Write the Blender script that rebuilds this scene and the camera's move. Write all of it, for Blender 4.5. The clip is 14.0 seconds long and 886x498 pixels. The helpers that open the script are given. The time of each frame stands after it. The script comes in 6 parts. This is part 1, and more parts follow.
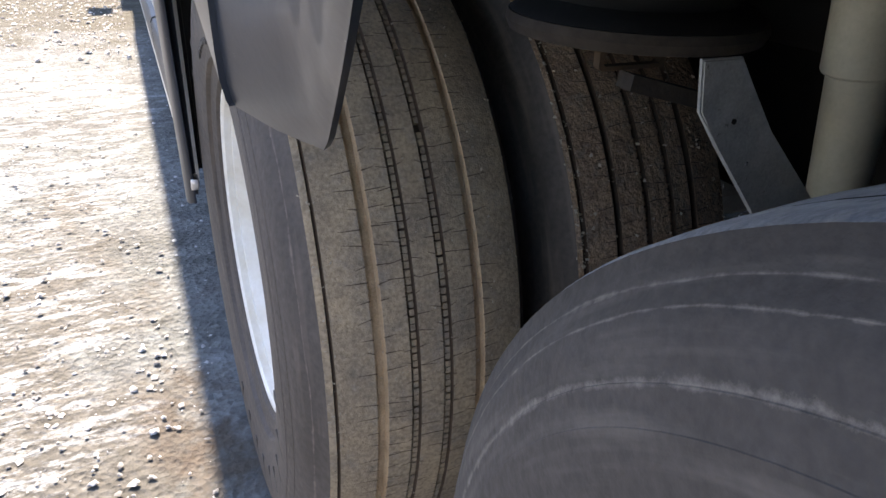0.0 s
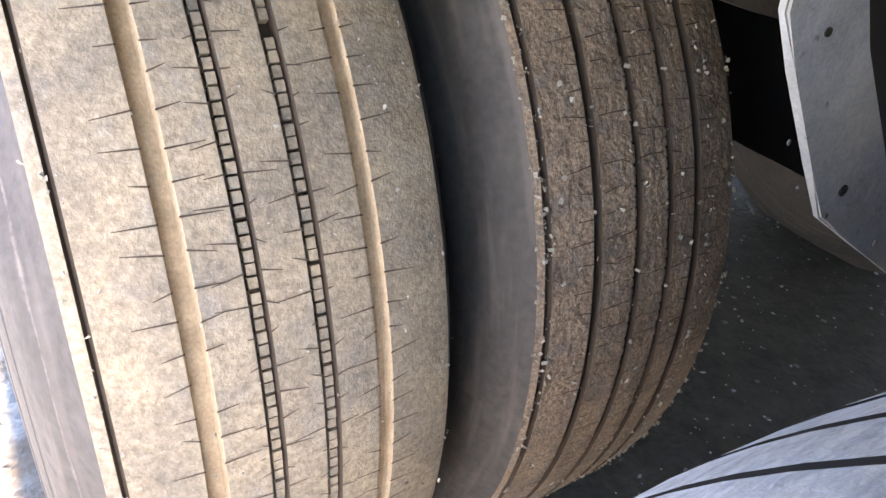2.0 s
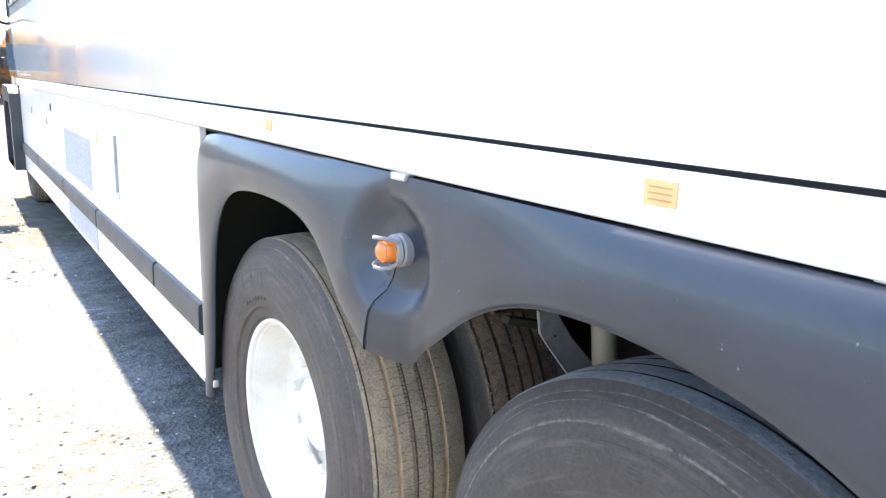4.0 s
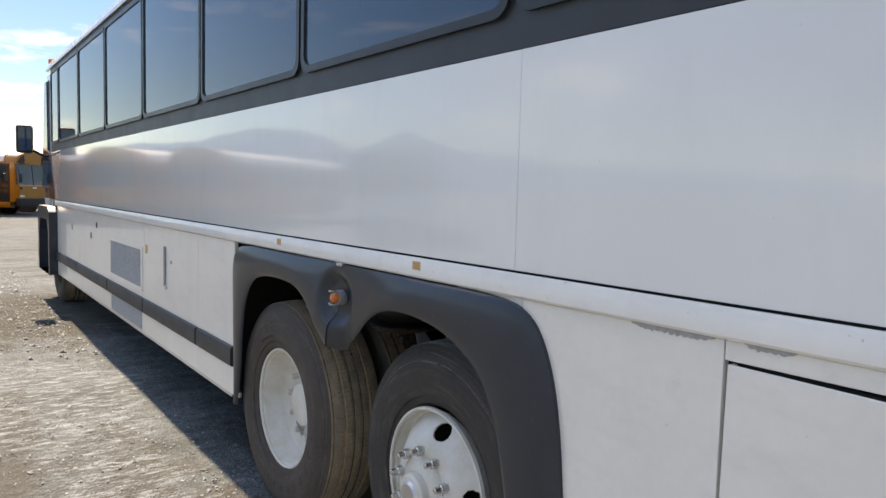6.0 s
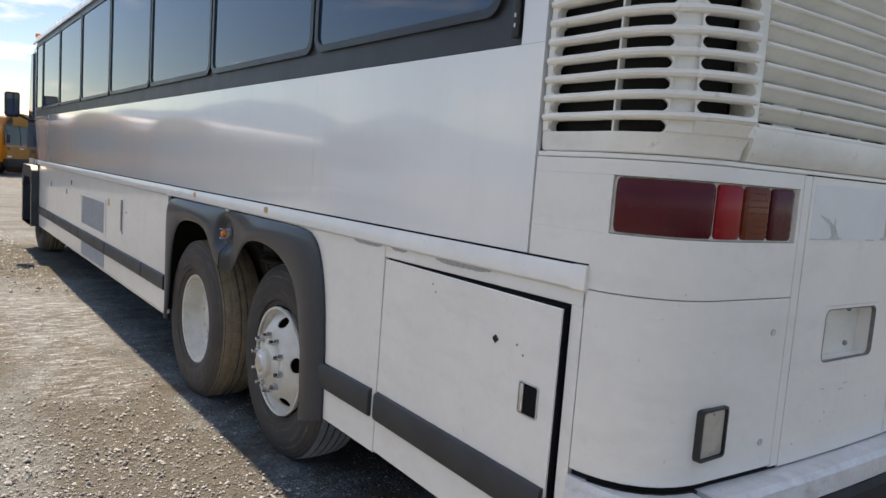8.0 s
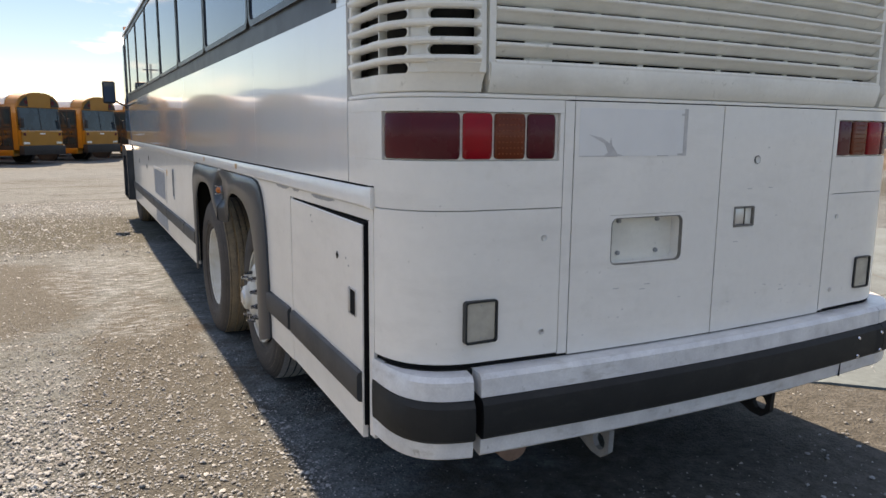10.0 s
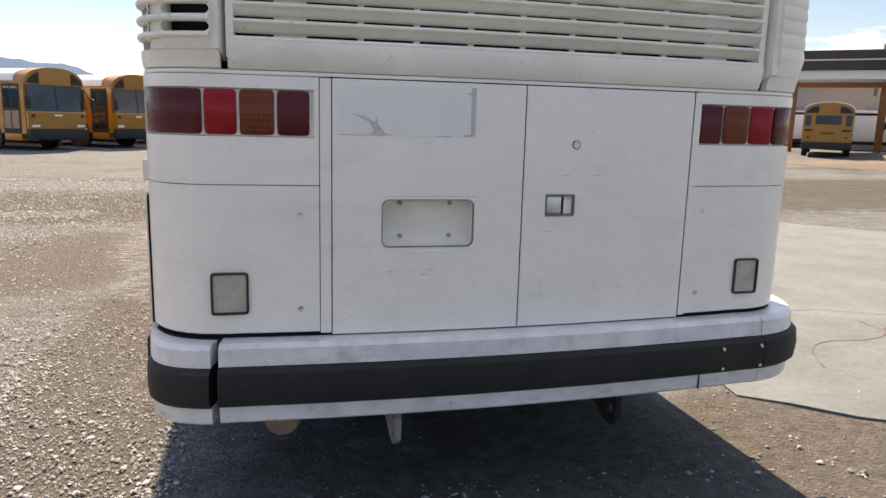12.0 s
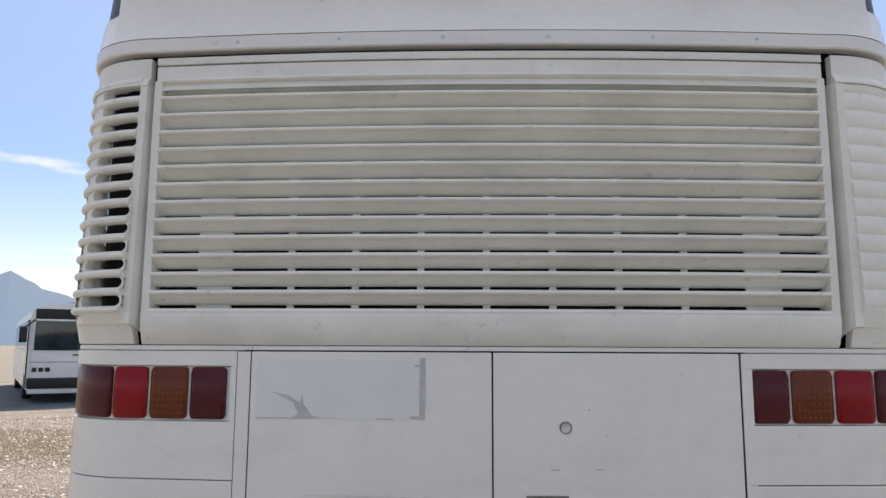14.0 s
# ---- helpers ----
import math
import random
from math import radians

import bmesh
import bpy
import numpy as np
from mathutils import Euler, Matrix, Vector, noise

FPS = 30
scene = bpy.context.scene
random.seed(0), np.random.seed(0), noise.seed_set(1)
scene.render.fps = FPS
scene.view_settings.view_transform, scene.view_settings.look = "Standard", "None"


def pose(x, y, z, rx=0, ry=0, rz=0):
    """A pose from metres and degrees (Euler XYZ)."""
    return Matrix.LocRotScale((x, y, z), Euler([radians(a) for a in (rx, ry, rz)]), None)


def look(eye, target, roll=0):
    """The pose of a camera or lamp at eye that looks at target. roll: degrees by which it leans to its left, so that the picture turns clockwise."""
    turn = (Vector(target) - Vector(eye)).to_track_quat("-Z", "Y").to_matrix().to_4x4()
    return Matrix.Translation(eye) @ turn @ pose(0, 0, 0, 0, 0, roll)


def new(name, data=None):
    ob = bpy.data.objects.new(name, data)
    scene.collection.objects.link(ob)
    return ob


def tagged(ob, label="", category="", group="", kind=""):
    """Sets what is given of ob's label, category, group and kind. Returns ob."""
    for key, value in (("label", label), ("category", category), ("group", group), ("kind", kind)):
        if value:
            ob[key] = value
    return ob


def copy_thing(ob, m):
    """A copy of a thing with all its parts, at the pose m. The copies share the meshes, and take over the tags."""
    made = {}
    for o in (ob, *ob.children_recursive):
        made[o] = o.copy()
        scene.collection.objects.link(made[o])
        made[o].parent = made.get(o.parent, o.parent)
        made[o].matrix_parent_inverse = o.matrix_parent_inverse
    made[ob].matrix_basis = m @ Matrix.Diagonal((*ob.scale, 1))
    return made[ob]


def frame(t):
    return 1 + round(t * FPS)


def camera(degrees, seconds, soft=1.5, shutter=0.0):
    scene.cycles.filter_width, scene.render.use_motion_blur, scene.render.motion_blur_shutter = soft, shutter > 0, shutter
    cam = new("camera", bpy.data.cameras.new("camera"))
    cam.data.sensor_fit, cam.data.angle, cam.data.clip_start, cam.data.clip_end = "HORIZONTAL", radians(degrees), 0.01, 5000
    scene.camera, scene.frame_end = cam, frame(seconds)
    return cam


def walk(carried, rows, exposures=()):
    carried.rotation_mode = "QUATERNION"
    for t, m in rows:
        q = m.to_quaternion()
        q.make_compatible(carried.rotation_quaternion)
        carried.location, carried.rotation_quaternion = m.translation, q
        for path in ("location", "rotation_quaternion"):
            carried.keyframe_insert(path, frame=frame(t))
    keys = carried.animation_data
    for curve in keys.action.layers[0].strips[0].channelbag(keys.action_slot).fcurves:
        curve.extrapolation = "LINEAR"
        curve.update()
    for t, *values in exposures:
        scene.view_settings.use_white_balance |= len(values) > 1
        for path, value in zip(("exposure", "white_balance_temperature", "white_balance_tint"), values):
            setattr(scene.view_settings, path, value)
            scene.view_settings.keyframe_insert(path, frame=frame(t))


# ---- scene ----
cam = camera(63.9, 14.0)
PATH = [
    (0, (-0.081, 2.58, 1.081), (0.638, 4.204, 0.161), 2.1),
    (0.5, (-0.016, 2.799, 1.023), (0.979, 4.233, 0.046), 4.5),
    (1, (0.053, 2.873, 0.991), (1.101, 4.234, -0.034), 7.5),
    (1.5, (0.068, 2.89, 0.971), (1.039, 4.248, -0.129), 6.6),
    (2, (0.062, 2.892, 0.967), (1.021, 4.258, -0.134), 7.1),
    (2.5, (0.037, 2.884, 0.982), (0.907, 4.298, -0.133), 7.4),
    (3, (-0.081, 2.751, 1.06), (0.892, 4.124, -0.021), 5.4),
    (3.2, (-0.22, 2.62, 1.151), (0.736, 4.072, 0.163), 1.0),
    (3.5, (-0.431, 2.401, 1.3), (0.554, 3.892, 0.402), 1.2),
    (4, (-0.648, 1.973, 1.427), (0.469, 3.572, 0.987), 2.4),
    (4.2, (-0.71, 1.833, 1.446), (0.398, 3.434, 0.99), 3.2),
    (6.3, (-1.444, 0.266, 1.606), (-0.25, 1.865, 1.47), 1.6),
    (6.5, (-1.483, 0.124, 1.624), (-0.262, 1.697, 1.449), 1.6),
    (7, (-1.49, -0.259, 1.596), (-0.248, 1.301, 1.454), 1.8),
    (7.2, (-1.489, -0.415, 1.589), (-0.241, 1.136, 1.401), 3.0),
    (9.3, (-1.31, -1.665, 1.55), (-0.273, 0.025, 1.289), 1.1),
    (9.5, (-1.184, -1.721, 1.547), (-0.193, -0.007, 1.263), 0.0),
    (10, (-0.887, -1.926, 1.541), (0.023, -0.175, 1.215), 0.5),
    (10.5, (-0.563, -2.14, 1.527), (0.305, -0.387, 1.114), 0.2),
    (11, (-0.245, -2.22, 1.501), (0.517, -0.418, 1.085), 2.3),
    (11.5, (0.069, -2.335, 1.519), (0.697, -0.471, 1.155), 1.9),
    (12, (0.373, -2.404, 1.52), (0.877, -0.503, 1.162), 1.5),
    (12.5, (0.634, -2.312, 1.514), (0.975, -0.365, 1.212), 2.9),
    (13, (0.881, -2.199, 1.557), (1.087, -0.225, 1.309), 1.6),
    (13.5, (1.097, -2.109, 1.623), (1.166, -0.111, 1.626), 2.1),
    (14, (1.217, -2.005, 1.66), (1.164, -0.025, 1.934), 0.3),
]
EXPOSURES = [(0.0, 2.92, 10100, 24), (0.5, 3.55, 10800, 24), (1.0, 4.78, 11500, 26), (1.5, 5.28, 11900, 28), (2.5, 5.41, 11700, 28), (3.0, 5.28, 11500, 27), (3.4, 4.77, 10700, 25), (3.8, 4.12, 10300, 20), (4.2, 3.38, 10300, 18), (5.2, 2.1, 10900, 19), (6.3, 1.6, 11700, 21), (7.2, 1.5, 12000, 22), (9.5, 1.5, 11900, 21), (11.0, 1.56, 12900, 25), (12.5, 1.72, 13200, 26), (13.2, 1.75, 13500, 26), (14.0, 1.72, 13200, 26)]
walk(cam, [(t, look(eye, target, roll)) for t, eye, target, roll in PATH], EXPOSURES)

# ---- light ----
SUN_EL, SUN_AZ = 46.0, 0.8   # degrees; azimuth from +y towards +x
world = bpy.data.worlds.new("world")
scene.world = world
world.use_nodes = True
wn, wl = world.node_tree.nodes, world.node_tree.links
wn.clear()
w_out = wn.new("ShaderNodeOutputWorld")
w_bg = wn.new("ShaderNodeBackground")
w_sky = wn.new("ShaderNodeTexSky")
w_sky.sky_type = "NISHITA"
w_sky.sun_disc = False
w_sky.sun_elevation = radians(SUN_EL)
w_sky.sun_rotation = radians(SUN_AZ)
w_sky.altitude = 300
w_sky.dust_density = 0.08
w_sky.air_density = 0.85
w_sky.ozone_density = 1.2
w_bg.inputs["Strength"].default_value = 0.15
# fair-weather clouds low over the horizon
w_tc = wn.new("ShaderNodeTexCoord")
w_map = wn.new("ShaderNodeMapping")
w_map.inputs["Scale"].default_value = (3.2, 3.2, 13.0)
w_noise = wn.new("ShaderNodeTexNoise")
w_noise.inputs["Scale"].default_value = 1.5
w_noise.inputs["Detail"].default_value = 7.0
w_noise.inputs["Roughness"].default_value = 0.56
w_ramp = wn.new("ShaderNodeValToRGB")
w_ramp.color_ramp.elements[0].position = 0.57
w_ramp.color_ramp.elements[1].position = 0.74
w_sep = wn.new("ShaderNodeSeparateXYZ")
w_low = wn.new("ShaderNodeMapRange")
w_low.inputs["From Min"].default_value = 0.30
w_low.inputs["From Max"].default_value = 0.05
w_mul = wn.new("ShaderNodeMath")
w_mul.operation = "MULTIPLY"
w_mix = wn.new("ShaderNodeMix")
w_mix.data_type = "RGBA"
w_mix.inputs["B"].default_value = (4.6, 4.8, 5.1, 1)
wl.new(w_tc.outputs["Generated"], w_map.inputs["Vector"])
wl.new(w_map.outputs["Vector"], w_noise.inputs["Vector"])
wl.new(w_noise.outputs["Fac"], w_ramp.inputs["Fac"])
wl.new(w_tc.outputs["Generated"], w_sep.inputs["Vector"])
wl.new(w_sep.outputs["Z"], w_low.inputs["Value"])
wl.new(w_ramp.outputs["Color"], w_mul.inputs[0])
wl.new(w_low.outputs["Result"], w_mul.inputs[1])
wl.new(w_mul.outputs["Value"], w_mix.inputs["Factor"])
# clear desert sky: pale but not glaring low down, strong overhead
w_up = wn.new("ShaderNodeMapRange")
w_up.inputs["From Max"].default_value = 0.80
w_tint = wn.new("ShaderNodeValToRGB")
w_tint.color_ramp.elements[0].color = (0.30, 0.335, 0.37, 1)
w_tint.color_ramp.elements[1].color = (1.55, 1.47, 1.36, 1)
for place, shade in ((0.12, (0.23, 0.31, 0.38)), (0.30, (0.19, 0.32, 0.45)), (0.52, (0.29, 0.42, 0.56)), (0.70, (0.92, 0.95, 0.98))):
    w_tint.color_ramp.elements.new(place).color = (*shade, 1)
w_grade = wn.new("ShaderNodeMix")
w_grade.data_type, w_grade.blend_type = "RGBA", "MULTIPLY"
w_grade.inputs["Factor"].default_value = 1.0
w_grade.clamp_result = False
wl.new(w_sep.outputs["Z"], w_up.inputs["Value"])
wl.new(w_sky.outputs["Color"], w_grade.inputs["A"])
wl.new(w_up.outputs["Result"], w_tint.inputs["Fac"])
wl.new(w_tint.outputs["Color"], w_grade.inputs["B"])
wl.new(w_grade.outputs["Result"], w_mix.inputs["A"])
wl.new(w_mix.outputs["Result"], w_bg.inputs["Color"])
wl.new(w_bg.outputs["Background"], w_out.inputs["Surface"])

sun = new("sun", bpy.data.lights.new("sun", "SUN"))
sun.data.energy = 3.6
sun.data.angle = radians(0.53)
sun.data.color = (1.0, 0.99, 0.975)
_d = Vector((math.sin(radians(SUN_AZ)) * math.cos(radians(SUN_EL)), math.cos(radians(SUN_AZ)) * math.cos(radians(SUN_EL)), math.sin(radians(SUN_EL))))
sun.matrix_world = look(_d * 60, (0, 0, 0))


# ---- materials ----
def material(name, color, rough=0.5, metal=0.0, vary=0.0, scale=8.0, color2=None, bump=0.0, bump_scale=60.0, spec=0.5, coat=0.0, transmission=0.0, island=False, fine=0.0):
    """A surface with variation at two scales: broad stains (color to color2) and fine grain in bump and roughness."""
    m = bpy.data.materials.new(name)
    m.use_nodes = True
    n, l = m.node_tree.nodes, m.node_tree.links
    b = n["Principled BSDF"]
    b.inputs["Base Color"].default_value = (*color, 1)
    b.inputs["Roughness"].default_value = rough
    b.inputs["Metallic"].default_value = metal
    b.inputs["Specular IOR Level"].default_value = spec
    b.inputs["Coat Weight"].default_value = coat
    b.inputs["Coat Roughness"].default_value = 0.05
    b.inputs["Transmission Weight"].default_value = transmission
    tc = n.new("ShaderNodeTexCoord")
    if vary or color2:
        noise_a = n.new("ShaderNodeTexNoise")
        noise_a.inputs["Scale"].default_value = scale
        noise_a.inputs["Detail"].default_value = 6
        noise_a.inputs["Roughness"].default_value = 0.62
        l.new(tc.outputs["Object"], noise_a.inputs["Vector"])
        ramp = n.new("ShaderNodeValToRGB")
        ramp.color_ramp.elements[0].position = 0.35
        ramp.color_ramp.elements[1].position = 0.7
        c2 = color2 or tuple(c * (1 - vary) for c in color)
        ramp.color_ramp.elements[0].color = (*color, 1)
        ramp.color_ramp.elements[1].color = (*c2, 1)
        l.new(noise_a.outputs["Fac"], ramp.inputs["Fac"])
        last = ramp.outputs["Color"]
        if fine:
            noise_f = n.new("ShaderNodeTexNoise")
            noise_f.inputs["Scale"].default_value = scale * 14
            noise_f.inputs["Detail"].default_value = 4
            l.new(tc.outputs["Object"], noise_f.inputs["Vector"])
            mr = n.new("ShaderNodeMapRange")
            mr.inputs["From Min"].default_value = 0.3
            mr.inputs["From Max"].default_value = 0.7
            mr.inputs["To Min"].default_value = 1 - fine
            mr.inputs["To Max"].default_value = 1 + fine
            l.new(noise_f.outputs["Fac"], mr.inputs["Value"])
            mul = n.new("ShaderNodeMix")
            mul.data_type = "RGBA"
            mul.blend_type = "MULTIPLY"
            mul.inputs["Factor"].default_value = 1.0
            l.new(last, mul.inputs["A"])
            l.new(mr.outputs["Result"], mul.inputs["B"])
            last = mul.outputs["Result"]
        l.new(last, b.inputs["Base Color"])
        rr = n.new("ShaderNodeMapRange")
        rr.inputs["To Min"].default_value = max(0.02, rough - 0.08)
        rr.inputs["To Max"].default_value = min(1.0, rough + 0.12)
        l.new(noise_a.outputs["Fac"], rr.inputs["Value"])
        if rough > 0.12:
            l.new(rr.outputs["Result"], b.inputs["Roughness"])
    if bump:
        noise_b = n.new("ShaderNodeTexNoise")
        noise_b.inputs["Scale"].default_value = bump_scale
        noise_b.inputs["Detail"].default_value = 5
        l.new(tc.outputs["Object"], noise_b.inputs["Vector"])
        bp = n.new("ShaderNodeBump")
        bp.inputs["Strength"].default_value = bump
        bp.inputs["Distance"].default_value = 0.01
        l.new(noise_b.outputs["Fac"], bp.inputs["Height"])
        l.new(bp.outputs["Normal"], b.inputs["Normal"])
    return m


WHITE = material("white_paint", (0.835, 0.797, 0.748), 0.32, vary=0.07, scale=2.2, coat=0.5, bump=0.02, bump_scale=5, fine=0.015)
SIDE_WHITE = material("gloss_white_paint", (0.82, 0.815, 0.80), 0.14, vary=0.04, scale=1.5, coat=1.0, bump=0.006, bump_scale=3.0)
CREAM = material("cream_moulding", (0.84, 0.805, 0.73), 0.42, vary=0.1, scale=5, bump=0.03, bump_scale=40, fine=0.02)
BLACK_RUBBER = material("black_rubber", (0.007, 0.008, 0.009), 0.66, vary=0.35, scale=6, bump=0.08, bump_scale=90, fine=0.1)
# the blue in this black stands in for sky reflected by the flare
FENDER = material("black_fender_plastic", (0.011, 0.018, 0.029), 0.34, vary=0.25, scale=5, color2=(0.019, 0.028, 0.041), bump=0.02, bump_scale=120, coat=0.15, fine=0.06)
STRIP = material("dark_grey_strip", (0.030, 0.034, 0.040), 0.5, vary=0.3, scale=5, bump=0.04)
# two near-blacks that stand in for shade inside voids, holes and gaps
DARK = material("void_shade", (0.018, 0.016, 0.014), 0.8, vary=0.3, scale=5)
GAP = material("gap_shadow_rubber", (0.010, 0.010, 0.011), 0.8, spec=0.1, vary=0.3, scale=10)
# dark tinted panes, with some reflected sky put into the base as blue
GLASS = material("tinted_glass", (0.017, 0.045, 0.088), 0.02, spec=0.85)
WFRAME = material("window_rubber", (0.018, 0.020, 0.023), 0.35, vary=0.2, scale=6)
BAND = material("window_band_trim", (0.030, 0.032, 0.038), 0.42, vary=0.2, scale=4, bump=0.03)
ALU = material("brushed_aluminium", (0.62, 0.63, 0.65), 0.32, metal=0.9, vary=0.15, scale=12, bump=0.03)
CHROME = material("polished_metal", (0.7, 0.7, 0.72), 0.18, metal=1.0, vary=0.1, scale=20)
RIM = material("white_rim_paint", (0.72, 0.71, 0.68), 0.38, color2=(0.60, 0.55, 0.46), scale=9, bump=0.03, fine=0.03)
RED = material("red_lens", (0.36, 0.005, 0.011), 0.25, vary=0.3, scale=6, spec=0.25, coat=0.08)
DRED = material("dark_red_lens", (0.115, 0.010, 0.016), 0.25, vary=0.3, scale=6, spec=0.25, coat=0.08)
AMBER = material("amber_lens", (0.20, 0.035, 0.012), 0.25, vary=0.25, scale=8, spec=0.25, coat=0.08)
LENS_DOT = material("lens_dot", (0.30, 0.06, 0.016), 0.3, vary=0.2, scale=30)
ORANGE = material("orange_lens", (0.75, 0.17, 0.02), 0.15, coat=0.6, vary=0.1, scale=30)
LENS = material("clear_lens", (0.48, 0.445, 0.38), 0.18, vary=0.25, scale=14, coat=0.6)
SCUFF = material("bare_scuff", (0.42, 0.41, 0.41), 0.6, vary=0.3, scale=40)
RESIDUE = material("sticker_residue", (0.55, 0.53, 0.52), 0.55, vary=0.2, scale=30)
LIP = material("dark_edge", (0.23, 0.21, 0.19), 0.7, vary=0.4, scale=25)
GHOST = material("sticker_ghost", (0.76, 0.75, 0.735), 0.45, vary=0.05, scale=8)
LABEL = material("orange_sticker", (0.70, 0.40, 0.18), 0.5, vary=0.15, scale=40)
STEEL = material("grey_steel", (0.30, 0.31, 0.32), 0.6, vary=0.3, scale=18, bump=0.1, bump_scale=80, fine=0.1)
RUST = material("rusty_steel", (0.12, 0.07, 0.04), 0.8, vary=0.5, scale=20, bump=0.2)
CREAM_TUBE = material("cream_tube", (0.50, 0.46, 0.35), 0.5, vary=0.2, scale=14, fine=0.05)
MESH = material("grey_mesh", (0.30, 0.32, 0.35), 0.55, vary=0.1, scale=4, fine=0.25)
SHINE = material("white_cap", (0.82, 0.82, 0.81), 0.25, vary=0.05, scale=3, coat=0.6)


def add_dirt(m, stretch, scale, lo, hi, tint, amount):
    """Streaks or blotches of dirt over the paint; they also dull its gloss."""
    n, l = m.node_tree.nodes, m.node_tree.links
    b = n["Principled BSDF"]
    tc = n.new("ShaderNodeTexCoord")
    mp = n.new("ShaderNodeMapping")
    mp.inputs["Scale"].default_value = stretch
    l.new(tc.outputs["Object"], mp.inputs["Vector"])
    ns = n.new("ShaderNodeTexNoise")
    ns.inputs["Scale"].default_value = scale
    ns.inputs["Detail"].default_value = 8
    ns.inputs["Roughness"].default_value = 0.65
    l.new(mp.outputs["Vector"], ns.inputs["Vector"])
    mr = n.new("ShaderNodeMapRange")
    mr.inputs["From Min"].default_value = lo
    mr.inputs["From Max"].default_value = hi
    mr.inputs["To Max"].default_value = amount
    l.new(ns.outputs["Fac"], mr.inputs["Value"])
    mx = n.new("ShaderNodeMix")
    mx.data_type = "RGBA"
    mx.inputs["B"].default_value = (*tint, 1)
    l.new(mr.outputs["Result"], mx.inputs["Factor"])
    l.new(b.inputs["Base Color"].links[0].from_socket, mx.inputs["A"])
    l.new(mx.outputs["Result"], b.inputs["Base Color"])


add_dirt(WHITE, (1.0, 1.0, 3.5), 3.0, 0.50, 0.80, (0.56, 0.53, 0.49), 0.32)
add_dirt(WHITE, (1.0, 1.0, 1.0), 6.0, 0.60, 0.78, (0.50, 0.46, 0.38), 0.30)
add_dirt(WHITE, (1.0, 1.0, 1.0), 45.0, 0.66, 0.72, (0.40, 0.37, 0.33), 0.55)
add_dirt(SIDE_WHITE, (1.0, 2.0, 0.6), 2.0, 0.52, 0.85, (0.60, 0.58, 0.55), 0.28)
add_dirt(SIDE_WHITE, (1.0, 1.0, 1.0), 40.0, 0.69, 0.74, (0.42, 0.40, 0.37), 0.5)
add_dirt(CREAM, (1.0, 1.0, 1.0), 30.0, 0.62, 0.72, (0.42, 0.38, 0.31), 0.5)
add_dirt(CREAM, (1.0, 1.0, 2.5), 3.0, 0.50, 0.75, (0.60, 0.56, 0.49), 0.5)
add_dirt(FENDER, (1.0, 1.0, 1.0), 110.0, 0.69, 0.73, (0.36, 0.36, 0.36), 0.7)
add_dirt(BLACK_RUBBER, (1.0, 1.0, 3.0), 8.0, 0.55, 0.8, (0.05, 0.047, 0.044), 0.35)


# ---- building helpers ----
def obj(name, bm, mat, parent=None, label="", smooth=True, angle=35):
    me = bpy.data.meshes.new(name)
    bmesh.ops.recalc_face_normals(bm, faces=bm.faces)
    bm.to_mesh(me)
    bm.free()
    for m in (mat if isinstance(mat, (list, tuple)) else [mat]):
        me.materials.append(m)
    if smooth:
        me.shade_smooth()
        me.set_sharp_from_angle(angle=radians(angle))
    ob = new(name, me)
    if parent:
        ob.parent = parent
    if label:
        ob["label"] = label
    return ob


part = obj


def box(x0, x1, y0, y1, z0, z1, bevel=0.0, bm=None):
    bm = bm or bmesh.new()
    r = bmesh.ops.create_cube(bm, size=1.0)
    for v in r["verts"]:
        v.co = Vector((x0 + (v.co.x + 0.5) * (x1 - x0), y0 + (v.co.y + 0.5) * (y1 - y0), z0 + (v.co.z + 0.5) * (z1 - z0)))
    if bevel:
        es = list({e for v in r["verts"] for e in v.link_edges})
        bmesh.ops.bevel(bm, geom=es, offset=bevel, segments=2, affect="EDGES", profile=0.5)
    return bm


def lathe(profile, steps=64, axis="x", centre=(0, 0, 0), closed=False, bm=None):
    """Turns (along, radius) pairs round an axis through centre."""
    bm = bm or bmesh.new()
    rings = []
    for a, r in profile:
        ring = []
        for i in range(steps):
            t = 2 * math.pi * i / steps
            c, s = r * math.cos(t), r * math.sin(t)
            p = (a, c, s) if axis == "x" else (c, a, s) if axis == "y" else (c, s, a)
            ring.append(bm.verts.new(Vector(p) + Vector(centre)))
        rings.append(ring)
    pairs = list(zip(rings, rings[1:])) + ([(rings[-1], rings[0])] if closed else [])
    for r0, r1 in pairs:
        for i in range(steps):
            j = (i + 1) % steps
            bm.faces.new((r0[i], r0[j], r1[j], r1[i]))
    if not closed:
        for ring in (rings[0], rings[-1]):
            if (ring[0].co - ring[steps // 2].co).length > 1e-4:
                bm.faces.new(ring)
    return bm


def tube(points, r, sides=10, bm=None):
    """A round bar along a line of points."""
    bm = bm or bmesh.new()
    pts = [Vector(p) for p in points]
    rings = []
    for i, p in enumerate(pts):
        d = (pts[min(i + 1, len(pts) - 1)] - pts[max(i - 1, 0)]).normalized()
        a = d.cross(Vector((0.3, 0.9, 0.27))).normalized()
        b = d.cross(a)
        rings.append([bm.verts.new(p + r * (math.cos(2 * math.pi * k / sides) * a + math.sin(2 * math.pi * k / sides) * b)) for k in range(sides)])
    for r0, r1 in zip(rings, rings[1:]):
        for k in range(sides):
            bm.faces.new((r0[k], r0[(k + 1) % sides], r1[(k + 1) % sides], r1[k]))
    bm.faces.new(rings[0])
    bm.faces.new(rings[-1])
    return bm


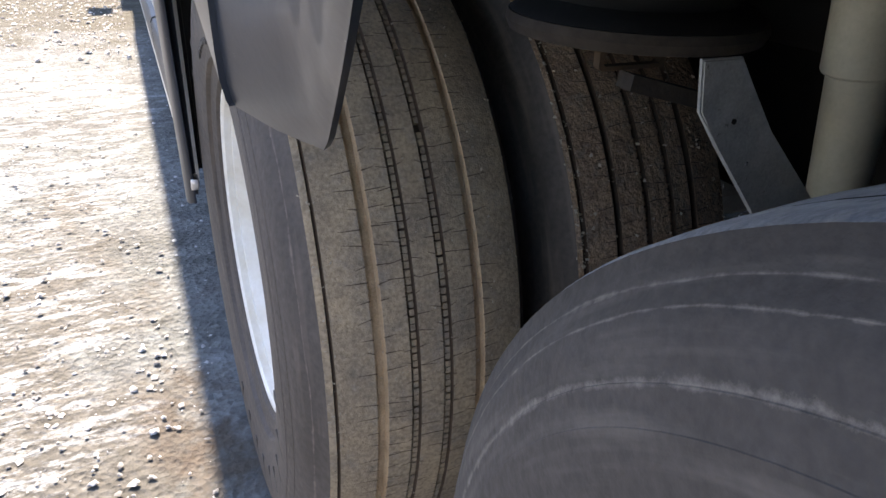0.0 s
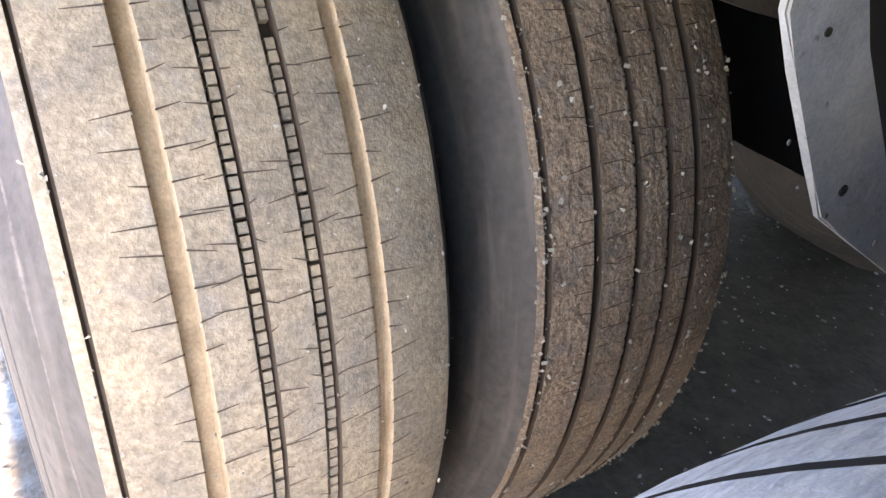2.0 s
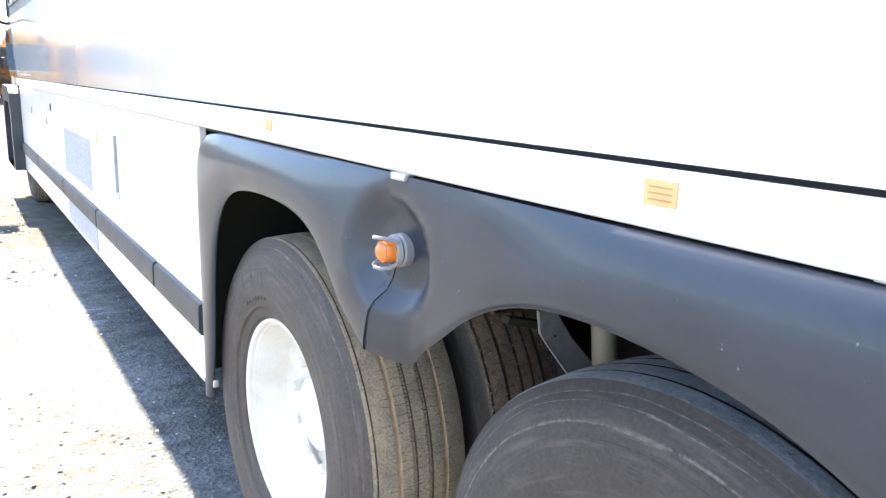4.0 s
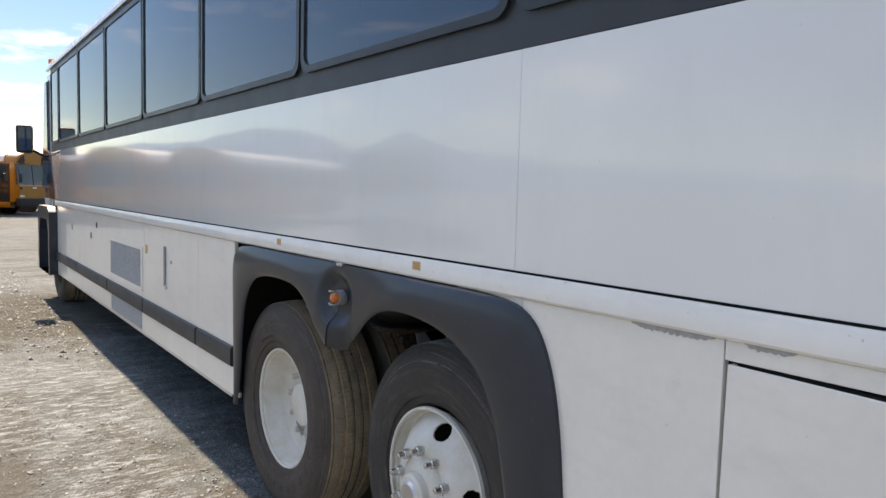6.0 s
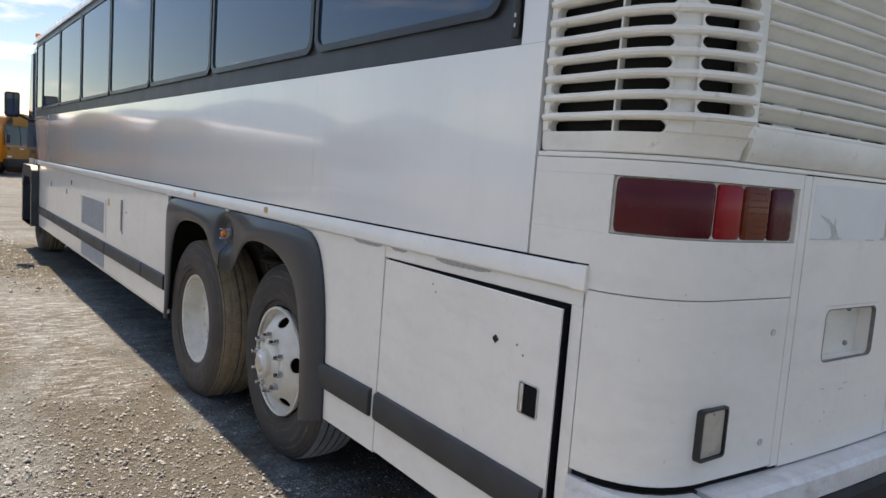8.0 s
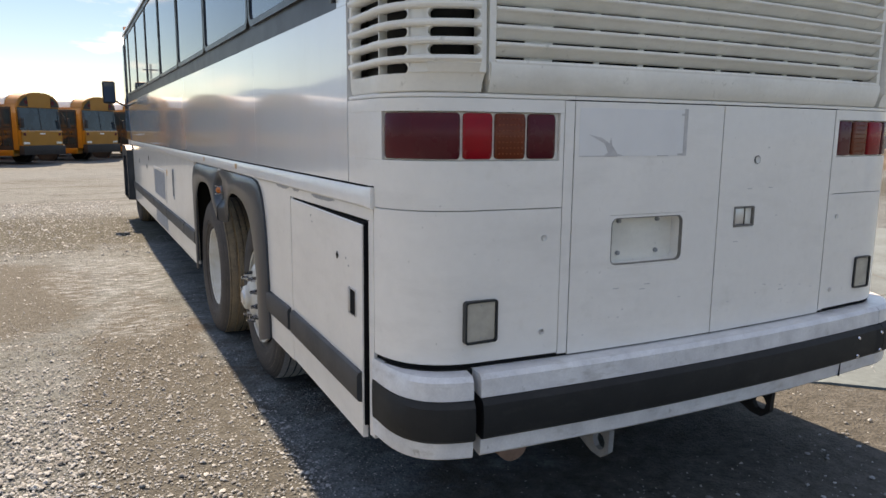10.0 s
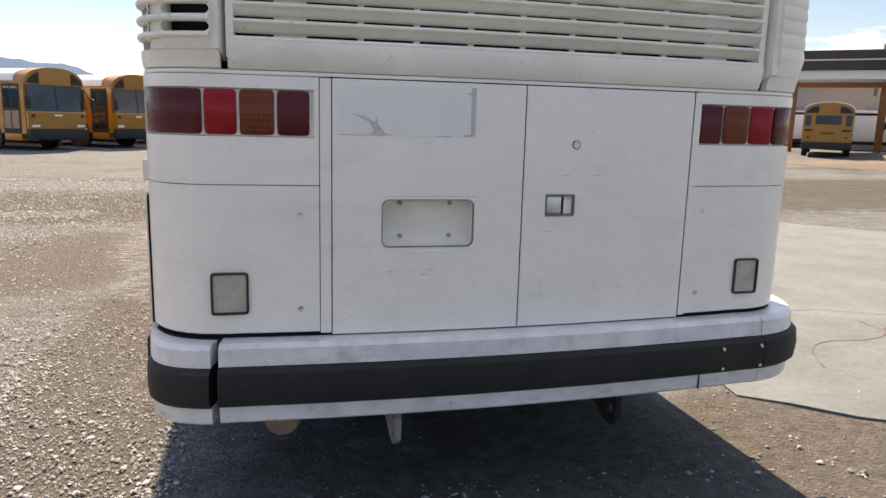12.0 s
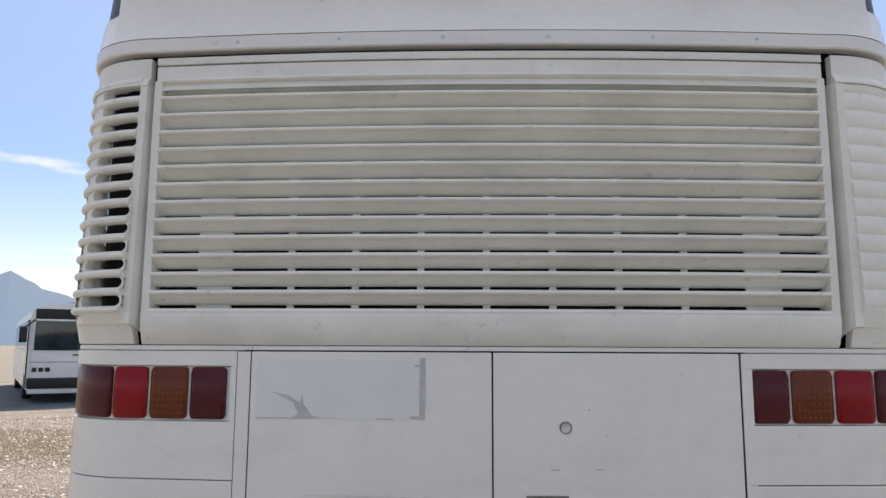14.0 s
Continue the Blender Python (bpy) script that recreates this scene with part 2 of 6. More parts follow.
def prism(outline, axis, a0, a1, bm=None, bevel=0.0):
    """A flat outline pushed along an axis. axis x: outline (y, z); y: (x, z); z: (x, y)."""
    bm = bm or bmesh.new()
    put = {"x": lambda a, p: (a, p[0], p[1]), "y": lambda a, p: (p[0], a, p[1]), "z": lambda a, p: (p[0], p[1], a)}[axis]
    lo = [bm.verts.new(put(a0, p)) for p in outline]
    hi = [bm.verts.new(put(a1, p)) for p in outline]
    fs = [bm.faces.new(lo), bm.faces.new(hi)]
    n = len(outline)
    for i in range(n):
        fs.append(bm.faces.new((lo[i], lo[(i + 1) % n], hi[(i + 1) % n], hi[i])))
    if bevel:
        bmesh.ops.bevel(bm, geom=list(set(fs[0].edges) | set(fs[1].edges)), offset=bevel, segments=2, affect="EDGES")
    return bm


def rounded(x0, x1, z0, z1, r, n=5):
    """A rectangle with rounded corners, as points."""
    out = []
    for cx, cz, a in ((x1 - r, z1 - r, 0), (x0 + r, z1 - r, 90), (x0 + r, z0 + r, 180), (x1 - r, z0 + r, 270)):
        for i in range(n + 1):
            t = radians(a + 90 * i / n)
            out.append((cx + r * math.cos(t), cz + r * math.sin(t)))
    return out


def ring_prism(outer, inner, axis, a0, a1):
    """A frame between two outlines with the same number of points."""
    bm = bmesh.new()
    put = {"x": lambda a, p: (a, p[0], p[1]), "y": lambda a, p: (p[0], a, p[1])}[axis]
    v = [[bm.verts.new(put(a, p)) for p in o] for a, o in ((a0, outer), (a1, outer), (a1, inner), (a0, inner))]
    n = len(outer)
    for k in range(4):
        for i in range(n):
            bm.faces.new((v[k][i], v[k][(i + 1) % n], v[(k + 1) % 4][(i + 1) % n], v[(k + 1) % 4][i]))
    return bm


# ---- the coach: plan of its skin ----
W, CX, RC, CURVE, LENGTH = 2.592, 1.287, 0.30, 0.045, 12.25


def rear_y(x):
    return CURVE * (x - CX) ** 2


Y0 = rear_y(RC)
YS = Y0 + RC                      # where the corner meets the side
ARC = math.pi * RC / 2
REAR = W - 2 * RC
SQUARE = 0.014                    # how far the corner bulges past a plain arc


def skin(u, out=0.0):
    """A place on the plan of the skin. u runs from the left side (negative, forward) round the left corner and across the rear."""
    if u <= 0:
        return Vector((-out, YS - u, 0))
    if u < ARC:
        t = u / RC
        c = Vector((RC, YS, 0))
        out += SQUARE * math.sin(2 * t) ** 2
        return c + (RC + out) * Vector((-math.cos(t), -math.sin(t), 0))
    if u <= ARC + REAR:
        x = RC + u - ARC
        n = Vector((2 * CURVE * (x - CX), -1, 0)).normalized()
        return Vector((x, rear_y(x), 0)) + out * n
    if u < 2 * ARC + REAR:
        t = (u - ARC - REAR) / RC
        c = Vector((W - RC, YS, 0))
        out += SQUARE * math.sin(2 * t) ** 2
        return c + (RC + out) * Vector((math.sin(t), -math.cos(t), 0))
    return Vector((W + out, YS + u - 2 * ARC - REAR, 0))


def ux(x):
    """u of a place on the rear."""
    return ARC + x - RC


def uy(y):
    """u of a place on the left side."""
    return YS - y


def mir(u):
    return 2 * ARC + REAR - u


def across(u):
    """The place on the right that answers to u on the left; the engine doors sit a little off the middle."""
    return mir(u) - 0.018 * min(1.0, max(0.0, (u - 0.3) / 0.3))


def steps_u(u0, u1, step=0.05):
    marks = [0.0, ARC, ARC + REAR, 2 * ARC + REAR]
    us = {u0, u1} | {m for m in marks if u0 < m < u1}
    n = max(1, math.ceil((u1 - u0) / step))
    us |= {u0 + (u1 - u0) * i / n for i in range(n + 1)}
    out = []
    for u in sorted(us):
        if not out or u - out[-1] > 1e-5:
            out.append(u)
    return out


def sweep(u0, u1, section, step=0.05, lean=None, bm=None):
    """Draws a closed section of (out, z) along the skin."""
    bm = bm or bmesh.new()
    rings = []
    for u in steps_u(u0, u1, step):
        ring = []
        for o, z in section:
            p = skin(u, o - (lean(z) if lean else 0.0))
            ring.append(bm.verts.new((p.x, p.y, z)))
        rings.append(ring)
    n = len(section)
    for a, b in zip(rings, rings[1:]):
        for i in range(n):
            bm.faces.new((a[i], a[(i + 1) % n], b[(i + 1) % n], b[i]))
    bm.faces.new(rings[0])
    bm.faces.new(rings[-1])
    return bm


def skin_panel(u0, u1, z0, z1, out=0.0, thick=0.02, edge=0.003, step=0.05):
    """A sheet on the skin with eased edges."""
    e = edge
    return sweep(u0, u1, [(out - thick, z0), (out - e, z0), (out, z0 + e), (out, z1 - e), (out - e, z1), (out - thick, z1)], step)


coach = tagged(new("motor_coach"), "white motor coach with tinted windows and black wheel-arch flares", "motor coach")

# side sheets above the rail, window band
SEAM = 1.99
for a, b, n in ((0.535, SEAM, "upper_side_panel"), (SEAM + 0.0015, 11.25, "upper_side_panel")):
    part(n, skin_panel(uy(b), uy(a), 1.3585, 1.9775, 0.0, 0.02, 0.0006, 2.0), SIDE_WHITE, coach, "glossy white side sheet")
part("window_band", skin_panel(uy(11.15), uy(0.64), 1.979, 3.06, -0.004, 0.03, 0.003, 4.0), BAND, coach, "dark window band")
part("upper_corner_post", skin_panel(uy(0.636), uy(0.535), 1.978, 3.06, 0.0, 0.02, 0.0006), SIDE_WHITE, coach)
part("band_end_trim", box(-0.012, 0.0, 0.645, 0.675, 2.0, 3.0, 0.003), WFRAME, coach, "black end trim of the window band")
for z in (2.03, 2.06):
    part("trim_clip", box(-0.015, -0.011, 0.655, 0.662, z, z + 0.012), ALU, coach)
# seven panes a side, each in its own rubber
WIN = [2.03 + 1.40 * i for i in range(7)]
SPANS = [(0.72, 2.03)] + list(zip(WIN, WIN[1:]))
for a, b in SPANS + [(10.44, 11.08)]:
    y0, y1 = a + 0.03, b - 0.03
    win = part("side_window", ring_prism(rounded(y0 - 0.02, y1 + 0.02, 2.075, 3.0, 0.07), rounded(y0 + 0.01, y1 - 0.01, 2.105, 2.97, 0.05), "x", -0.012, 0.02), WFRAME, coach, "black rubber window frame")
    part("pane", prism(rounded(y0 + 0.01, y1 - 0.01, 2.105, 2.97, 0.05), "x", -0.003, 0.006), GLASS, win, "dark tinted window glass")
# same on the far side, plain
part("right_side", box(W - 0.03, W, 0.64, 11.25, 1.36, 3.06), [SIDE_WHITE], coach, "white side sheet")
part("right_lower_side", box(W - 0.03, W + 0.002, 4.3, 11.25, 0.45, 1.358), [WHITE], coach)
part("right_quarter", box(W - 0.03, W + 0.002, 0.34, 1.80, 0.45, 1.358), [WHITE], coach)
part("right_arch", box(W - 0.03, W + 0.002, 1.80, 4.4, 1.10, 1.358), [FENDER], coach)

# rub rail along the side, with its dark top line
part("rail_gap", skin_panel(uy(10.82), uy(0.293), 1.352, 1.3585, 0.0006, 0.02, 0.0005, 4.0), GAP, coach, "dark line above rail")
rail = part("rub_rail", sweep(uy(10.82), uy(0.293), [(-0.01, 1.283), (0.008, 1.283), (0.014, 1.29), (0.014, 1.343), (0.008, 1.352), (-0.01, 1.352)], 4.0), WHITE, coach, "white painted rub rail")
part("rail_end_cap", sweep(uy(0.335), uy(0.290), [(0.0, 1.281), (0.012, 1.281), (0.0165, 1.287), (0.0165, 1.345), (0.012, 1.354), (0.0, 1.354)], 0.04), WHITE, rail, "white rail end cap")

# lower side behind the wheels: fixed sheet, access door, rear post
part("quarter_panel", skin_panel(uy(1.95), uy(1.326), 0.445, 1.281, 0.0, 0.02, 0.002, 2.0), WHITE, coach)
part("rail_filler", skin_panel(uy(2.25), uy(1.955), 1.14, 1.281, -0.003, 0.015, 0.001, 1.0), WHITE, coach)
part("bay_header", skin_panel(uy(1.322), uy(0.30), 1.238, 1.281, 0.0, 0.02, 0.002, 2.0), WHITE, coach)
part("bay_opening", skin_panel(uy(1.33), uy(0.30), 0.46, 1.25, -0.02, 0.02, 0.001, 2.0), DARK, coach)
part("rear_post", skin_panel(uy(0.338), uy(0.298), 0.46, 1.238, 0.0, 0.02, 0.002), WHITE, coach)

# ---- the coach: lower side doors ----
bay = part("bay_door", skin_panel(uy(1.318), uy(0.357), 0.452, 1.230, 0.0, 0.02, 0.003, 2.0), WHITE, coach, "white access door standing slightly ajar")
bay.matrix_basis = Matrix.Translation((0, 1.318, 0.84)) @ Matrix.Rotation(radians(-1.1), 4, "Z") @ Matrix.Rotation(radians(0.46), 4, "X") @ Matrix.Translation((0, -1.318, -0.84))
part("door_latch", ring_prism(rounded(0.418, 0.503, 0.885, 0.985, 0.008, 2), rounded(0.422, 0.499, 0.889, 0.981, 0.006, 2), "x", -0.004, 0.004), ALU, bay, "bright recessed latch frame")
part("latch_pocket", box(-0.0015, 0.002, 0.421, 0.500, 0.888, 0.982), GAP, bay)
part("latch_paddle", box(-0.006, 0.0, 0.480, 0.497, 0.891, 0.979, 0.003), ALU, bay, "metal latch paddle")
part("lock_hole", lathe([(-0.003, 0.014), (0.004, 0.014)], 4, "x", (0, 0.63, 1.08)), DARK, bay, "dark lock hole")
for i, (y, z) in enumerate(((0.53, 1.085), (0.50, 1.06), (0.99, 1.19), (0.97, 1.165))):
    part("paint_chip", lathe([(-0.0015, 0.004), (0.002, 0.004)], 6, "x", (0, y, z)), STEEL, bay)


def strip(y0, y1, parent, z0=0.585, z1=0.70):
    return part("rub_strip", sweep(uy(y1), uy(y0), [(0.0, z0), (0.014, z0 + 0.004), (0.020, z0 + 0.016), (0.020, z1 - 0.016), (0.014, z1 - 0.004), (0.0, z1)], 3.0), STRIP, parent, "dark grey rubber rub strip")


strip(1.355, 1.785, coach)
strip(0.364, 1.310, bay)
# black strips behind the door edge make the open gap read dark
part("door_seal", skin_panel(uy(1.30), uy(0.3515), 0.50, 1.222, -0.006, 0.02, 0.001, 2.0), GAP, bay, "black strip that darkens the gap at the door edge")
part("door_seal", skin_panel(uy(1.30), uy(0.352), 1.20, 1.2355, -0.006, 0.02, 0.001, 2.0), GAP, bay, "black strip that darkens the gap at the door edge")

# bare scuffs under the rail, a row of overlapping scrapes
random.seed(4)
for a, b, z in ((1.345, 1.57, 1.279), (1.17, 1.28, 1.281), (0.69, 0.99, 1.277)):
    n = int((b - a) / 0.006)
    low, high = [], []
    for k in range(n + 1):
        y = a + (b - a) * k / n
        fade = min(1.0, 5.0 * min(k, n - k) / n + 0.15)
        low.append((y, z - fade * (0.004 + 0.006 * abs(math.sin(k * 1.1)) + random.uniform(0, 0.003))))
        high.append((y, z + fade * (0.005 + random.uniform(0, 0.004))))
    part("scuff_mark", prism(low + high[::-1], "x", -0.0022, 0.003), SCUFF, coach, "grey scraped patch of bare metal")

# baggage doors ahead of the wheels
LOWER = [(4.262, 4.900), (4.904, 6.235), (6.239, 7.57), (7.574, 9.22), (9.224, 10.72)]
doors = []
for a, b in LOWER:
    d = part("baggage_door", skin_panel(uy(b), uy(a), 0.425, 1.279, 0.0, 0.02, 0.002, 3.0), WHITE, coach, "white baggage door")
    strip(a + 0.012, b - 0.012, d)
    doors.append(d)
part("skirt_backing", skin_panel(uy(10.72), uy(4.30), 0.44, 1.28, -0.022, 0.01, 0.001, 6.0), DARK, coach)
vent = part("mesh_vent", box(-0.004, 0.004, 6.33, 7.45, 0.775, 1.07), MESH, doors[2], "grey wire-mesh vent")
part("vent_frame", ring_prism(rounded(6.29, 7.49, 0.745, 1.10, 0.02), rounded(6.33, 7.45, 0.775, 1.07, 0.01), "x", -0.009, 0.004), WHITE, vent)
part("lower_mesh", box(-0.004, 0.004, 6.33, 7.45, 0.44, 0.58), MESH, doors[2], "grey wire-mesh lower vent")
part("door_handle", box(-0.012, 0.002, 5.63, 5.66, 0.87, 1.148, 0.003), STEEL, doors[1], "narrow vertical handle")
part("handle_pivot", box(-0.010, 0.002, 5.605, 5.645, 0.85, 0.88, 0.003), ALU, doors[1])
part("lock_button", lathe([(-0.006, 0.012), (0.002, 0.012)], 12, "x", (0, 5.50, 1.05)), ALU, doors[1])
part("warning_label", box(-0.0025, 0.002, 6.14, 6.21, 1.055, 1.12), LABEL, doors[2], "faded orange label")
part("lock_hole", lathe([(-0.004, 0.028), (0.002, 0.028)], 14, "x", (0, 8.12, 1.17)), DARK, doors[3], "round dark filler hole")
part("door_handle", box(-0.008, 0.002, 8.40, 8.43, 1.02, 1.08, 0.003), STEEL, doors[3])
part("door_handle", box(-0.008, 0.002, 9.55, 9.58, 1.05, 1.11, 0.003), STEEL, doors[4])
part("underside_trim", box(0.0, 0.02, 4.30, 10.72, 0.410, 0.425), ALU, coach)
# markers on the rail
FADED = material("faded_print", (0.50, 0.25, 0.10), 0.6, vary=0.2, scale=40)
for y, half in ((2.470, 0.022), (3.63, 0.020)):
    part("warning_label", box(-0.0165, -0.012, y - half, y + half, 1.311, 1.340), LABEL, rail, "small orange label on the rail")
    for k in range(3 if half > 0.021 else 0):
        part("label_bar", box(-0.0170, -0.016, y - half * 0.75, y + half * 0.7, 1.317 + 0.007 * k, 1.319 + 0.007 * k), FADED, rail)

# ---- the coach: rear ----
part("inner_shell", skin_panel(uy(0.60), mir(uy(0.60)), 0.50, 3.05, -0.10, 0.01, 0.001), DARK, coach, "near-black sheet for the shade behind the rear skin")
UL = uy(0.526)                      # corner seam on the left side
CL, CR = ux(0.578), across(ux(0.578))
low_l = part("lower_corner_panel", skin_panel(uy(0.294), CL, 0.778, 1.288), WHITE, coach, "white moulded corner panel")
low_r = part("lower_corner_panel", skin_panel(CR, mir(uy(0.294)), 0.778, 1.288), WHITE, coach, "white moulded corner panel")


def lens(u0, u1, z0=1.455, z1=1.600, r=0.012):
    """A lamp lens on the skin with rounded corners and a soft edge."""
    us = sorted({u0 + d for d in (0, 0.0015, 0.004, 0.008, r)} | {u1 - d for d in (0, 0.0015, 0.004, 0.008, r)} | set(np.linspace(u0 + r, u1 - r, 8)))
    bm = bmesh.new()
    rings = []
    for u in us:
        d = min(u - u0, u1 - u, r)
        cut = r - math.sqrt(max(0.0, r * r - (r - d) ** 2))
        top = -0.002 - 0.004 * (1 - d / r) ** 2
        ring = []
        for o, z in ((-0.020, z0 + cut), (top - 0.004, z0 + cut), (top, z0 + cut + 0.006), (top, z1 - cut - 0.006), (top - 0.004, z1 - cut), (-0.020, z1 - cut)):
            p = skin(u, o)
            ring.append(bm.verts.new((p.x, p.y, z)))
        rings.append(ring)
    for p, q in zip(rings, rings[1:]):
        for i in range(6):
            bm.faces.new((p[i], p[(i + 1) % 6], q[(i + 1) % 6], q[i]))
    bm.faces.new(rings[0])
    bm.faces.new(rings[-1])
    return bm


LT0 = uy(YS) + 0.10                # where the lamp begins on the corner
for side in (0, 1):
    f = (lambda a, b: (a, b)) if side == 0 else (lambda a, b: (across(b), across(a)))
    u0 = uy(0.526)
    lamp_a, lamp_b = LT0, ux(0.556)
    up = part("upper_corner_panel", skin_panel(*f(u0, CL), 1.291, 1.4485, edge=0.0008), WHITE, coach, "white corner panel under the tail lamps")
    part("lamp_header", skin_panel(*f(u0, CL), 1.6045, 1.646, edge=0.0008), WHITE, up)
    part("lamp_cheek", skin_panel(*f(u0, lamp_a), 1.4487, 1.6043, edge=0.0001), WHITE, up)
    part("lamp_cheek", skin_panel(*f(lamp_b + 0.006, CL), 1.4487, 1.6043, edge=0.0001), WHITE, up)
    part("lamp_tray", skin_panel(*f(lamp_a, lamp_b + 0.006), 1.449, 1.604, -0.014, 0.01), CREAM, up)
    lens_marks = [lamp_a + 0.004, ux(0.205), ux(0.318), ux(0.438), ux(0.552)]
    for k, (mat, lab) in enumerate(((DRED, "dark red wrap-round tail lens"), (RED, "red brake lens"), (AMBER, "amber-brown turn lens"), (DRED, "dark red tail lens"))):
        a, b = lens_marks[k] + 0.005, lens_marks[k + 1] - 0.005
        ln = part("tail_lens", lens(*f(a, b)), mat, up, lab)
        if k == 2:
            for i in range(7):
                for j in range(7):
                    c = a + (b - a) * (i + 1) / 8 if side == 0 else across(a + (b - a) * (i + 1) / 8)
                    p = skin(c, -0.0018)
                    part("lens_dot", lathe([(-0.002, 0.0028), (0.0012, 0.0018)], 6, "y", (p.x, p.y, 1.472 + 0.0185 * j)), LENS_DOT, ln)
    # corner sheet between lamps and louvres
    part("lamp_crown", skin_panel(*f(u0, ux(0.62)), 1.648, 1.662, -0.003), WHITE, up)

# frame round the engine doors, engine doors
part("door_post", skin_panel(ux(0.581), ux(0.618), 0.772, 1.645), WHITE, coach)
part("door_post", skin_panel(ux(1.996), ux(2.002) + 0.025, 0.772, 1.645, -0.002), WHITE, coach)
part("door_gap", skin_panel(ux(0.60), ux(2.0), 0.765, 1.66, -0.066, 0.01), GAP, coach)
part("door_lintel", skin_panel(ux(0.622), ux(1.994), 1.648, 1.662, -0.003), WHITE, coach)
for x0, x1, z0, z1 in ((1.2985, 1.3065, 0.770, 1.644), (0.6165, 0.6235, 0.770, 1.644), (1.9885, 1.9975, 0.770, 1.644), (1.9845, 1.9885, 0.770, 1.18), (1.2965, 1.2985, 0.770, 1.26), (0.60, 2.01, 1.6435, 1.6500)):
    part("door_joint", skin_panel(ux(x0), ux(x1), z0, z1, -0.0045, 0.004, 0.0005), GAP, coach)
PL = (0.782, 1.130, 1.064, 1.252)
eng_l = part("engine_door", skin_panel(ux(0.622), ux(PL[0]), 0.766, 1.6455), WHITE, coach, "white engine door with an empty plate recess")
part("door_sheet", skin_panel(ux(PL[0]) + 0.0, ux(PL[1]), 0.766, PL[2]), WHITE, eng_l)
part("door_sheet", skin_panel(ux(PL[0]), ux(PL[1]), PL[3], 1.6455), WHITE, eng_l)
part("door_sheet", skin_panel(ux(PL[1]), ux(1.300), 0.766, 1.6455), WHITE, eng_l)
LA = (1.393, 1.509, 1.182, 1.260)
eng_r = part("engine_door", skin_panel(ux(1.305), ux(LA[0]), 0.766, 1.6455), WHITE, coach, "white engine door with a paddle latch")
part("door_sheet", skin_panel(ux(LA[0]), ux(LA[1]), 0.766, LA[2]), WHITE, eng_r)
part("door_sheet", skin_panel(ux(LA[0]), ux(LA[1]), LA[3], 1.6455), WHITE, eng_r)
part("door_sheet", skin_panel(ux(LA[1]), ux(1.990), 0.766, 1.6455), WHITE, eng_r)


def bowed(bm, xm):
    """Bends a flat piece to the bow of the rear."""
    for v in bm.verts:
        v.co.y += rear_y(v.co.x) - rear_y(xm)
    return bm


def rear_box(x0, x1, z0, z1, out, back, bevel=0.0):
    y = rear_y((x0 + x1) / 2)
    return bowed(box(x0, x1, y - out, y - back, z0, z1, bevel), (x0 + x1) / 2)


def rear_ring(outer, inner, out, back):
    xm = (outer[0][0] + outer[len(outer) // 2][0]) / 2
    y = rear_y(xm)
    return bowed(ring_prism(outer, inner, "y", y - out, y - back), xm)


# plate recess with rounded lip and four bolts
rec = part("plate_recess", rear_ring(rounded(PL[0] - 0.0005, PL[1] + 0.0005, PL[2] - 0.0005, PL[3] + 0.0005, 0.0005), rounded(PL[0] + 0.010, PL[1] - 0.010, PL[2] + 0.012, PL[3] - 0.010, 0.024), 0.0004, -0.062), WHITE, eng_l, "empty number-plate recess")
# recess shade painted as a thin dark ring along its edge
part("recess_lip", rear_ring(rounded(PL[0] + 0.008, PL[1] - 0.008, PL[2] + 0.010, PL[3] - 0.008, 0.026), rounded(PL[0] + 0.0115, PL[1] - 0.0115, PL[2] + 0.0135, PL[3] - 0.0115, 0.0225), 0.0012, -0.012), LIP, rec, "dark ring for the shade at the recess edge")
part("recess_back", rear_box(PL[0], PL[1], PL[2], PL[3], -0.054, -0.060), CREAM, eng_l)
for x in (0.865, 1.045):
    for z in (1.108, 1.226):
        part("plate_bolt", lathe([(0.046 + rear_y(x), 0.008), (0.058 + rear_y(x), 0.009)], 8, "y", (x, 0, z)), STEEL, rec)
# latch
lat = part("paddle_latch", rear_ring(rounded(LA[0], LA[1], LA[2], LA[3], 0.004, 2), rounded(LA[0] + 0.006, LA[1] - 0.006, LA[2] + 0.006, LA[3] - 0.006, 0.003, 2), 0.003, -0.02), LIP, eng_r, "dark metal latch frame")
part("latch_back", rear_box(LA[0], LA[1], LA[2], LA[3], -0.018, -0.02), DARK, eng_r)
part("latch_paddle", rear_box(LA[0] + 0.007, LA[0] + 0.066, LA[2] + 0.007, LA[3] - 0.007, -0.006, -0.010, 0.002), ALU, eng_r, "brushed latch paddle")
part("latch_plate", rear_box(LA[0] + 0.076, LA[1] - 0.007, LA[2] + 0.007, LA[3] - 0.007, -0.008, -0.012, 0.001), CREAM, eng_r)
# locks and screws
part("key_lock", lathe([(rear_y(1.503) - 0.004, 0.006), (rear_y(1.503) - 0.005, 0.013), (rear_y(1.503) + 0.01, 0.014)], 14, "y", (1.503, 0, 1.443)), ALU, eng_r, "round key lock")
part("lock_ring", lathe([(rear_y(1.503) - 0.0025, 0.0145), (rear_y(1.503) - 0.0025, 0.0168), (rear_y(1.503) + 0.003, 0.0168), (rear_y(1.503) + 0.003, 0.0145)], 20, "y", (1.503, 0, 1.443), closed=True), LIP, eng_r)
for x, z, own in ((0.513, 1.19, low_l), (0.513, 0.862, low_l), (2.068, 1.19, low_r), (2.068, 0.862, low_r)):
    part("panel_screw", lathe([(rear_y(x) - 0.003, 0.004), (rear_y(x) - 0.004, 0.010), (rear_y(x) + 0.01, 0.011)], 12, "y", (x, 0, z)), ALU, own)
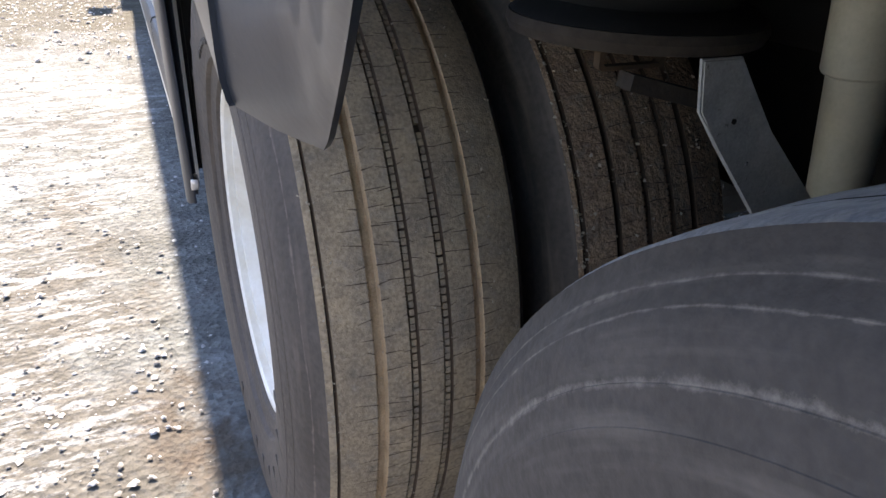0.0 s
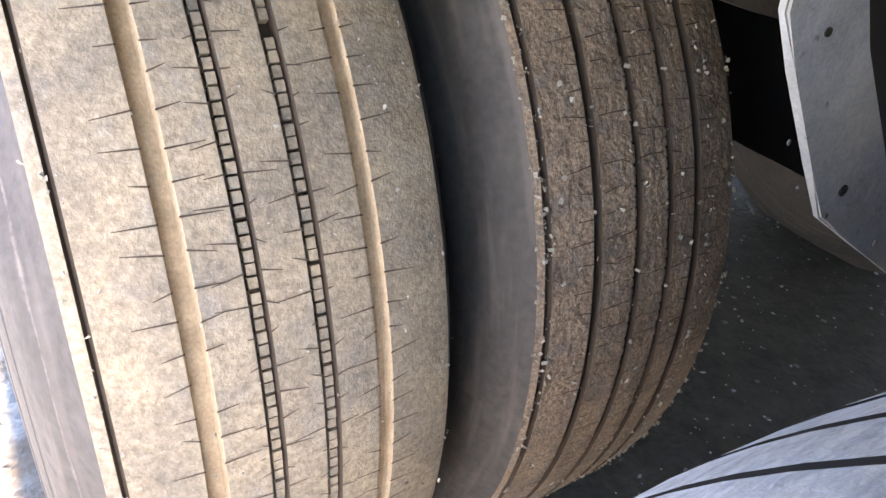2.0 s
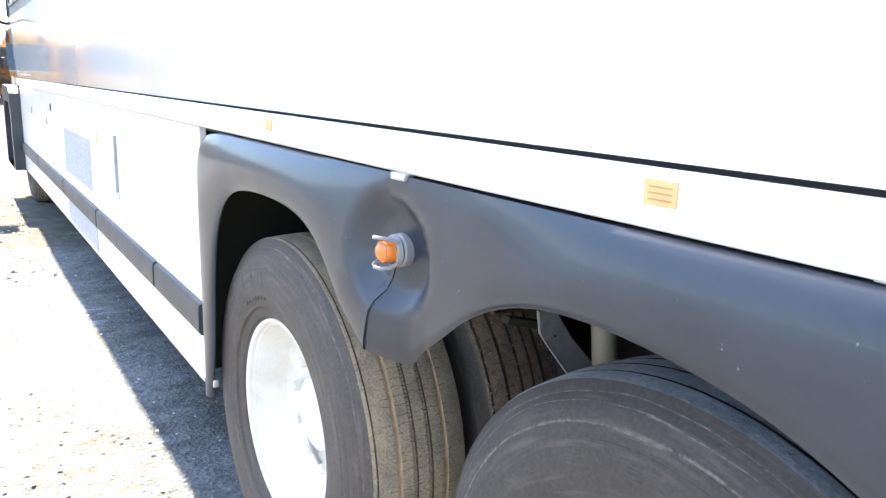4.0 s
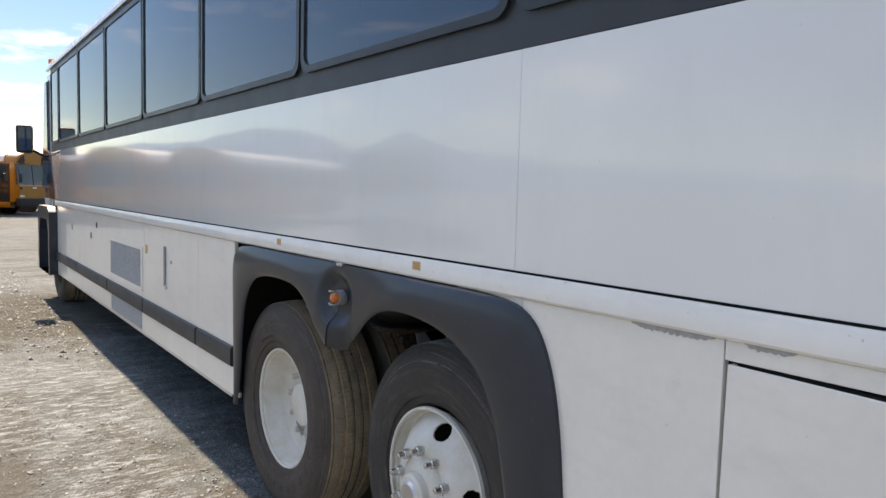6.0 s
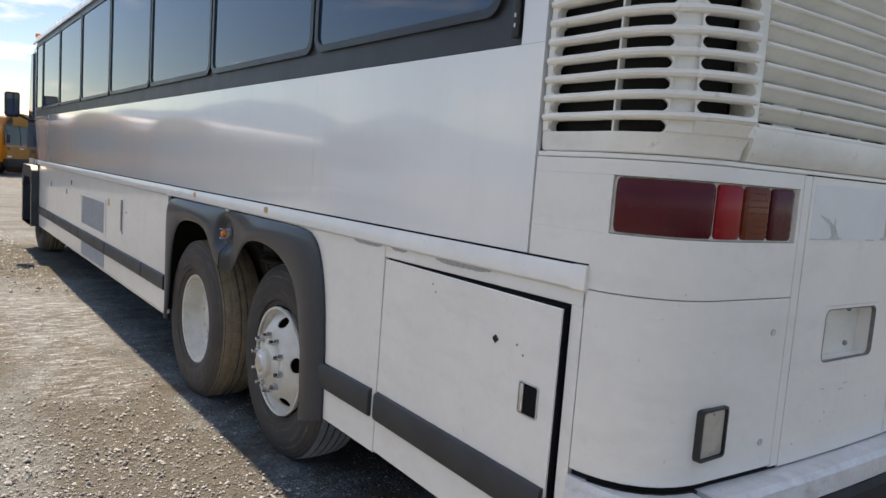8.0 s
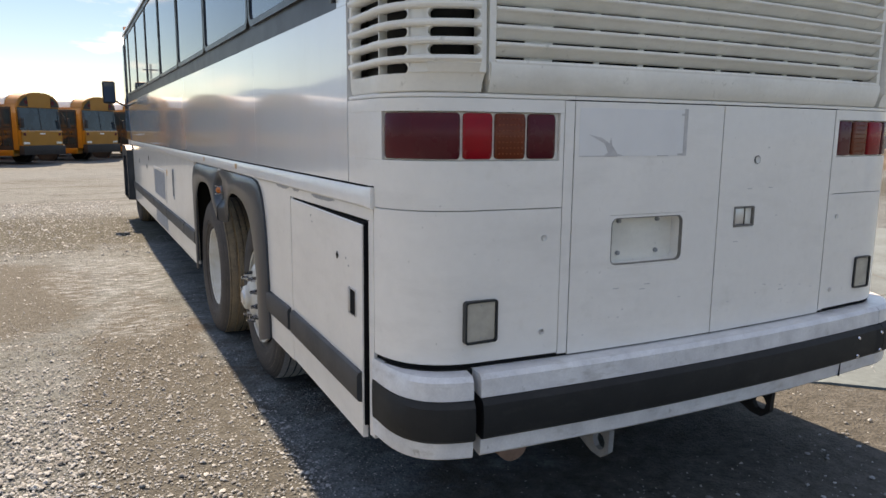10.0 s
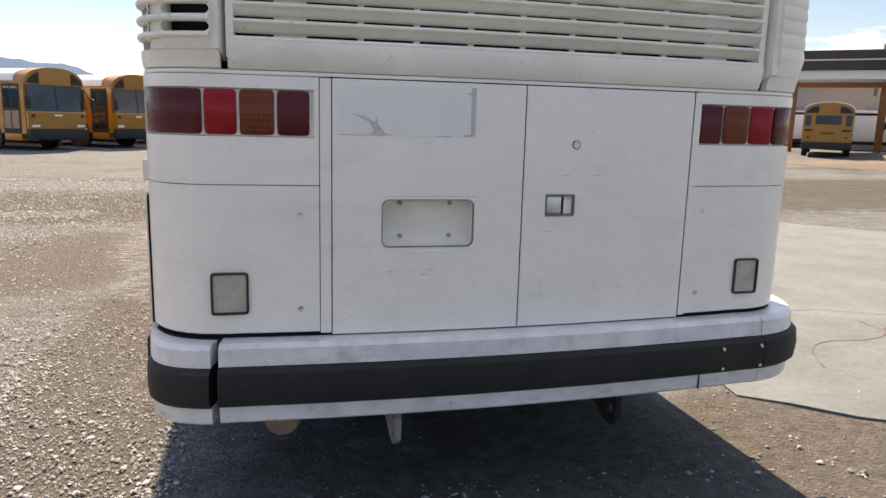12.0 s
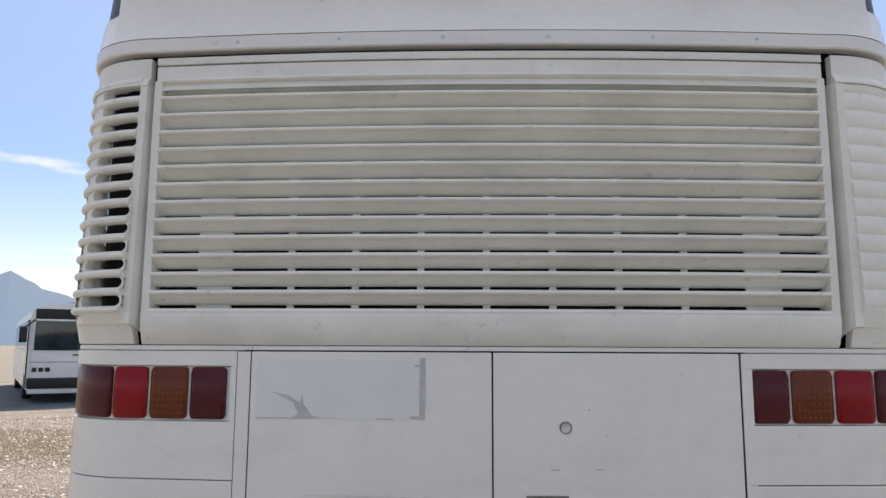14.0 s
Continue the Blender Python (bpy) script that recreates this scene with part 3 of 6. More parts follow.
# reverse lamps
for x0, x1, own in ((0.216, 0.340, low_l), (2.250, 2.362, low_r)):
    xm = (x0 + x1) / 2
    yy = rear_y(xm)
    fr = part("reverse_lamp", ring_prism(rounded(x0, x1, 0.848, 0.994, 0.012, 3), rounded(x0 + 0.007, x1 - 0.007, 0.855, 0.987, 0.008, 3), "y", yy - 0.014, yy + 0.02), WFRAME, own, "reversing lamp in a black frame")
    part("lamp_lens", prism(rounded(x0 + 0.007, x1 - 0.007, 0.855, 0.987, 0.008, 3), "y", yy - 0.007, yy + 0.01, bevel=0.002), LENS, fr, "clear grey lens")
    for z in (0.866, 0.976):
        part("lens_screw", lathe([(yy - 0.009, 0.003), (yy, 0.003)], 6, "y", (xm, 0, z)), STEEL, fr)

# traces of a removed sticker on the left door
part("sticker_ghost", skin_panel(ux(0.64), ux(1.115), 1.462, 1.625, 0.0008, 0.002, 0.0003, 0.04), GHOST, eng_l, "paler patch where a sticker was")
part("sticker_residue", rear_box(1.100, 1.116, 1.462, 1.630, 0.0022, -0.001), RESIDUE, eng_l, "grey sticker residue")
for x0, x1, z0, z1 in ((1.086, 1.104, 1.605, 1.612), (1.075, 1.1, 1.463, 1.470), (0.98, 1.03, 1.461, 1.464), (0.64, 0.80, 1.461, 1.464)):
    part("sticker_residue", rear_box(x0, x1, z0, z1, 0.0022, -0.001), RESIDUE, eng_l)
part("sticker_residue", bowed(prism([(0.68, 1.535), (0.73, 1.525), (0.765, 1.505), (0.77, 1.525), (0.775, 1.50), (0.80, 1.47), (0.83, 1.464), (0.74, 1.463), (0.76, 1.475), (0.745, 1.505), (0.72, 1.517)], "y", rear_y(0.75) - 0.0018, rear_y(0.75) + 0.001), 0.75), RESIDUE, eng_l, "curl of grey sticker residue")
random.seed(8)
for i in range(26):
    x, z = random.uniform(0.66, 1.95), random.choice((random.uniform(0.80, 1.0), random.uniform(0.80, 1.6)))
    if PL[0] - 0.03 < x < PL[1] + 0.03 and PL[2] - 0.03 < z < PL[3] + 0.03 or LA[0] - 0.04 < x < LA[1] + 0.04 and LA[2] - 0.03 < z < LA[3] + 0.03 or 1.26 < x < 1.34:
        continue
    w, h = random.choice(((0.025, 0.003), (0.012, 0.002), (0.006, 0.004))), 0
    part("paint_chip", rear_box(x, x + w[0], z, z + w[1], 0.0016, -0.001), RESIDUE, eng_l if x < 1.3 else eng_r)

# ---- grille ----
GX0, GX1, GZ0, GZ1, PITCH, NS = 0.288, 2.286, 1.765, 2.405, 0.0532, 13
# near-black sheet behind the grille, coloured as the shade inside
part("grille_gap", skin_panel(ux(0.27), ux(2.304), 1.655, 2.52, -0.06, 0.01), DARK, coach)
grille = part("engine_grille", sweep(ux(GX0 + 0.004), ux(GX1 - 0.004), [(-0.04, 1.664), (-0.004, 1.664), (0.004, 1.672), (0.012, 1.70), (0.020, 1.742), (0.016, 1.757), (-0.03, 1.757)], 0.08), CREAM, coach, "cream louvred engine grille")
for x0, x1 in ((GX0, GX0 + 0.024), (GX1 - 0.024, GX1)):
    part("grille_side", skin_panel(ux(x0), ux(x1), 1.70, 2.455, 0.010, 0.06, 0.004), CREAM, grille)
part("grille_top", sweep(ux(GX0), ux(GX1), [(-0.04, 2.428), (0.010, 2.424), (0.004, 2.450), (-0.002, 2.456), (-0.002, 2.503), (-0.04, 2.503)], 0.08), CREAM, grille)
part("grille_crown", sweep(ux(GX0), ux(GX1), [(-0.02, 2.508), (0.0, 2.508), (0.002, 2.512), (0.0, 2.530), (-0.02, 2.530)], 0.08), CREAM, grille)
# each louvre: a rounded lip, then a face that leans inwards down to a slot behind the next lip
for i in range(NS):
    z = GZ0 + PITCH * i + PITCH * 0.80
    lo = z - PITCH
    part("slat", sweep(ux(GX0 + 0.024), ux(GX1 - 0.024), [(0.010, z - 0.002), (0.016, z), (0.019, z + 0.005), (0.017, z + 0.010), (0.011, z + 0.013), (-0.034, z + 0.014), (-0.038, z + 0.010), (-0.010, z + 0.006), (-0.030, lo + 0.030), (-0.036, lo + 0.0245), (-0.026, lo + 0.0245), (-0.016, lo + 0.030), (0.000, z - 0.010)], 0.08), CREAM, grille)
part("slat", sweep(ux(GX0 + 0.024), ux(GX1 - 0.024), [(-0.038, GZ0 - 0.012), (0.017, GZ0 - 0.012), (0.018, GZ0 - 0.006), (0.011, GZ0 + 0.002), (-0.038, GZ0 + 0.003)], 0.08), CREAM, grille)
for x, wd in [(GX0 + 0.20, 0.052), (GX0 + 1.80, 0.052)] + [(GX0 + 0.43 + 0.19 * k, 0.010) for k in range(7)]:
    for i in range(NS):
        lo = GZ0 + PITCH * (i - 0.2)
        part("mullion", sweep(ux(x - wd), ux(x + wd), [(-0.040, lo + 0.012), (-0.0315, lo + 0.012), (-0.0265, lo + 0.027), (-0.036, lo + 0.027)], 0.1), CREAM, grille)

# corner louvres: open slots in two columns on the left, moulded shut on the right
SLOT, ROW, ROWS_N = 1.772, 0.0532, 13


def swell(ob):
    """The louvre panels stand proud of the rear, most at their lower lip, and sink a little into the side."""
    for v in ob.data.vertices:
        right = v.co.x > CX
        x, y, z = (W - v.co.x if right else v.co.x), v.co.y, v.co.z
        if y >= YS:
            u, n = YS - y, (-1.0, 0.0)
        elif x < RC:
            t = math.atan2(YS - y, RC - x)
            u, n = RC * t, (-math.cos(t), -math.sin(t))
        else:
            u, n = ARC + x - RC, (0.0, -1.0)
        g = float(np.interp(u, (-0.2, 0.0, 0.1, 0.178, 0.274, 0.419), (-0.014, -0.014, 0.002, 0.016, 0.030, 0.045)))
        if g > 0:
            g *= float(np.interp(z, (1.69, 1.76, 2.46), (0.0, 0.65 if right else 1.0, 0.0)))
        v.co.x += (-n[0] if right else n[0]) * g
        v.co.y += n[1] * g


for side in (0, 1):
    f = (lambda a, b: (a, b)) if side == 0 else (lambda a, b: (across(b), across(a)))
    cp = part("corner_louvre", sweep(*f(UL + 0.004, ux(0.268)), [(-0.03, 1.664), (-0.004, 1.664), (0.0, 1.668), (0.004, 1.695), (0.004, 1.719), (-0.03, 1.719)], 0.03), CREAM, coach, "cream corner louvre panel")
    part("louvre_top", sweep(*f(UL + 0.004, ux(0.268)), [(-0.03, 2.441), (0.012, 2.441), (0.012, 2.450), (0.004, 2.462), (-0.002, 2.470), (-0.002, 2.53), (-0.03, 2.53)], 0.03), CREAM, cp)
    part("louvre_edge", skin_panel(*f(0.419, 0.4395), 1.7195, 2.4405, 0.013, 0.05, 0.004, 0.02), CREAM, cp)
    bev = prism([(skin(f(a, a)[0], o).x, skin(f(a, a)[0], o).y) for a, o in ((0.4395, 0.010), (ux(0.284), -0.030), (ux(0.284), -0.05), (0.4395, -0.05))], "z", 1.690, 2.4405)
    for v in bev.verts:
        if v.co.z < 1.7 and v.co.y < skin(0.44, -0.02).y:
            v.co.z += 0.035
    part("louvre_bevel", bev, CREAM, cp)
    if side == 0:
        # backing seen through the slots, painted dark for their shade
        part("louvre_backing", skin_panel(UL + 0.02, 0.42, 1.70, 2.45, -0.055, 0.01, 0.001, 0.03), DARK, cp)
        for i in range(ROWS_N + 1):
            z1 = SLOT + ROW * i
            z0 = z1 - 0.0225
            part("slat", sweep(UL + 0.004, 0.419, [(-0.030, z0 + 0.002), (0.004, z0), (0.011, z0 + 0.004), (0.014, z0 + 0.011), (0.012, z1 - 0.004), (0.006, z1), (-0.030, z1)], 0.03), CREAM, cp)
        for u0, u1, o, z0 in ((UL + 0.004, -0.158, 0.006, 1.719), (0.077, 0.083, -0.004, 1.719), (0.2165, 0.2755, 0.007, 1.719), (0.2755, 0.419, 0.009, 1.719)):
            part("mullion", skin_panel(u0, u1, z0, 2.4405 if u0 < 0.27 else 1.752, o, 0.034, 0.003, 0.02), CREAM, cp)
        # rounded ends of the slots
        for i in range(ROWS_N + 1):
            zc = SLOT + ROW * (i - 1) + 0.0154
            for ue, way in ((-0.158, 1), (0.2165, -1), (0.2755, 1), (0.419, -1)):
                if i == 0 and ue > 0.25:
                    continue
                ends = [(ue + way * 0.012 * (abs(t) / 90) ** 2.2, zc + 0.0154 * t / 90) for t in (-90, -72, -50, -25, 0, 25, 50, 72, 90)]
                eb = bmesh.new()
                ring = [[eb.verts.new((skin(u, o).x, skin(u, o).y, z)) for u, z in [(ue - way * 0.004, zc - 0.0154)] + ends + [(ue - way * 0.004, zc + 0.0154)]] for o in (0.003, -0.026)]
                for k in range(len(ring[0]) - 1):
                    eb.faces.new((ring[0][k], ring[0][k + 1], ring[1][k + 1], ring[1][k]))
                eb.faces.new(ring[0])
                part("slot_end", eb, CREAM, cp, smooth=False)
    else:
        wave = [(-0.03, 1.7195), (0.004, 1.7195), (0.006, 1.770)]
        for i in range(ROWS_N):
            z0 = SLOT + ROW * i
            wave += [(0.004 + 0.007 * math.sqrt(math.sin(math.pi * min(0.999, q))), z0 + ROW * q) for q in (0.02, 0.12, 0.28, 0.45, 0.62, 0.80, 0.94)]
        wave = [p for p in wave if p[1] < 2.440] + [(0.004, 2.4405), (-0.03, 2.4405)]
        part("moulded_louvre", sweep(*f(UL + 0.004, 0.419), wave, 0.03), CREAM, cp, "louvre rows moulded shut")
    for piece in (cp, *cp.children):
        swell(piece)

# header over the grille, dark band, cap and roof
part("header_strip", skin_panel(uy(0.53), mir(uy(0.53)), 2.546, 2.590, 0.012, 0.04, 0.004), WHITE, coach)
head = part("header_panel", sweep(0.30, mir(0.30), [(-0.04, 2.592), (0.010, 2.592), (0.006, 2.60), (-0.006, 2.69), (-0.012, 2.82), (-0.04, 2.82)], 0.05), WHITE, coach, "white header panel over the grille")
for k in range(6):
    x = 0.54 + 0.31 * k
    p = skin(ux(x), 0.013)
    part("rivet", lathe([(p.y - 0.002, 0.005), (p.y + 0.006, 0.007)], 8, "y", (x, 0, 2.57)), ALU, head)
for u0, u1 in ((uy(0.53), 0.2995), (mir(0.2995), mir(uy(0.53)))):
    part("header_corner", sweep(u0, u1, [(-0.04, 2.592), (0.010, 2.592), (0.006, 2.60), (-0.006, 2.69), (-0.04, 2.70)], 0.05), WHITE, head)
part("rear_band", sweep(uy(0.636), mir(uy(0.636)), [(-0.06, 2.70), (-0.016, 2.70), (-0.04, 2.95), (-0.08, 2.97)], 0.06), BAND, coach, "dark band under the roof cap")


def arch(x):
    return 3.14 + 0.22 * (1 - ((x - CX) / CX) ** 2)


roof_bm = bmesh.new()
rows = []
for y, dz, inset in ((0.42, -0.18, 0.10), (0.50, -0.03, 0.04), (0.75, 0.0, 0.0), (4.0, 0.0, 0.0), (8.0, 0.0, 0.0), (11.3, 0.0, 0.0), (11.55, -0.05, 0.05), (11.7, -0.2, 0.12)):
    row = [roof_bm.verts.new((inset - 0.004, y, 3.05))]
    for k in range(25):
        x = inset + 0.01 + (W - 2 * inset - 0.02) * k / 24
        row.append(roof_bm.verts.new((x, y, max(3.06, arch(CX + (x - CX) * 0.995) + dz))))
    row.append(roof_bm.verts.new((W - inset + 0.004, y, 3.05)))
    rows.append(row)
for a, b in zip(rows, rows[1:]):
    for i in range(len(a) - 1):
        roof_bm.faces.new((a[i], a[i + 1], b[i + 1], b[i]))
    roof_bm.faces.new((a[0], b[0], b[-1], a[-1]))
roof_bm.faces.new(rows[0])
roof_bm.faces.new(rows[-1])
roof = part("roof", roof_bm, SHINE, coach, "white curved roof")
part("drip_rail", box(-0.018, 0.01, 0.55, 11.4, 3.045, 3.075, 0.004), ALU, roof, "bright drip rail")
part("roof_marker", box(0.0, 0.05, 11.25, 11.35, 3.15, 3.20, 0.01), ORANGE, roof)

# front cap: raked dark screen, mirror
part("front_cap", prism([(11.250, 0.50), (12.050, 0.50), (12.160, 1.0), (12.120, 1.5), (11.880, 2.2), (11.700, 3.05), (11.250, 3.05)], "x", 0.03, W - 0.03, bevel=0.03), SHINE, coach, "white front cap")
part("windscreen", prism([(11.500, 1.48), (12.130, 1.48), (11.920, 2.15), (11.730, 2.95), (11.500, 2.95)], "x", -0.002, W + 0.002, bevel=0.02), GLASS, coach, "dark windscreen")
part("driver_corner", prism([(10.850, 1.365), (11.800, 1.365), (11.600, 2.02), (11.250, 1.985)], "x", -0.006, 0.02), GLASS, coach)
mirror = part("wing_mirror", box(-0.36, -0.16, 11.550, 11.650, 1.96, 2.34, 0.04), BLACK_RUBBER, coach, "dark wing mirror on an arm")
part("mirror_glass", box(-0.34, -0.18, 11.544, 11.549, 1.99, 2.31), GLASS, mirror)
part("mirror_arm", tube([(-0.16, 11.600, 2.0), (-0.06, 11.620, 1.95), (0.05, 11.620, 1.92)], 0.018), BLACK_RUBBER, mirror)

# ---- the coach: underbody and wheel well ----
# box added to stop far-side light; the sheets are near-black for shade
part("underbody", box(0.98, 1.60, 1.86, 4.24, 0.56, 1.30), DARK, coach, "dark box added to block light from the far side")
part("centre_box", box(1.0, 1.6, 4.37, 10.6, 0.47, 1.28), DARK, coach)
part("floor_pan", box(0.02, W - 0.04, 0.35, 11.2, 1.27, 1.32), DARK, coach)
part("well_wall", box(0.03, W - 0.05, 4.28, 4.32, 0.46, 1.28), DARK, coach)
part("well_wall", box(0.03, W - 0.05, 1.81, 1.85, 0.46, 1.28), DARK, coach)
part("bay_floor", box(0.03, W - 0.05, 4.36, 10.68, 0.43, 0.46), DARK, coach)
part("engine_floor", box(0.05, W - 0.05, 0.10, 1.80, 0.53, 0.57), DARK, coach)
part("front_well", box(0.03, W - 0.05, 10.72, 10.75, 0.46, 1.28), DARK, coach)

# ---- wheels ----
RT = 0.532
DY, DZ, DX = 3.742, 0.486, 0.056     # drive wheel: hub and outer wall
TY, TZ, TX = 2.518, 0.501, 0.110     # tag wheel: hub and rim flange
part("axle", tube([(0.3, DY, 0.48), (2.27, DY, 0.48)], 0.08), STEEL, coach)
part("axle", tube([(0.3, TY, 0.499), (2.27, TY, 0.499)], 0.06), STEEL, coach)


def ring_wall(name, dark, light, cy, cz, amount, bands=()):
    """Rubber with scuffs that run round the wheel."""
    m = material(name, dark, 0.72, color2=tuple(1.5 * c for c in dark), scale=9, bump=0.2, bump_scale=70, fine=0.2)
    n, l = m.node_tree.nodes, m.node_tree.links
    b = n["Principled BSDF"]
    old = b.inputs["Base Color"].links[0].from_socket
    tc = n.new("ShaderNodeTexCoord")
    sep = n.new("ShaderNodeSeparateXYZ")
    l.new(tc.outputs["Object"], sep.inputs["Vector"])
    def op(kind, u, v=None):
        k = n.new("ShaderNodeMath")
        k.operation = kind
        for i, q in enumerate((u, v)):
            if q is None:
                continue
            if isinstance(q, (int, float)):
                k.inputs[i].default_value = q
            else:
                l.new(q, k.inputs[i])
        return k.outputs[0]
    dy, dz = op("SUBTRACT", sep.outputs["Y"], cy), op("SUBTRACT", sep.outputs["Z"], cz)
    rad = op("SQRT", op("ADD", op("MULTIPLY", dy, dy), op("MULTIPLY", dz, dz)))
    ang = op("ARCTAN2", dz, dy)
    comb = n.new("ShaderNodeCombineXYZ")
    l.new(op("MULTIPLY", rad, 70.0), comb.inputs["X"])
    l.new(op("MULTIPLY", ang, 3.0), comb.inputs["Y"])
    l.new(op("MULTIPLY", sep.outputs["X"], 60.0), comb.inputs["Z"])
    ns = n.new("ShaderNodeTexNoise")
    ns.inputs["Scale"].default_value = 1.0
    ns.inputs["Detail"].default_value = 5
    l.new(comb.outputs["Vector"], ns.inputs["Vector"])
    mr = n.new("ShaderNodeMapRange")
    mr.inputs["From Min"].default_value = 0.52
    mr.inputs["From Max"].default_value = 0.72
    mr.inputs["To Max"].default_value = amount
    l.new(ns.outputs["Fac"], mr.inputs["Value"])
    mx = n.new("ShaderNodeMix")
    mx.data_type = "RGBA"
    mx.inputs["B"].default_value = (*light, 1)
    l.new(mr.outputs["Result"], mx.inputs["Factor"])
    l.new(old, mx.inputs["A"])
    last = mx.outputs["Result"]
    # ragged pale bands where the wall has been rubbed
    for r0, half in bands:
        ns2 = n.new("ShaderNodeTexNoise")
        ns2.inputs["Scale"].default_value = 55.0
        ns2.inputs["Detail"].default_value = 8
        ns2.inputs["Roughness"].default_value = 0.75
        l.new(tc.outputs["Object"], ns2.inputs["Vector"])
        near_r = op("SUBTRACT", 1.0, op("DIVIDE", op("ABSOLUTE", op("SUBTRACT", op("ADD", rad, op("MULTIPLY", op("SUBTRACT", ns.outputs["Fac"], 0.5), 0.012)), r0)), half))
        mk = n.new("ShaderNodeMapRange")
        mk.inputs["From Min"].default_value = 0.62
        mk.inputs["From Max"].default_value = 1.0
        mk.inputs["To Max"].default_value = 0.55
        l.new(op("MULTIPLY", op("MAXIMUM", near_r, 0.0), op("MULTIPLY", ns2.outputs["Fac"], 1.7)), mk.inputs["Value"])
        mb = n.new("ShaderNodeMix")
        mb.data_type = "RGBA"
        mb.inputs["B"].default_value = (*tuple(min(0.6, 1.35 * c) for c in light), 1)
        l.new(mk.outputs["Result"], mb.inputs["Factor"])
        l.new(last, mb.inputs["A"])
        last = mb.outputs["Result"]
    l.new(last, b.inputs["Base Color"])
    return m


TREAD = material("dusty_tread", (0.36, 0.262, 0.17), 0.92, color2=(0.20, 0.155, 0.115), scale=14, bump=0.25, bump_scale=420, fine=0.3)
IN_TREAD = material("caked_tread", (0.35, 0.23, 0.15), 0.95, color2=(0.165, 0.107, 0.074), scale=26, bump=0.5, bump_scale=130, fine=0.45)
GROOVE = material("groove_dust", (0.50, 0.35, 0.22), 0.95, color2=(0.36, 0.24, 0.145), scale=30, bump=0.3, bump_scale=200, fine=0.15)
LADDER = material("dark_groove", (0.075, 0.045, 0.028), 0.95, vary=0.3, scale=30)
WALL = ring_wall("tyre_sidewall", (0.048, 0.038, 0.033), (0.17, 0.13, 0.105), DY, DZ, 0.3, ((0.500, 0.005), (0.446, 0.0025)))
IN_WALL = ring_wall("inner_sidewall", (0.050, 0.041, 0.034), (0.17, 0.135, 0.105), DY, DZ, 0.55)
TAG_WALL = ring_wall("worn_sidewall", (0.034, 0.029, 0.027), (0.19, 0.165, 0.145), TY, TZ, 0.25, ((0.462, 0.012), (0.492, 0.004), (0.506, 0.004)))
# worn tread; its blue-white tint stands in for reflected sky
TAG_TREAD = ring_wall("worn_sky_tint_tread", (0.135, 0.145, 0.163), (0.46, 0.47, 0.49), TY, TZ, 0.3)
TAG_TREAD.node_tree.nodes["Principled BSDF"].inputs["Sheen Weight"].default_value = 0.25
TAG_TREAD.node_tree.nodes["Bump"].inputs["Strength"].default_value = 0.7
add_dirt(TREAD, (1.0, 1.0, 1.0), 38.0, 0.52, 0.68, (0.27, 0.235, 0.20), 0.38)
add_dirt(TREAD, (1.0, 1.0, 1.0), 420.0, 0.58, 0.70, (0.55, 0.45, 0.33), 0.5)
add_dirt(IN_TREAD, (1.0, 1.0, 1.0), 60.0, 0.50, 0.64, (0.20, 0.165, 0.135), 0.6)
add_dirt(IN_TREAD, (1.0, 1.0, 1.0), 18.0, 0.62, 0.70, (0.03, 0.025, 0.022), 0.7)
GRAVEL_BIT = material("small_stone", (0.42, 0.36, 0.28), 0.9, vary=0.4, scale=300)
GROOVES = ((0.030, 0.0022, 0.004, 3), (0.254, 0.0125, 0.010, 2), (0.426, 0.0105, 0.010, 3), (0.596, 0.0105, 0.010, 3), (0.772, 0.0105, 0.010, 2))


def tyre_profile(x0, tread, R, grooves=None):
    """(along, radius, material) round the section of a tyre whose outer wall is at x0; grooves run round the tread."""
    side = 0.026
    pr = [(x0 + 0.030, 0.290), (x0 + 0.010, 0.305), (x0 + 0.004, 0.330), (x0 - 0.004, 0.334), (x0 - 0.012, 0.360), (x0 - 0.016, 0.395), (x0 - 0.016, 0.425), (x0 - 0.0145, 0.440), (x0 - 0.0138, 0.4405), (x0 - 0.012, 0.449), (x0 - 0.009, 0.4605), (x0 - 0.0082, 0.461), (x0 - 0.005, 0.474), (x0 - 0.0005, 0.486), (x0 + 0.004, 0.495), (x0 + 0.012, R - 0.028), (x0 + 0.019, R - 0.016), (x0 + side - 0.003, R - 0.009)]
    out = [(a, r, 0) for a, r in pr]
    t0, t1 = x0 + side, x0 + side + tread
    crown = lambda a: R - 0.007 * (2 * (a - (t0 + t1) / 2) / tread) ** 2
    out.append((t0 + 0.003, crown(t0 + 0.003), 1))
    for g, wd, dp, mi in grooves or GROOVES:
        a = t0 + g * tread
        out += [(a - wd / 2 - 0.001, crown(a), 1), (a - wd / 2 + 0.001, crown(a) - dp, mi), (a + wd / 2 - 0.001, crown(a) - dp, mi), (a + wd / 2 + 0.001, crown(a), 1)]
    out.append((t1 - 0.003, crown(t1 - 0.003), 1))
    end = 2 * x0 + 2 * side + tread
    out += [(end - a, r, 0) for a, r in reversed(pr)]
    return out, t0, crown


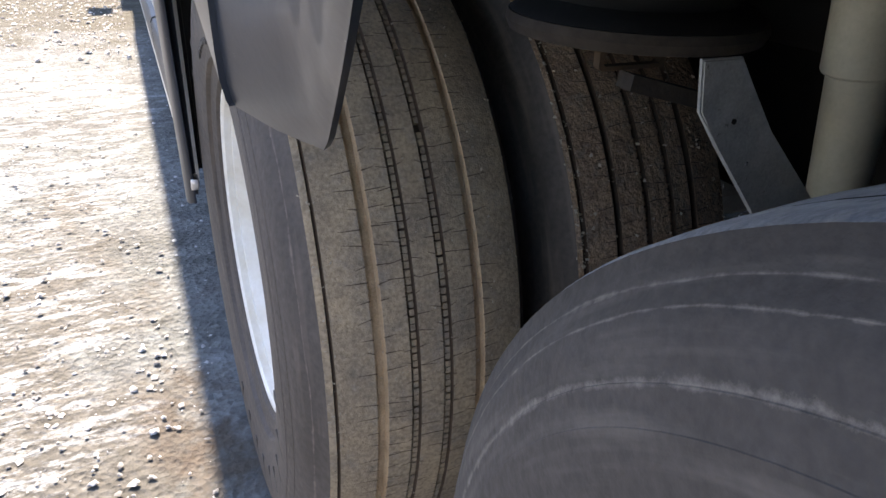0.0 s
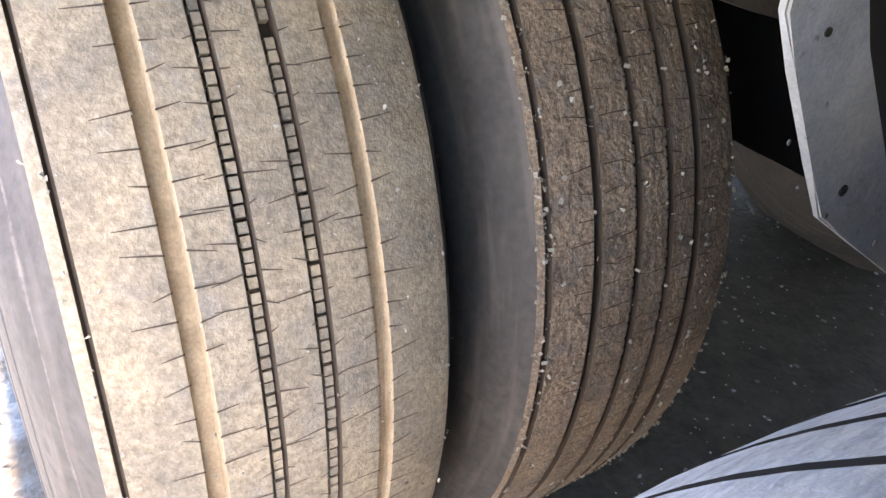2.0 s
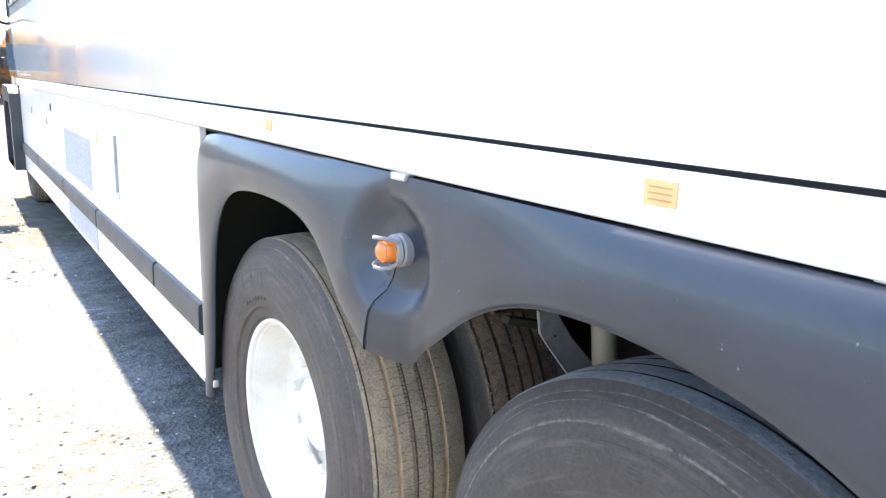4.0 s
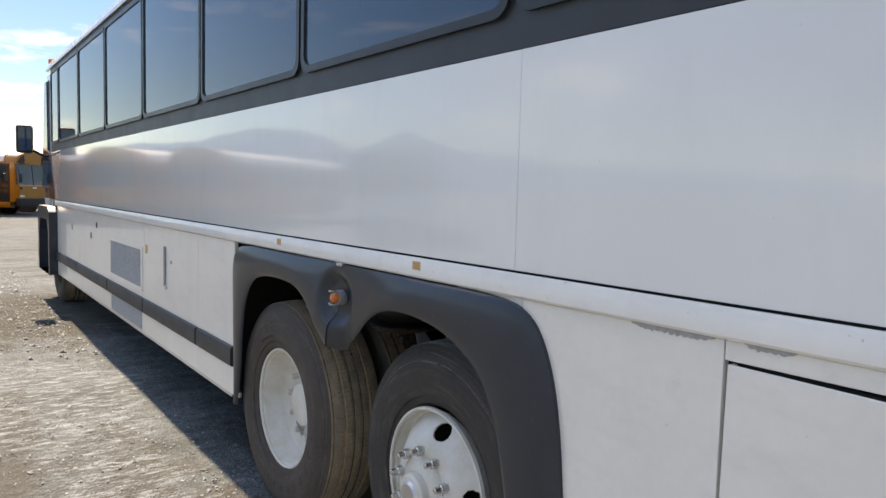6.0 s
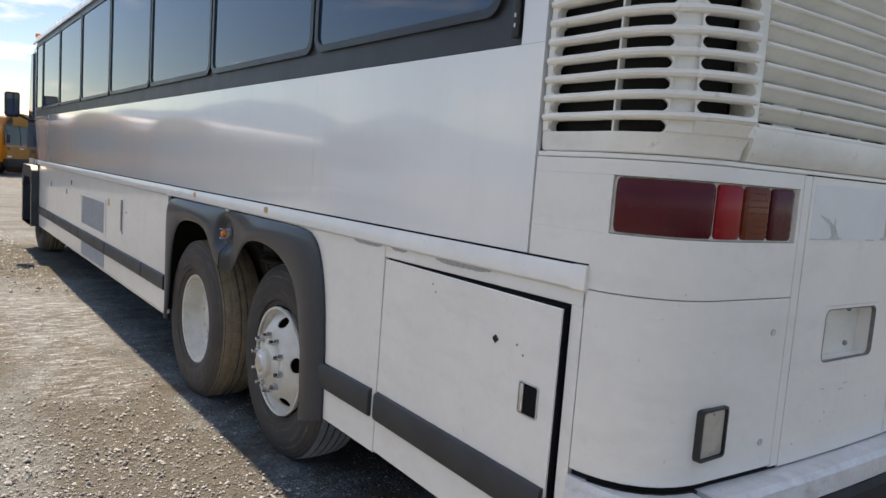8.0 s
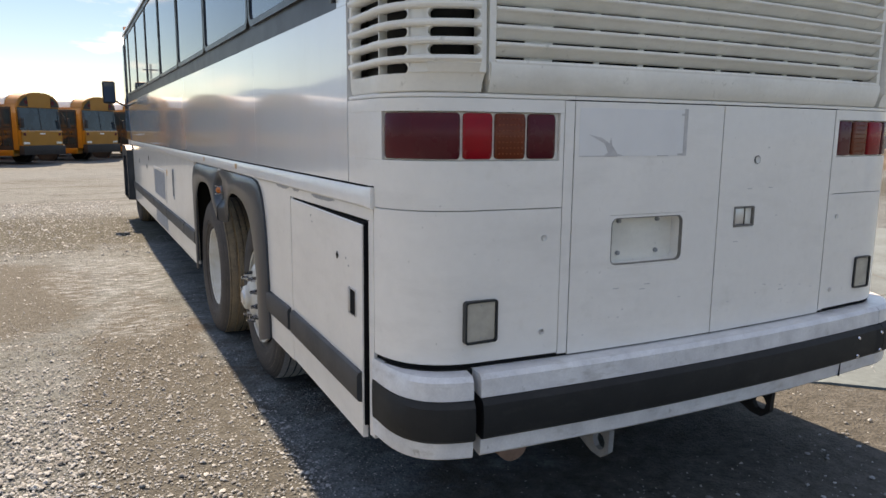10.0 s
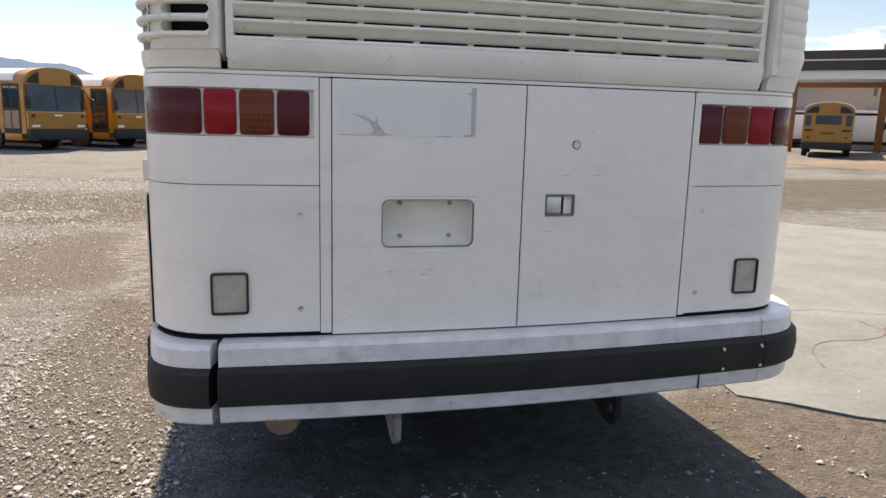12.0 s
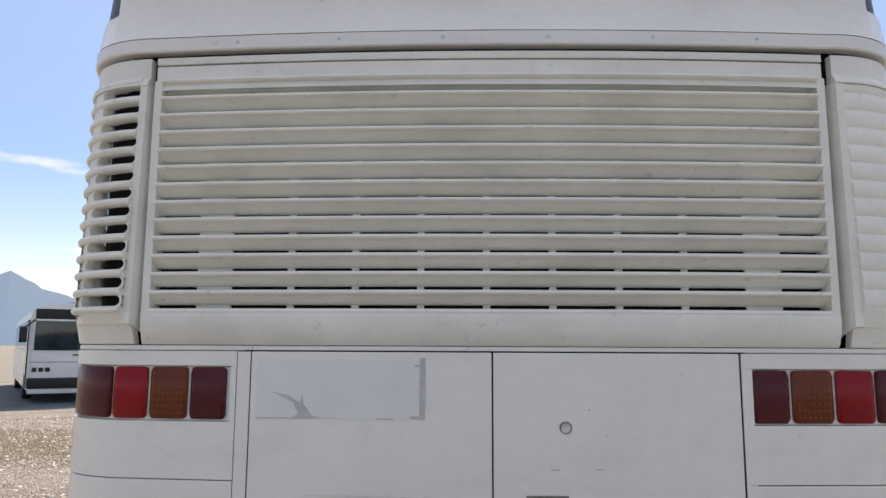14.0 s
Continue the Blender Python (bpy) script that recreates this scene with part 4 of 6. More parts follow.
def tyre(parent, x0, y, z, tread=0.260, mats=None, R=RT, marks=True, seed=1, label="dusty black ribbed tyre", grooves=None):
    mats = mats or (WALL, TREAD, GROOVE, LADDER)
    prof, t0, crown = tyre_profile(x0, tread, R, grooves)
    bm = bmesh.new()
    steps = 128
    rings = []
    for a, r, _ in prof:
        rings.append([bm.verts.new((a, y + r * math.cos(2 * math.pi * i / steps), z + r * math.sin(2 * math.pi * i / steps))) for i in range(steps)])
    n = len(prof)
    for k in range(n):
        r0, r1 = rings[k], rings[(k + 1) % n]
        m0, m1 = prof[k][2], prof[(k + 1) % n][2]
        mi = m0 if m0 == m1 else (0 if 0 in (m0, m1) and k in (n - 1, len(prof) - 18) else max(m0, m1))
        if m0 != m1 and 0 in (m0, m1):
            mi = 1
        for i in range(steps):
            f = bm.faces.new((r0[i], r0[(i + 1) % steps], r1[(i + 1) % steps], r1[i]))
            f.material_index = mi
    for v in bm.verts:
        if v.co.z < 0.0:
            v.co.z *= 0.02
    ob = part("tyre", bm, mats, parent, label, angle=32)
    if not marks:
        return ob
    rnd = random.Random(seed)
    # short tapering sipes that start at the groove edges
    sip = bmesh.new()
    for g, wd, dp, mi in GROOVES[1:]:
        for sign in (-1, 1):
            for k in range(156):
                t = 2 * math.pi * (k + rnd.uniform(-0.1, 0.1)) / 156
                if math.sin(t) < -0.8 or rnd.random() < 0.07:
                    continue
                a0 = t0 + g * tread + sign * (wd / 2)
                ln = rnd.uniform(0.010, 0.027) if mi == 2 or rnd.random() < 0.5 else rnd.uniform(0.004, 0.009)
                a1, skew = a0 + sign * ln, rnd.uniform(-0.008, 0.008)
                vs = []
                for a, dt in ((a0, -0.0013), (a1, skew - 0.0005), (a1, skew + 0.0005), (a0, 0.0013)):
                    rr = crown(a) + 0.0007
                    vs.append(sip.verts.new((a, y + rr * math.cos(t + dt), z + rr * math.sin(t + dt))))
                sip.faces.new(vs)
    tagged(part("sipe_pattern", sip, LADDER, ob, "fine dark sipes", smooth=False), kind="stuff")
    # the row of small blocks in the two middle grooves
    lk = bmesh.new()
    for g in (GROOVES[2][0], GROOVES[3][0]):
        count = 356
        for k in range(count):
            t = 2 * math.pi * (k + rnd.uniform(-0.08, 0.08)) / count
            if math.sin(t) < -0.8 or rnd.random() < 0.02:
                continue
            a = t0 + g * tread
            hw, ht = 0.0031, 0.0070
            top = crown(a) - rnd.uniform(0.0018, 0.0032)
            vs = [lk.verts.new((a + da, y + rr * math.cos(t + dt), z + rr * math.sin(t + dt))) for rr in (top - 0.008, top) for da, dt in ((-hw, -ht), (hw, -ht), (hw, ht), (-hw, ht))]
            for q in ((4, 5, 6, 7), (0, 1, 5, 4), (1, 2, 6, 5), (2, 3, 7, 6), (3, 0, 4, 7)):
                lk.faces.new([vs[i] for i in q])
    tagged(part("ladder_groove", lk, mats[1], ob, "row of small tread blocks", smooth=False), kind="stuff")
    # grit stuck in the tread
    gr = bmesh.new()
    for k in range(520 if seed == 1 else 1100):
        t = rnd.uniform(math.pi * 0.55, math.pi * 1.25)
        a = rnd.choice((t0 + rnd.uniform(0.0, tread), t0 + rnd.choice((0.0, 0.03, 0.85, 1.0)) * tread + rnd.uniform(-0.006, 0.006)))
        rr = crown(min(max(a, t0), t0 + tread)) + 0.0004
        s = rnd.choice((0.0008, 0.001, 0.0014, 0.002) if seed == 1 else (0.001, 0.0014, 0.002, 0.003))
        c = Vector((a, y + rr * math.cos(t), z + rr * math.sin(t)))
        ax = [Vector((rnd.uniform(-1, 1), rnd.uniform(-1, 1), rnd.uniform(-1, 1))).normalized() * s for _ in range(3)]
        v = [gr.verts.new(c + d) for d in (ax[0], ax[1], ax[2], -ax[0] - ax[1] * 0.3, -ax[1] - ax[2] * 0.2)]
        for q in ((0, 1, 2), (2, 1, 3), (2, 3, 4), (0, 2, 4), (0, 4, 1), (1, 4, 3)):
            gr.faces.new([v[i] for i in q])
    tagged(part("grit", gr, GRAVEL_BIT, ob, "small grit caught in the tread", smooth=False), kind="stuff")
    return ob


def moulded(parent, y, z, x, r, a_from, n, step, h, w, mat):
    """Raised moulded blocks round a sidewall."""
    for k in range(n):
        t = radians(a_from + step * k)
        bm = box(-0.0009, 0.003, -w / 2, w / 2, -h / 2, h / 2, 0.0006)
        bmesh.ops.transform(bm, matrix=Matrix.Translation((x, y + r * math.cos(t), z + r * math.sin(t))) @ Matrix.Rotation(t - math.pi / 2, 4, "X"), verts=bm.verts)
        part("moulded_mark", bm, mat, parent)


drive = part("wheel", lathe([(DX + 0.005, 0.284), (DX, 0.288), (DX, 0.295), (DX + 0.008, 0.298), (DX + 0.018, 0.288), (DX + 0.020, 0.276), (DX + 0.085, 0.266), (DX + 0.12, 0.254), (DX + 0.132, 0.19), (DX + 0.16, 0.13), (DX + 0.16, 0.09), (DX + 0.30, 0.085), (DX + 0.30, 0.27), (DX + 0.24, 0.285), (DX + 0.20, 0.300)], 96, "x", (0, DY, DZ), closed=True), RIM, coach, "deep-dished white drive wheel with twin tyres")
t_out = tyre(drive, 0.040, DY, DZ, 0.248, seed=1)
t_in = tyre(drive, 0.381, DY, DZ, 0.236, mats=(IN_WALL, IN_TREAD, LADDER, LADDER), seed=2, label="inner twin tyre caked with red dirt", grooves=[(0.03, 0.006, 0.006, 3)] + [(g, 0.008, 0.010, 3) for g in (0.245, 0.44, 0.61, 0.77)])
MOULD = material("rubbed_black_rubber", (0.040, 0.034, 0.031), 0.6, vary=0.4, scale=60)
moulded(t_out, DY, DZ, 0.0246, 0.396, -175, 9, 12.5, 0.042, 0.016, MOULD)
moulded(t_out, DY, DZ, 0.0246, 0.412, 59, 3, 11.0, 0.038, 0.016, MOULD)
moulded(t_out, DY, DZ, 0.0246, 0.422, 32, 2, 12.0, 0.038, 0.016, MOULD)
moulded(t_out, DY, DZ, 0.0270, 0.360, 58, 7, 4.0, 0.010, 0.016, MOULD)
for k in range(10):
    t = radians(36 * k + 8)
    part("lug_nut", lathe([(DX + 0.10, 0.010), (DX + 0.105, 0.016), (DX + 0.145, 0.017)], 6, "x", (0, DY + 0.167 * math.cos(t), DZ + 0.167 * math.sin(t))), RIM, drive)
part("hub", lathe([(DX + 0.09, 0.02), (DX + 0.09, 0.085), (DX + 0.10, 0.105), (DX + 0.20, 0.11)], 32, "x", (0, DY, DZ)), RIM, drive, "dusty white hub")
part("valve_stem", tube([(DX + 0.132, DY + 0.02, DZ - 0.19), (DX + 0.118, DY + 0.05, DZ - 0.14), (DX + 0.112, DY + 0.070, DZ - 0.104)], 0.006), STEEL, drive)

# single rear wheel: domed disc with hand holes and a big hub
disc = lathe([(TX + 0.004, 0.281), (TX - 0.002, 0.286), (TX, 0.294), (TX + 0.012, 0.296), (TX + 0.022, 0.284), (TX + 0.05, 0.277), (TX + 0.055, 0.268)], 80, "x", (0, TY, TZ))
for f in [f for f in disc.faces if len(f.verts) > 10]:
    disc.faces.remove(f)
tag_wheel = part("wheel", disc, RIM, coach, "white single rear wheel with a domed disc")
dome = bmesh.new()
rr = [0.272 - 0.142 * k / 44 for k in range(45)]
xx = [TX + 0.055 - 0.095 * math.sin(math.pi / 2 * (0.272 - r) / (0.272 - 0.13)) for r in rr]
grid, NA = [], 400
for r, x in zip(rr, xx):
    grid.append([dome.verts.new((x, TY + r * math.cos(2 * math.pi * k / NA), TZ + r * math.sin(2 * math.pi * k / NA))) for k in range(NA)])
for i in range(len(rr) - 1):
    for k in range(NA):
        ang = (k + 0.5 + 3.5 * NA / 160) % (NA / 5) - NA / 10
        mid = (rr[i] + rr[i + 1]) / 2
        if (ang * 2 * math.pi / NA * mid / 0.040) ** 2 + ((mid - 0.226) / 0.028) ** 2 >= 1:
            dome.faces.new((grid[i][k], grid[i][(k + 1) % NA], grid[i + 1][(k + 1) % NA], grid[i + 1][k]))
dome_ob = part("disc", dome, RIM, tag_wheel, "domed wheel disc with hand holes")
sol = dome_ob.modifiers.new("thick", "SOLIDIFY")
sol.thickness = 0.008
part("brake_drum", lathe([(TX + 0.09, 0.02), (TX + 0.09, 0.24), (TX + 0.20, 0.25)], 40, "x", (0, TY, TZ)), DARK, tag_wheel)
part("hub", lathe([(TX - 0.098, 0.02), (TX - 0.098, 0.062), (TX - 0.090, 0.072), (TX - 0.066, 0.078), (TX - 0.058, 0.10), (TX - 0.046, 0.122), (TX - 0.030, 0.135)], 40, "x", (0, TY, TZ)), RIM, tag_wheel, "dusty white hub")
part("hub_cap", lathe([(TX - 0.108, 0.01), (TX - 0.108, 0.040), (TX - 0.097, 0.050)], 24, "x", (0, TY, TZ)), ALU, tag_wheel)
for k in range(10):
    t = radians(36 * k + 12)
    c = (0, TY + 0.146 * math.cos(t), TZ + 0.146 * math.sin(t))
    part("lug_nut", lathe([(TX - 0.088, 0.006), (TX - 0.086, 0.011), (TX - 0.064, 0.013), (TX - 0.062, 0.018), (TX - 0.032, 0.019)], 6, "x", c), CHROME, tag_wheel, "chromed lug nut")
tag_tyre = tyre(tag_wheel, 0.124, TY, TZ, 0.212, (TAG_WALL, TAG_TREAD, GAP, GAP), RT, marks=False, label="worn grey tyre with scuffed sidewall", grooves=[(g, 0.005, 0.006, 3) for g in (0.16, 0.37, 0.58, 0.79)])
for r in (0.398, 0.405, 0.412, 0.419):
    moulded(tag_tyre, TY, TZ, 0.1082, r, 84, 1, 6.0, 0.003, 0.030, TAG_WALL)
    moulded(tag_tyre, TY, TZ, 0.1082, r, 67, 1, 6.0, 0.003, 0.036, TAG_WALL)
# far side wheels and the front pair
for x0, y in ((W - 0.37, DY), (W - 0.72, DY), (W - 0.40, TY), (W - 0.38, 11.22), (0.08, 11.22)):
    wf = part("wheel", lathe([(x0 + 0.22, 0.02), (x0 + 0.22, 0.29), (x0 + 0.08, 0.29), (x0 + 0.08, 0.02)], 40, "x", (0, y, 0.50)), RIM, coach)
    tyre(wf, x0, y, 0.50, marks=False)

# ---- wheel-arch flare, two moulded pieces ----
LAMP = (3.052, 1.144)


def along(pts, n):
    """n points evenly along a line of points."""
    d = [0.0]
    for a, b in zip(pts, pts[1:]):
        d.append(d[-1] + math.dist(a, b))
    out, j = [], 0
    for i in range(n):
        s = d[-1] * i / (n - 1)
        while j < len(pts) - 2 and d[j + 1] < s:
            j += 1
        t = (s - d[j]) / max(1e-9, d[j + 1] - d[j])
        out.append(tuple(p + t * (q - p) for p, q in zip(pts[j], pts[j + 1])))
    return out


def eased(pts, rounds=2):
    for _ in range(rounds):
        q = [pts[0]]
        for a, b in zip(pts, pts[1:]):
            q += [tuple(0.75 * u + 0.25 * v for u, v in zip(a, b)), tuple(0.25 * u + 0.75 * v for u, v in zip(a, b))]
        pts = q + [pts[-1]]
    return pts


def flare(outer, inner, label, n=100, rows=16, lip=False):
    """A moulded sheet between two edges, each a line of (y, z, x); the skin swells between them and dips round the lamp."""
    bm = bmesh.new()
    grid = []
    for a, b in zip(along(inner, n), along(outer, n)):
        col = [bm.verts.new((a[2] + 0.007, a[0], a[1] + 0.003)), bm.verts.new((a[2] + 0.002, a[0], a[1]))]
        for k in range(rows + 1):
            s = k / rows
            y, z, x = (a[i] + s * (b[i] - a[i]) for i in range(3))
            x -= 0.016 * math.sin(math.pi * s) ** 0.7
            d = math.hypot((y - LAMP[0]) / 0.135, (z - LAMP[1] + 0.01) / 0.125)
            if d < 1.0:
                x += 0.040 * min(1.0, (1 - d) * 2.6) ** 1.6
            col.append(bm.verts.new((x, y, z + (0.004 if k == 0 else 0.0))))
        col.append(bm.verts.new((0.012, b[0], b[1])))
        grid.append(col)
    if lip:
        grid.insert(0, [bm.verts.new(v.co + Vector((0.009, -0.001, 0))) for v in grid[0]])
    else:
        grid.append([bm.verts.new(v.co + Vector((0.007, 0.001, 0))) for v in grid[-1]])
    for c0, c1 in zip(grid, grid[1:]):
        for k in range(len(c0) - 1):
            bm.faces.new((c0[k], c0[k + 1], c1[k + 1], c1[k]))
    return part("wheel_arch_flare", bm, FENDER, coach, label, angle=60)


out_f = [(4.250, 0.395, 0.0)] + eased([(4.255, 0.50, 0.0), (4.266, 1.10, -0.010), (4.252, 1.20, -0.012), (4.17, 1.262, -0.012), (4.01, 1.277, -0.012)]) + [(3.008, 1.278, -0.004)]
in_f = [(4.195, 0.393, -0.004)] + eased([(4.155, 0.55, -0.010), (4.085, 0.90, -0.020), (4.02, 1.035, -0.022), (3.92, 1.12, -0.024), (3.77, 1.151, -0.024), (3.55, 1.155, -0.026), (3.40, 1.136, -0.028), (3.30, 1.08, -0.030), (3.22, 0.995, -0.030)]) + [(3.128, 0.924, -0.022)]
out_r = [(3.045, 1.278, -0.014), (2.92, 1.278, -0.012)] + eased([(2.4, 1.278, -0.012), (2.06, 1.280, -0.012), (1.91, 1.250, -0.012), (1.835, 1.14, -0.012), (1.79, 0.98, -0.012), (1.765, 0.75, -0.012)]) + [(1.755, 0.440, -0.012)]
in_r = [(3.132, 0.923, -0.018), (3.085, 0.916, 0.004), (3.030, 0.916, 0.027)] + eased([(2.98, 0.963, 0.022), (2.91, 1.012, 0.010), (2.815, 1.080, -0.008), (2.70, 1.135, -0.020), (2.57, 1.155, -0.022), (2.42, 1.148, -0.022), (2.28, 1.122, -0.022), (2.12, 1.045, -0.022), (2.03, 0.91, -0.022), (1.98, 0.71, -0.022)]) + [(1.96, 0.375, -0.022)]
fl_f = flare(out_f, in_f, "black plastic wheel-arch flare, front piece")
fl_r = flare(out_r, in_r, "black plastic wheel-arch flare, rear piece", lip=True)
part("flare_clip", box(-0.022, 0.0, 2.995, 3.04, 1.270, 1.283, 0.003), ALU, fl_r, "metal clip over the seam")
HOUSING = material("weathered_white_plastic", (0.24, 0.24, 0.245), 0.5, vary=0.3, scale=40, bump=0.05)
lamp = part("side_marker_lamp", lathe([(-0.010, 0.026), (-0.015, 0.029), (-0.013, 0.034), (-0.004, 0.037), (0.002, 0.0335), (0.006, 0.038), (0.03, 0.038)], 32, "x", (0, LAMP[0], LAMP[1])), HOUSING, fl_r, "amber side marker lamp in a white bracket")
part("lamp_lens", lathe([(-0.050, 0.003), (-0.048, 0.012), (-0.042, 0.020), (-0.032, 0.0255), (-0.010, 0.027)], 28, "x", (0, LAMP[0] + 0.003, LAMP[1])), ORANGE, lamp, "domed amber lens")
for k in range(4):
    part("lens_rib", lathe([(-0.040 + 0.008 * k, 0.0215 + 0.0016 * k), (-0.0385 + 0.008 * k, 0.0235 + 0.0014 * k), (-0.037 + 0.008 * k, 0.0225 + 0.0014 * k)], 28, "x", (0, LAMP[0] + 0.003, LAMP[1])), ORANGE, lamp)
for sign in (-1, 1):
    arc = [(-0.012, -0.026, 0.024), (-0.030, -0.024, 0.031), (-0.048, -0.012, 0.034), (-0.054, 0.006, 0.033), (-0.048, 0.020, 0.030), (-0.030, 0.028, 0.026), (-0.012, 0.030, 0.022)]
    part("lamp_bracket", tube([(x, LAMP[0] + y, LAMP[1] + sign * z) for x, y, z in arc], 0.0045, 8), HOUSING, lamp, "white wire lamp guard")
for piece in (lamp, *lamp.children):
    for v in piece.data.vertices:
        v.co = (v.co.x * 0.78, LAMP[0] - 0.004 + (v.co.y - LAMP[0]) * 0.82, LAMP[1] - 0.006 + (v.co.z - LAMP[1]) * 0.82)
part("skirt_bracket", box(-0.006, 0.012, 4.175, 4.215, 0.435, 0.462, 0.003), ALU, coach, "small bright bracket")
part("front_flare", ring_prism([(10.700, 0.40), (10.700, 1.20), (10.800, 1.27), (11.650, 1.27), (11.760, 1.18), (11.780, 0.40)], [(10.770, 0.40), (10.780, 0.95), (10.920, 1.10), (11.500, 1.10), (11.650, 0.95), (11.680, 0.40)], "x", -0.10, 0.05), FENDER, coach, "black front wheel-arch flare")

# ---- what hangs in the well ----
PALE_STEEL = material("pale_grey_paint", (0.44, 0.44, 0.43), 0.65, vary=0.3, scale=22, bump=0.15, bump_scale=90, fine=0.12)
add_dirt(PALE_STEEL, (1.0, 1.0, 1.0), 90.0, 0.64, 0.70, (0.10, 0.09, 0.08), 0.8)
hang = part("hanger_plate", prism([(0.455, 0.874), (0.445, 0.93), (0.498, 0.93), (0.562, 0.845), (0.652, 0.756), (0.755, 0.648), (0.801, 0.588), (0.680, 0.657), (0.600, 0.703), (0.555, 0.756), (0.488, 0.834)], "y", 3.139, 3.147, bevel=0.002), PALE_STEEL, coach, "grey steel hanger plate with bolt holes")
for x, z, r in ((0.614, 0.727, 0.005), (0.605, 0.706, 0.002), (0.503, 0.861, 0.003)):
    part("bolt_hole", lathe([(3.1375, r), (3.142, r)], 12, "y", (x, 0, z)), DARK, hang)
rnd_m = random.Random(21)
for k in range(7):
    t = rnd_m.random()
    x, z = (0.579 + (0.435 - 0.579) * t, 0.703 + (0.874 - 0.703) * t) if k % 2 else (0.500 + 0.22 * t, 0.84 - 0.19 * t + 0.02 * (k % 3))
    lump = bmesh.new()
    bmesh.ops.create_icosphere(lump, subdivisions=1, radius=rnd_m.uniform(0.0012, 0.0032))
    bmesh.ops.transform(lump, matrix=Matrix.Translation((x, 3.139, z)) @ Matrix.Diagonal((1.0, 0.6, rnd_m.uniform(0.8, 1.6), 1.0)), verts=lump.verts)
    part("mud_lump", lump, STEEL, hang)
air = part("air_spring", lathe([(0.933, 0.02), (0.930, 0.145), (0.943, 0.158), (0.950, 0.150), (0.96, 0.12), (1.00, 0.15), (1.06, 0.15), (1.26, 0.14)], 40, "z", (0.51, 3.344, 0)), BLACK_RUBBER, coach, "black rubber air spring on a rusty plate")
DARK_RUST = material("dark_rusty_steel", (0.055, 0.042, 0.034), 0.85, vary=0.5, scale=25, bump=0.2)
part("plate_rim", lathe([(0.924, 0.150), (0.920, 0.158), (0.932, 0.163), (0.942, 0.160)], 40, "z", (0.51, 3.344, 0)), DARK_RUST, air, "bare metal rim of the spring plate")
part("slot_bracket", ring_prism(rounded(0.395, 0.485, 0.897, 0.922, 0.006, 3), rounded(0.401, 0.479, 0.902, 0.917, 0.004, 3), "y", 3.244, 3.256), RUST, air)
part("spring_plate", prism([(0.415, 0.882), (0.520, 0.853), (0.612, 0.834), (0.614, 0.848), (0.522, 0.872), (0.418, 0.900)], "y", 3.209, 3.236), DARK_RUST, air, "dark rusty bent plate")
shock = part("shock_absorber", lathe([(0.0, 0.006), (0.002, 0.016), (0.008, 0.026), (0.018, 0.0325), (0.16, 0.034)], 22, "z", (0, 0, 0)), CREAM_TUBE, coach, "cream painted shock absorber")
shock.matrix_basis = Matrix.Translation((0.646, 3.099, 0.760)) @ Vector((-0.022, 0.004, 0.20)).to_track_quat("Z", "Y").to_matrix().to_4x4()
part("shock_collar", lathe([(0.155, 0.038), (0.158, 0.0405), (0.50, 0.0405)], 22, "z", (0, 0, 0)), CREAM_TUBE, shock)
part("cross_beam", box(0.9, 0.98, 2.0, 4.3, 0.86, 1.0, 0.01), DARK, coach, "chassis beam")
part("brake_hose", tube([(0.9, 3.0, 0.9), (0.8, 2.9, 0.7), (0.75, 2.8, 0.62), (0.8, 2.6, 0.66)], 0.012), BLACK_RUBBER, coach)

# ---- rear bumper ----
def bumper_piece(u0, u1, label, drop=0.0, taper=False):
    """Three bars one over the other; with taper the far end runs in to the side."""
    def bar(section):
        bm = sweep(u0, u1, [(o, z - drop) for o, z in section], 0.03)
        if taper:
            for v in bm.verts:
                t = math.atan2(YS - v.co.y, RC - v.co.x) / (math.pi / 2)
                s = min(1.0, max(0.0, (t - 0.08) / 0.58))
                s = 0.10 + 0.90 * s * s * (3 - 2 * s)
                d = Vector((v.co.x - RC, v.co.y - YS, 0))
                if v.co.x < RC and d.length > RC:
                    n = d.normalized()
                    p = Vector((RC, YS, 0)) + n * (RC + (d.length - RC) * s)
                    v.co.x, v.co.y = p.x, p.y
        return bm
    body = part("bumper", bar([(-0.05, 0.760), (0.070, 0.765), (0.086, 0.750), (0.088, 0.690), (-0.05, 0.690)]), ALU2, coach, label)
    part("bumper_rubber", bar([(0.0, 0.551), (0.095, 0.551), (0.112, 0.565), (0.118, 0.62), (0.112, 0.672), (0.095, 0.688), (0.0, 0.688)]), BLACK_RUBBER, body, "thick black rubber bumper strip")
    part("bumper_valance", bar([(0.0, 0.488), (0.078, 0.488), (0.084, 0.495), (0.088, 0.550), (0.0, 0.550)]), ALU2, body, "scuffed white lower bumper edge")
    return body


ALU2 = material("scuffed_white_metal", (0.74, 0.745, 0.75), 0.34, color2=(0.55, 0.55, 0.56), scale=9, bump=0.04, bump_scale=30, coat=0.3, fine=0.05)
add_dirt(ALU2, (1.0, 1.0, 3.0), 7.0, 0.56, 0.70, (0.36, 0.33, 0.29), 0.55)
add_dirt(ALU2, (1.0, 1.0, 0.5), 28.0, 0.64, 0.72, (0.20, 0.18, 0.16), 0.5)
bumper_piece(uy(0.298), ux(0.232), "white bumper corner standing slightly away from the body", 0.004, True)
mid_b = bumper_piece(ux(0.252), ux(2.335), "white steel bumper with a black rubber strip")
right_b = bumper_piece(ux(2.338), mir(uy(0.33)), "white bumper corner")
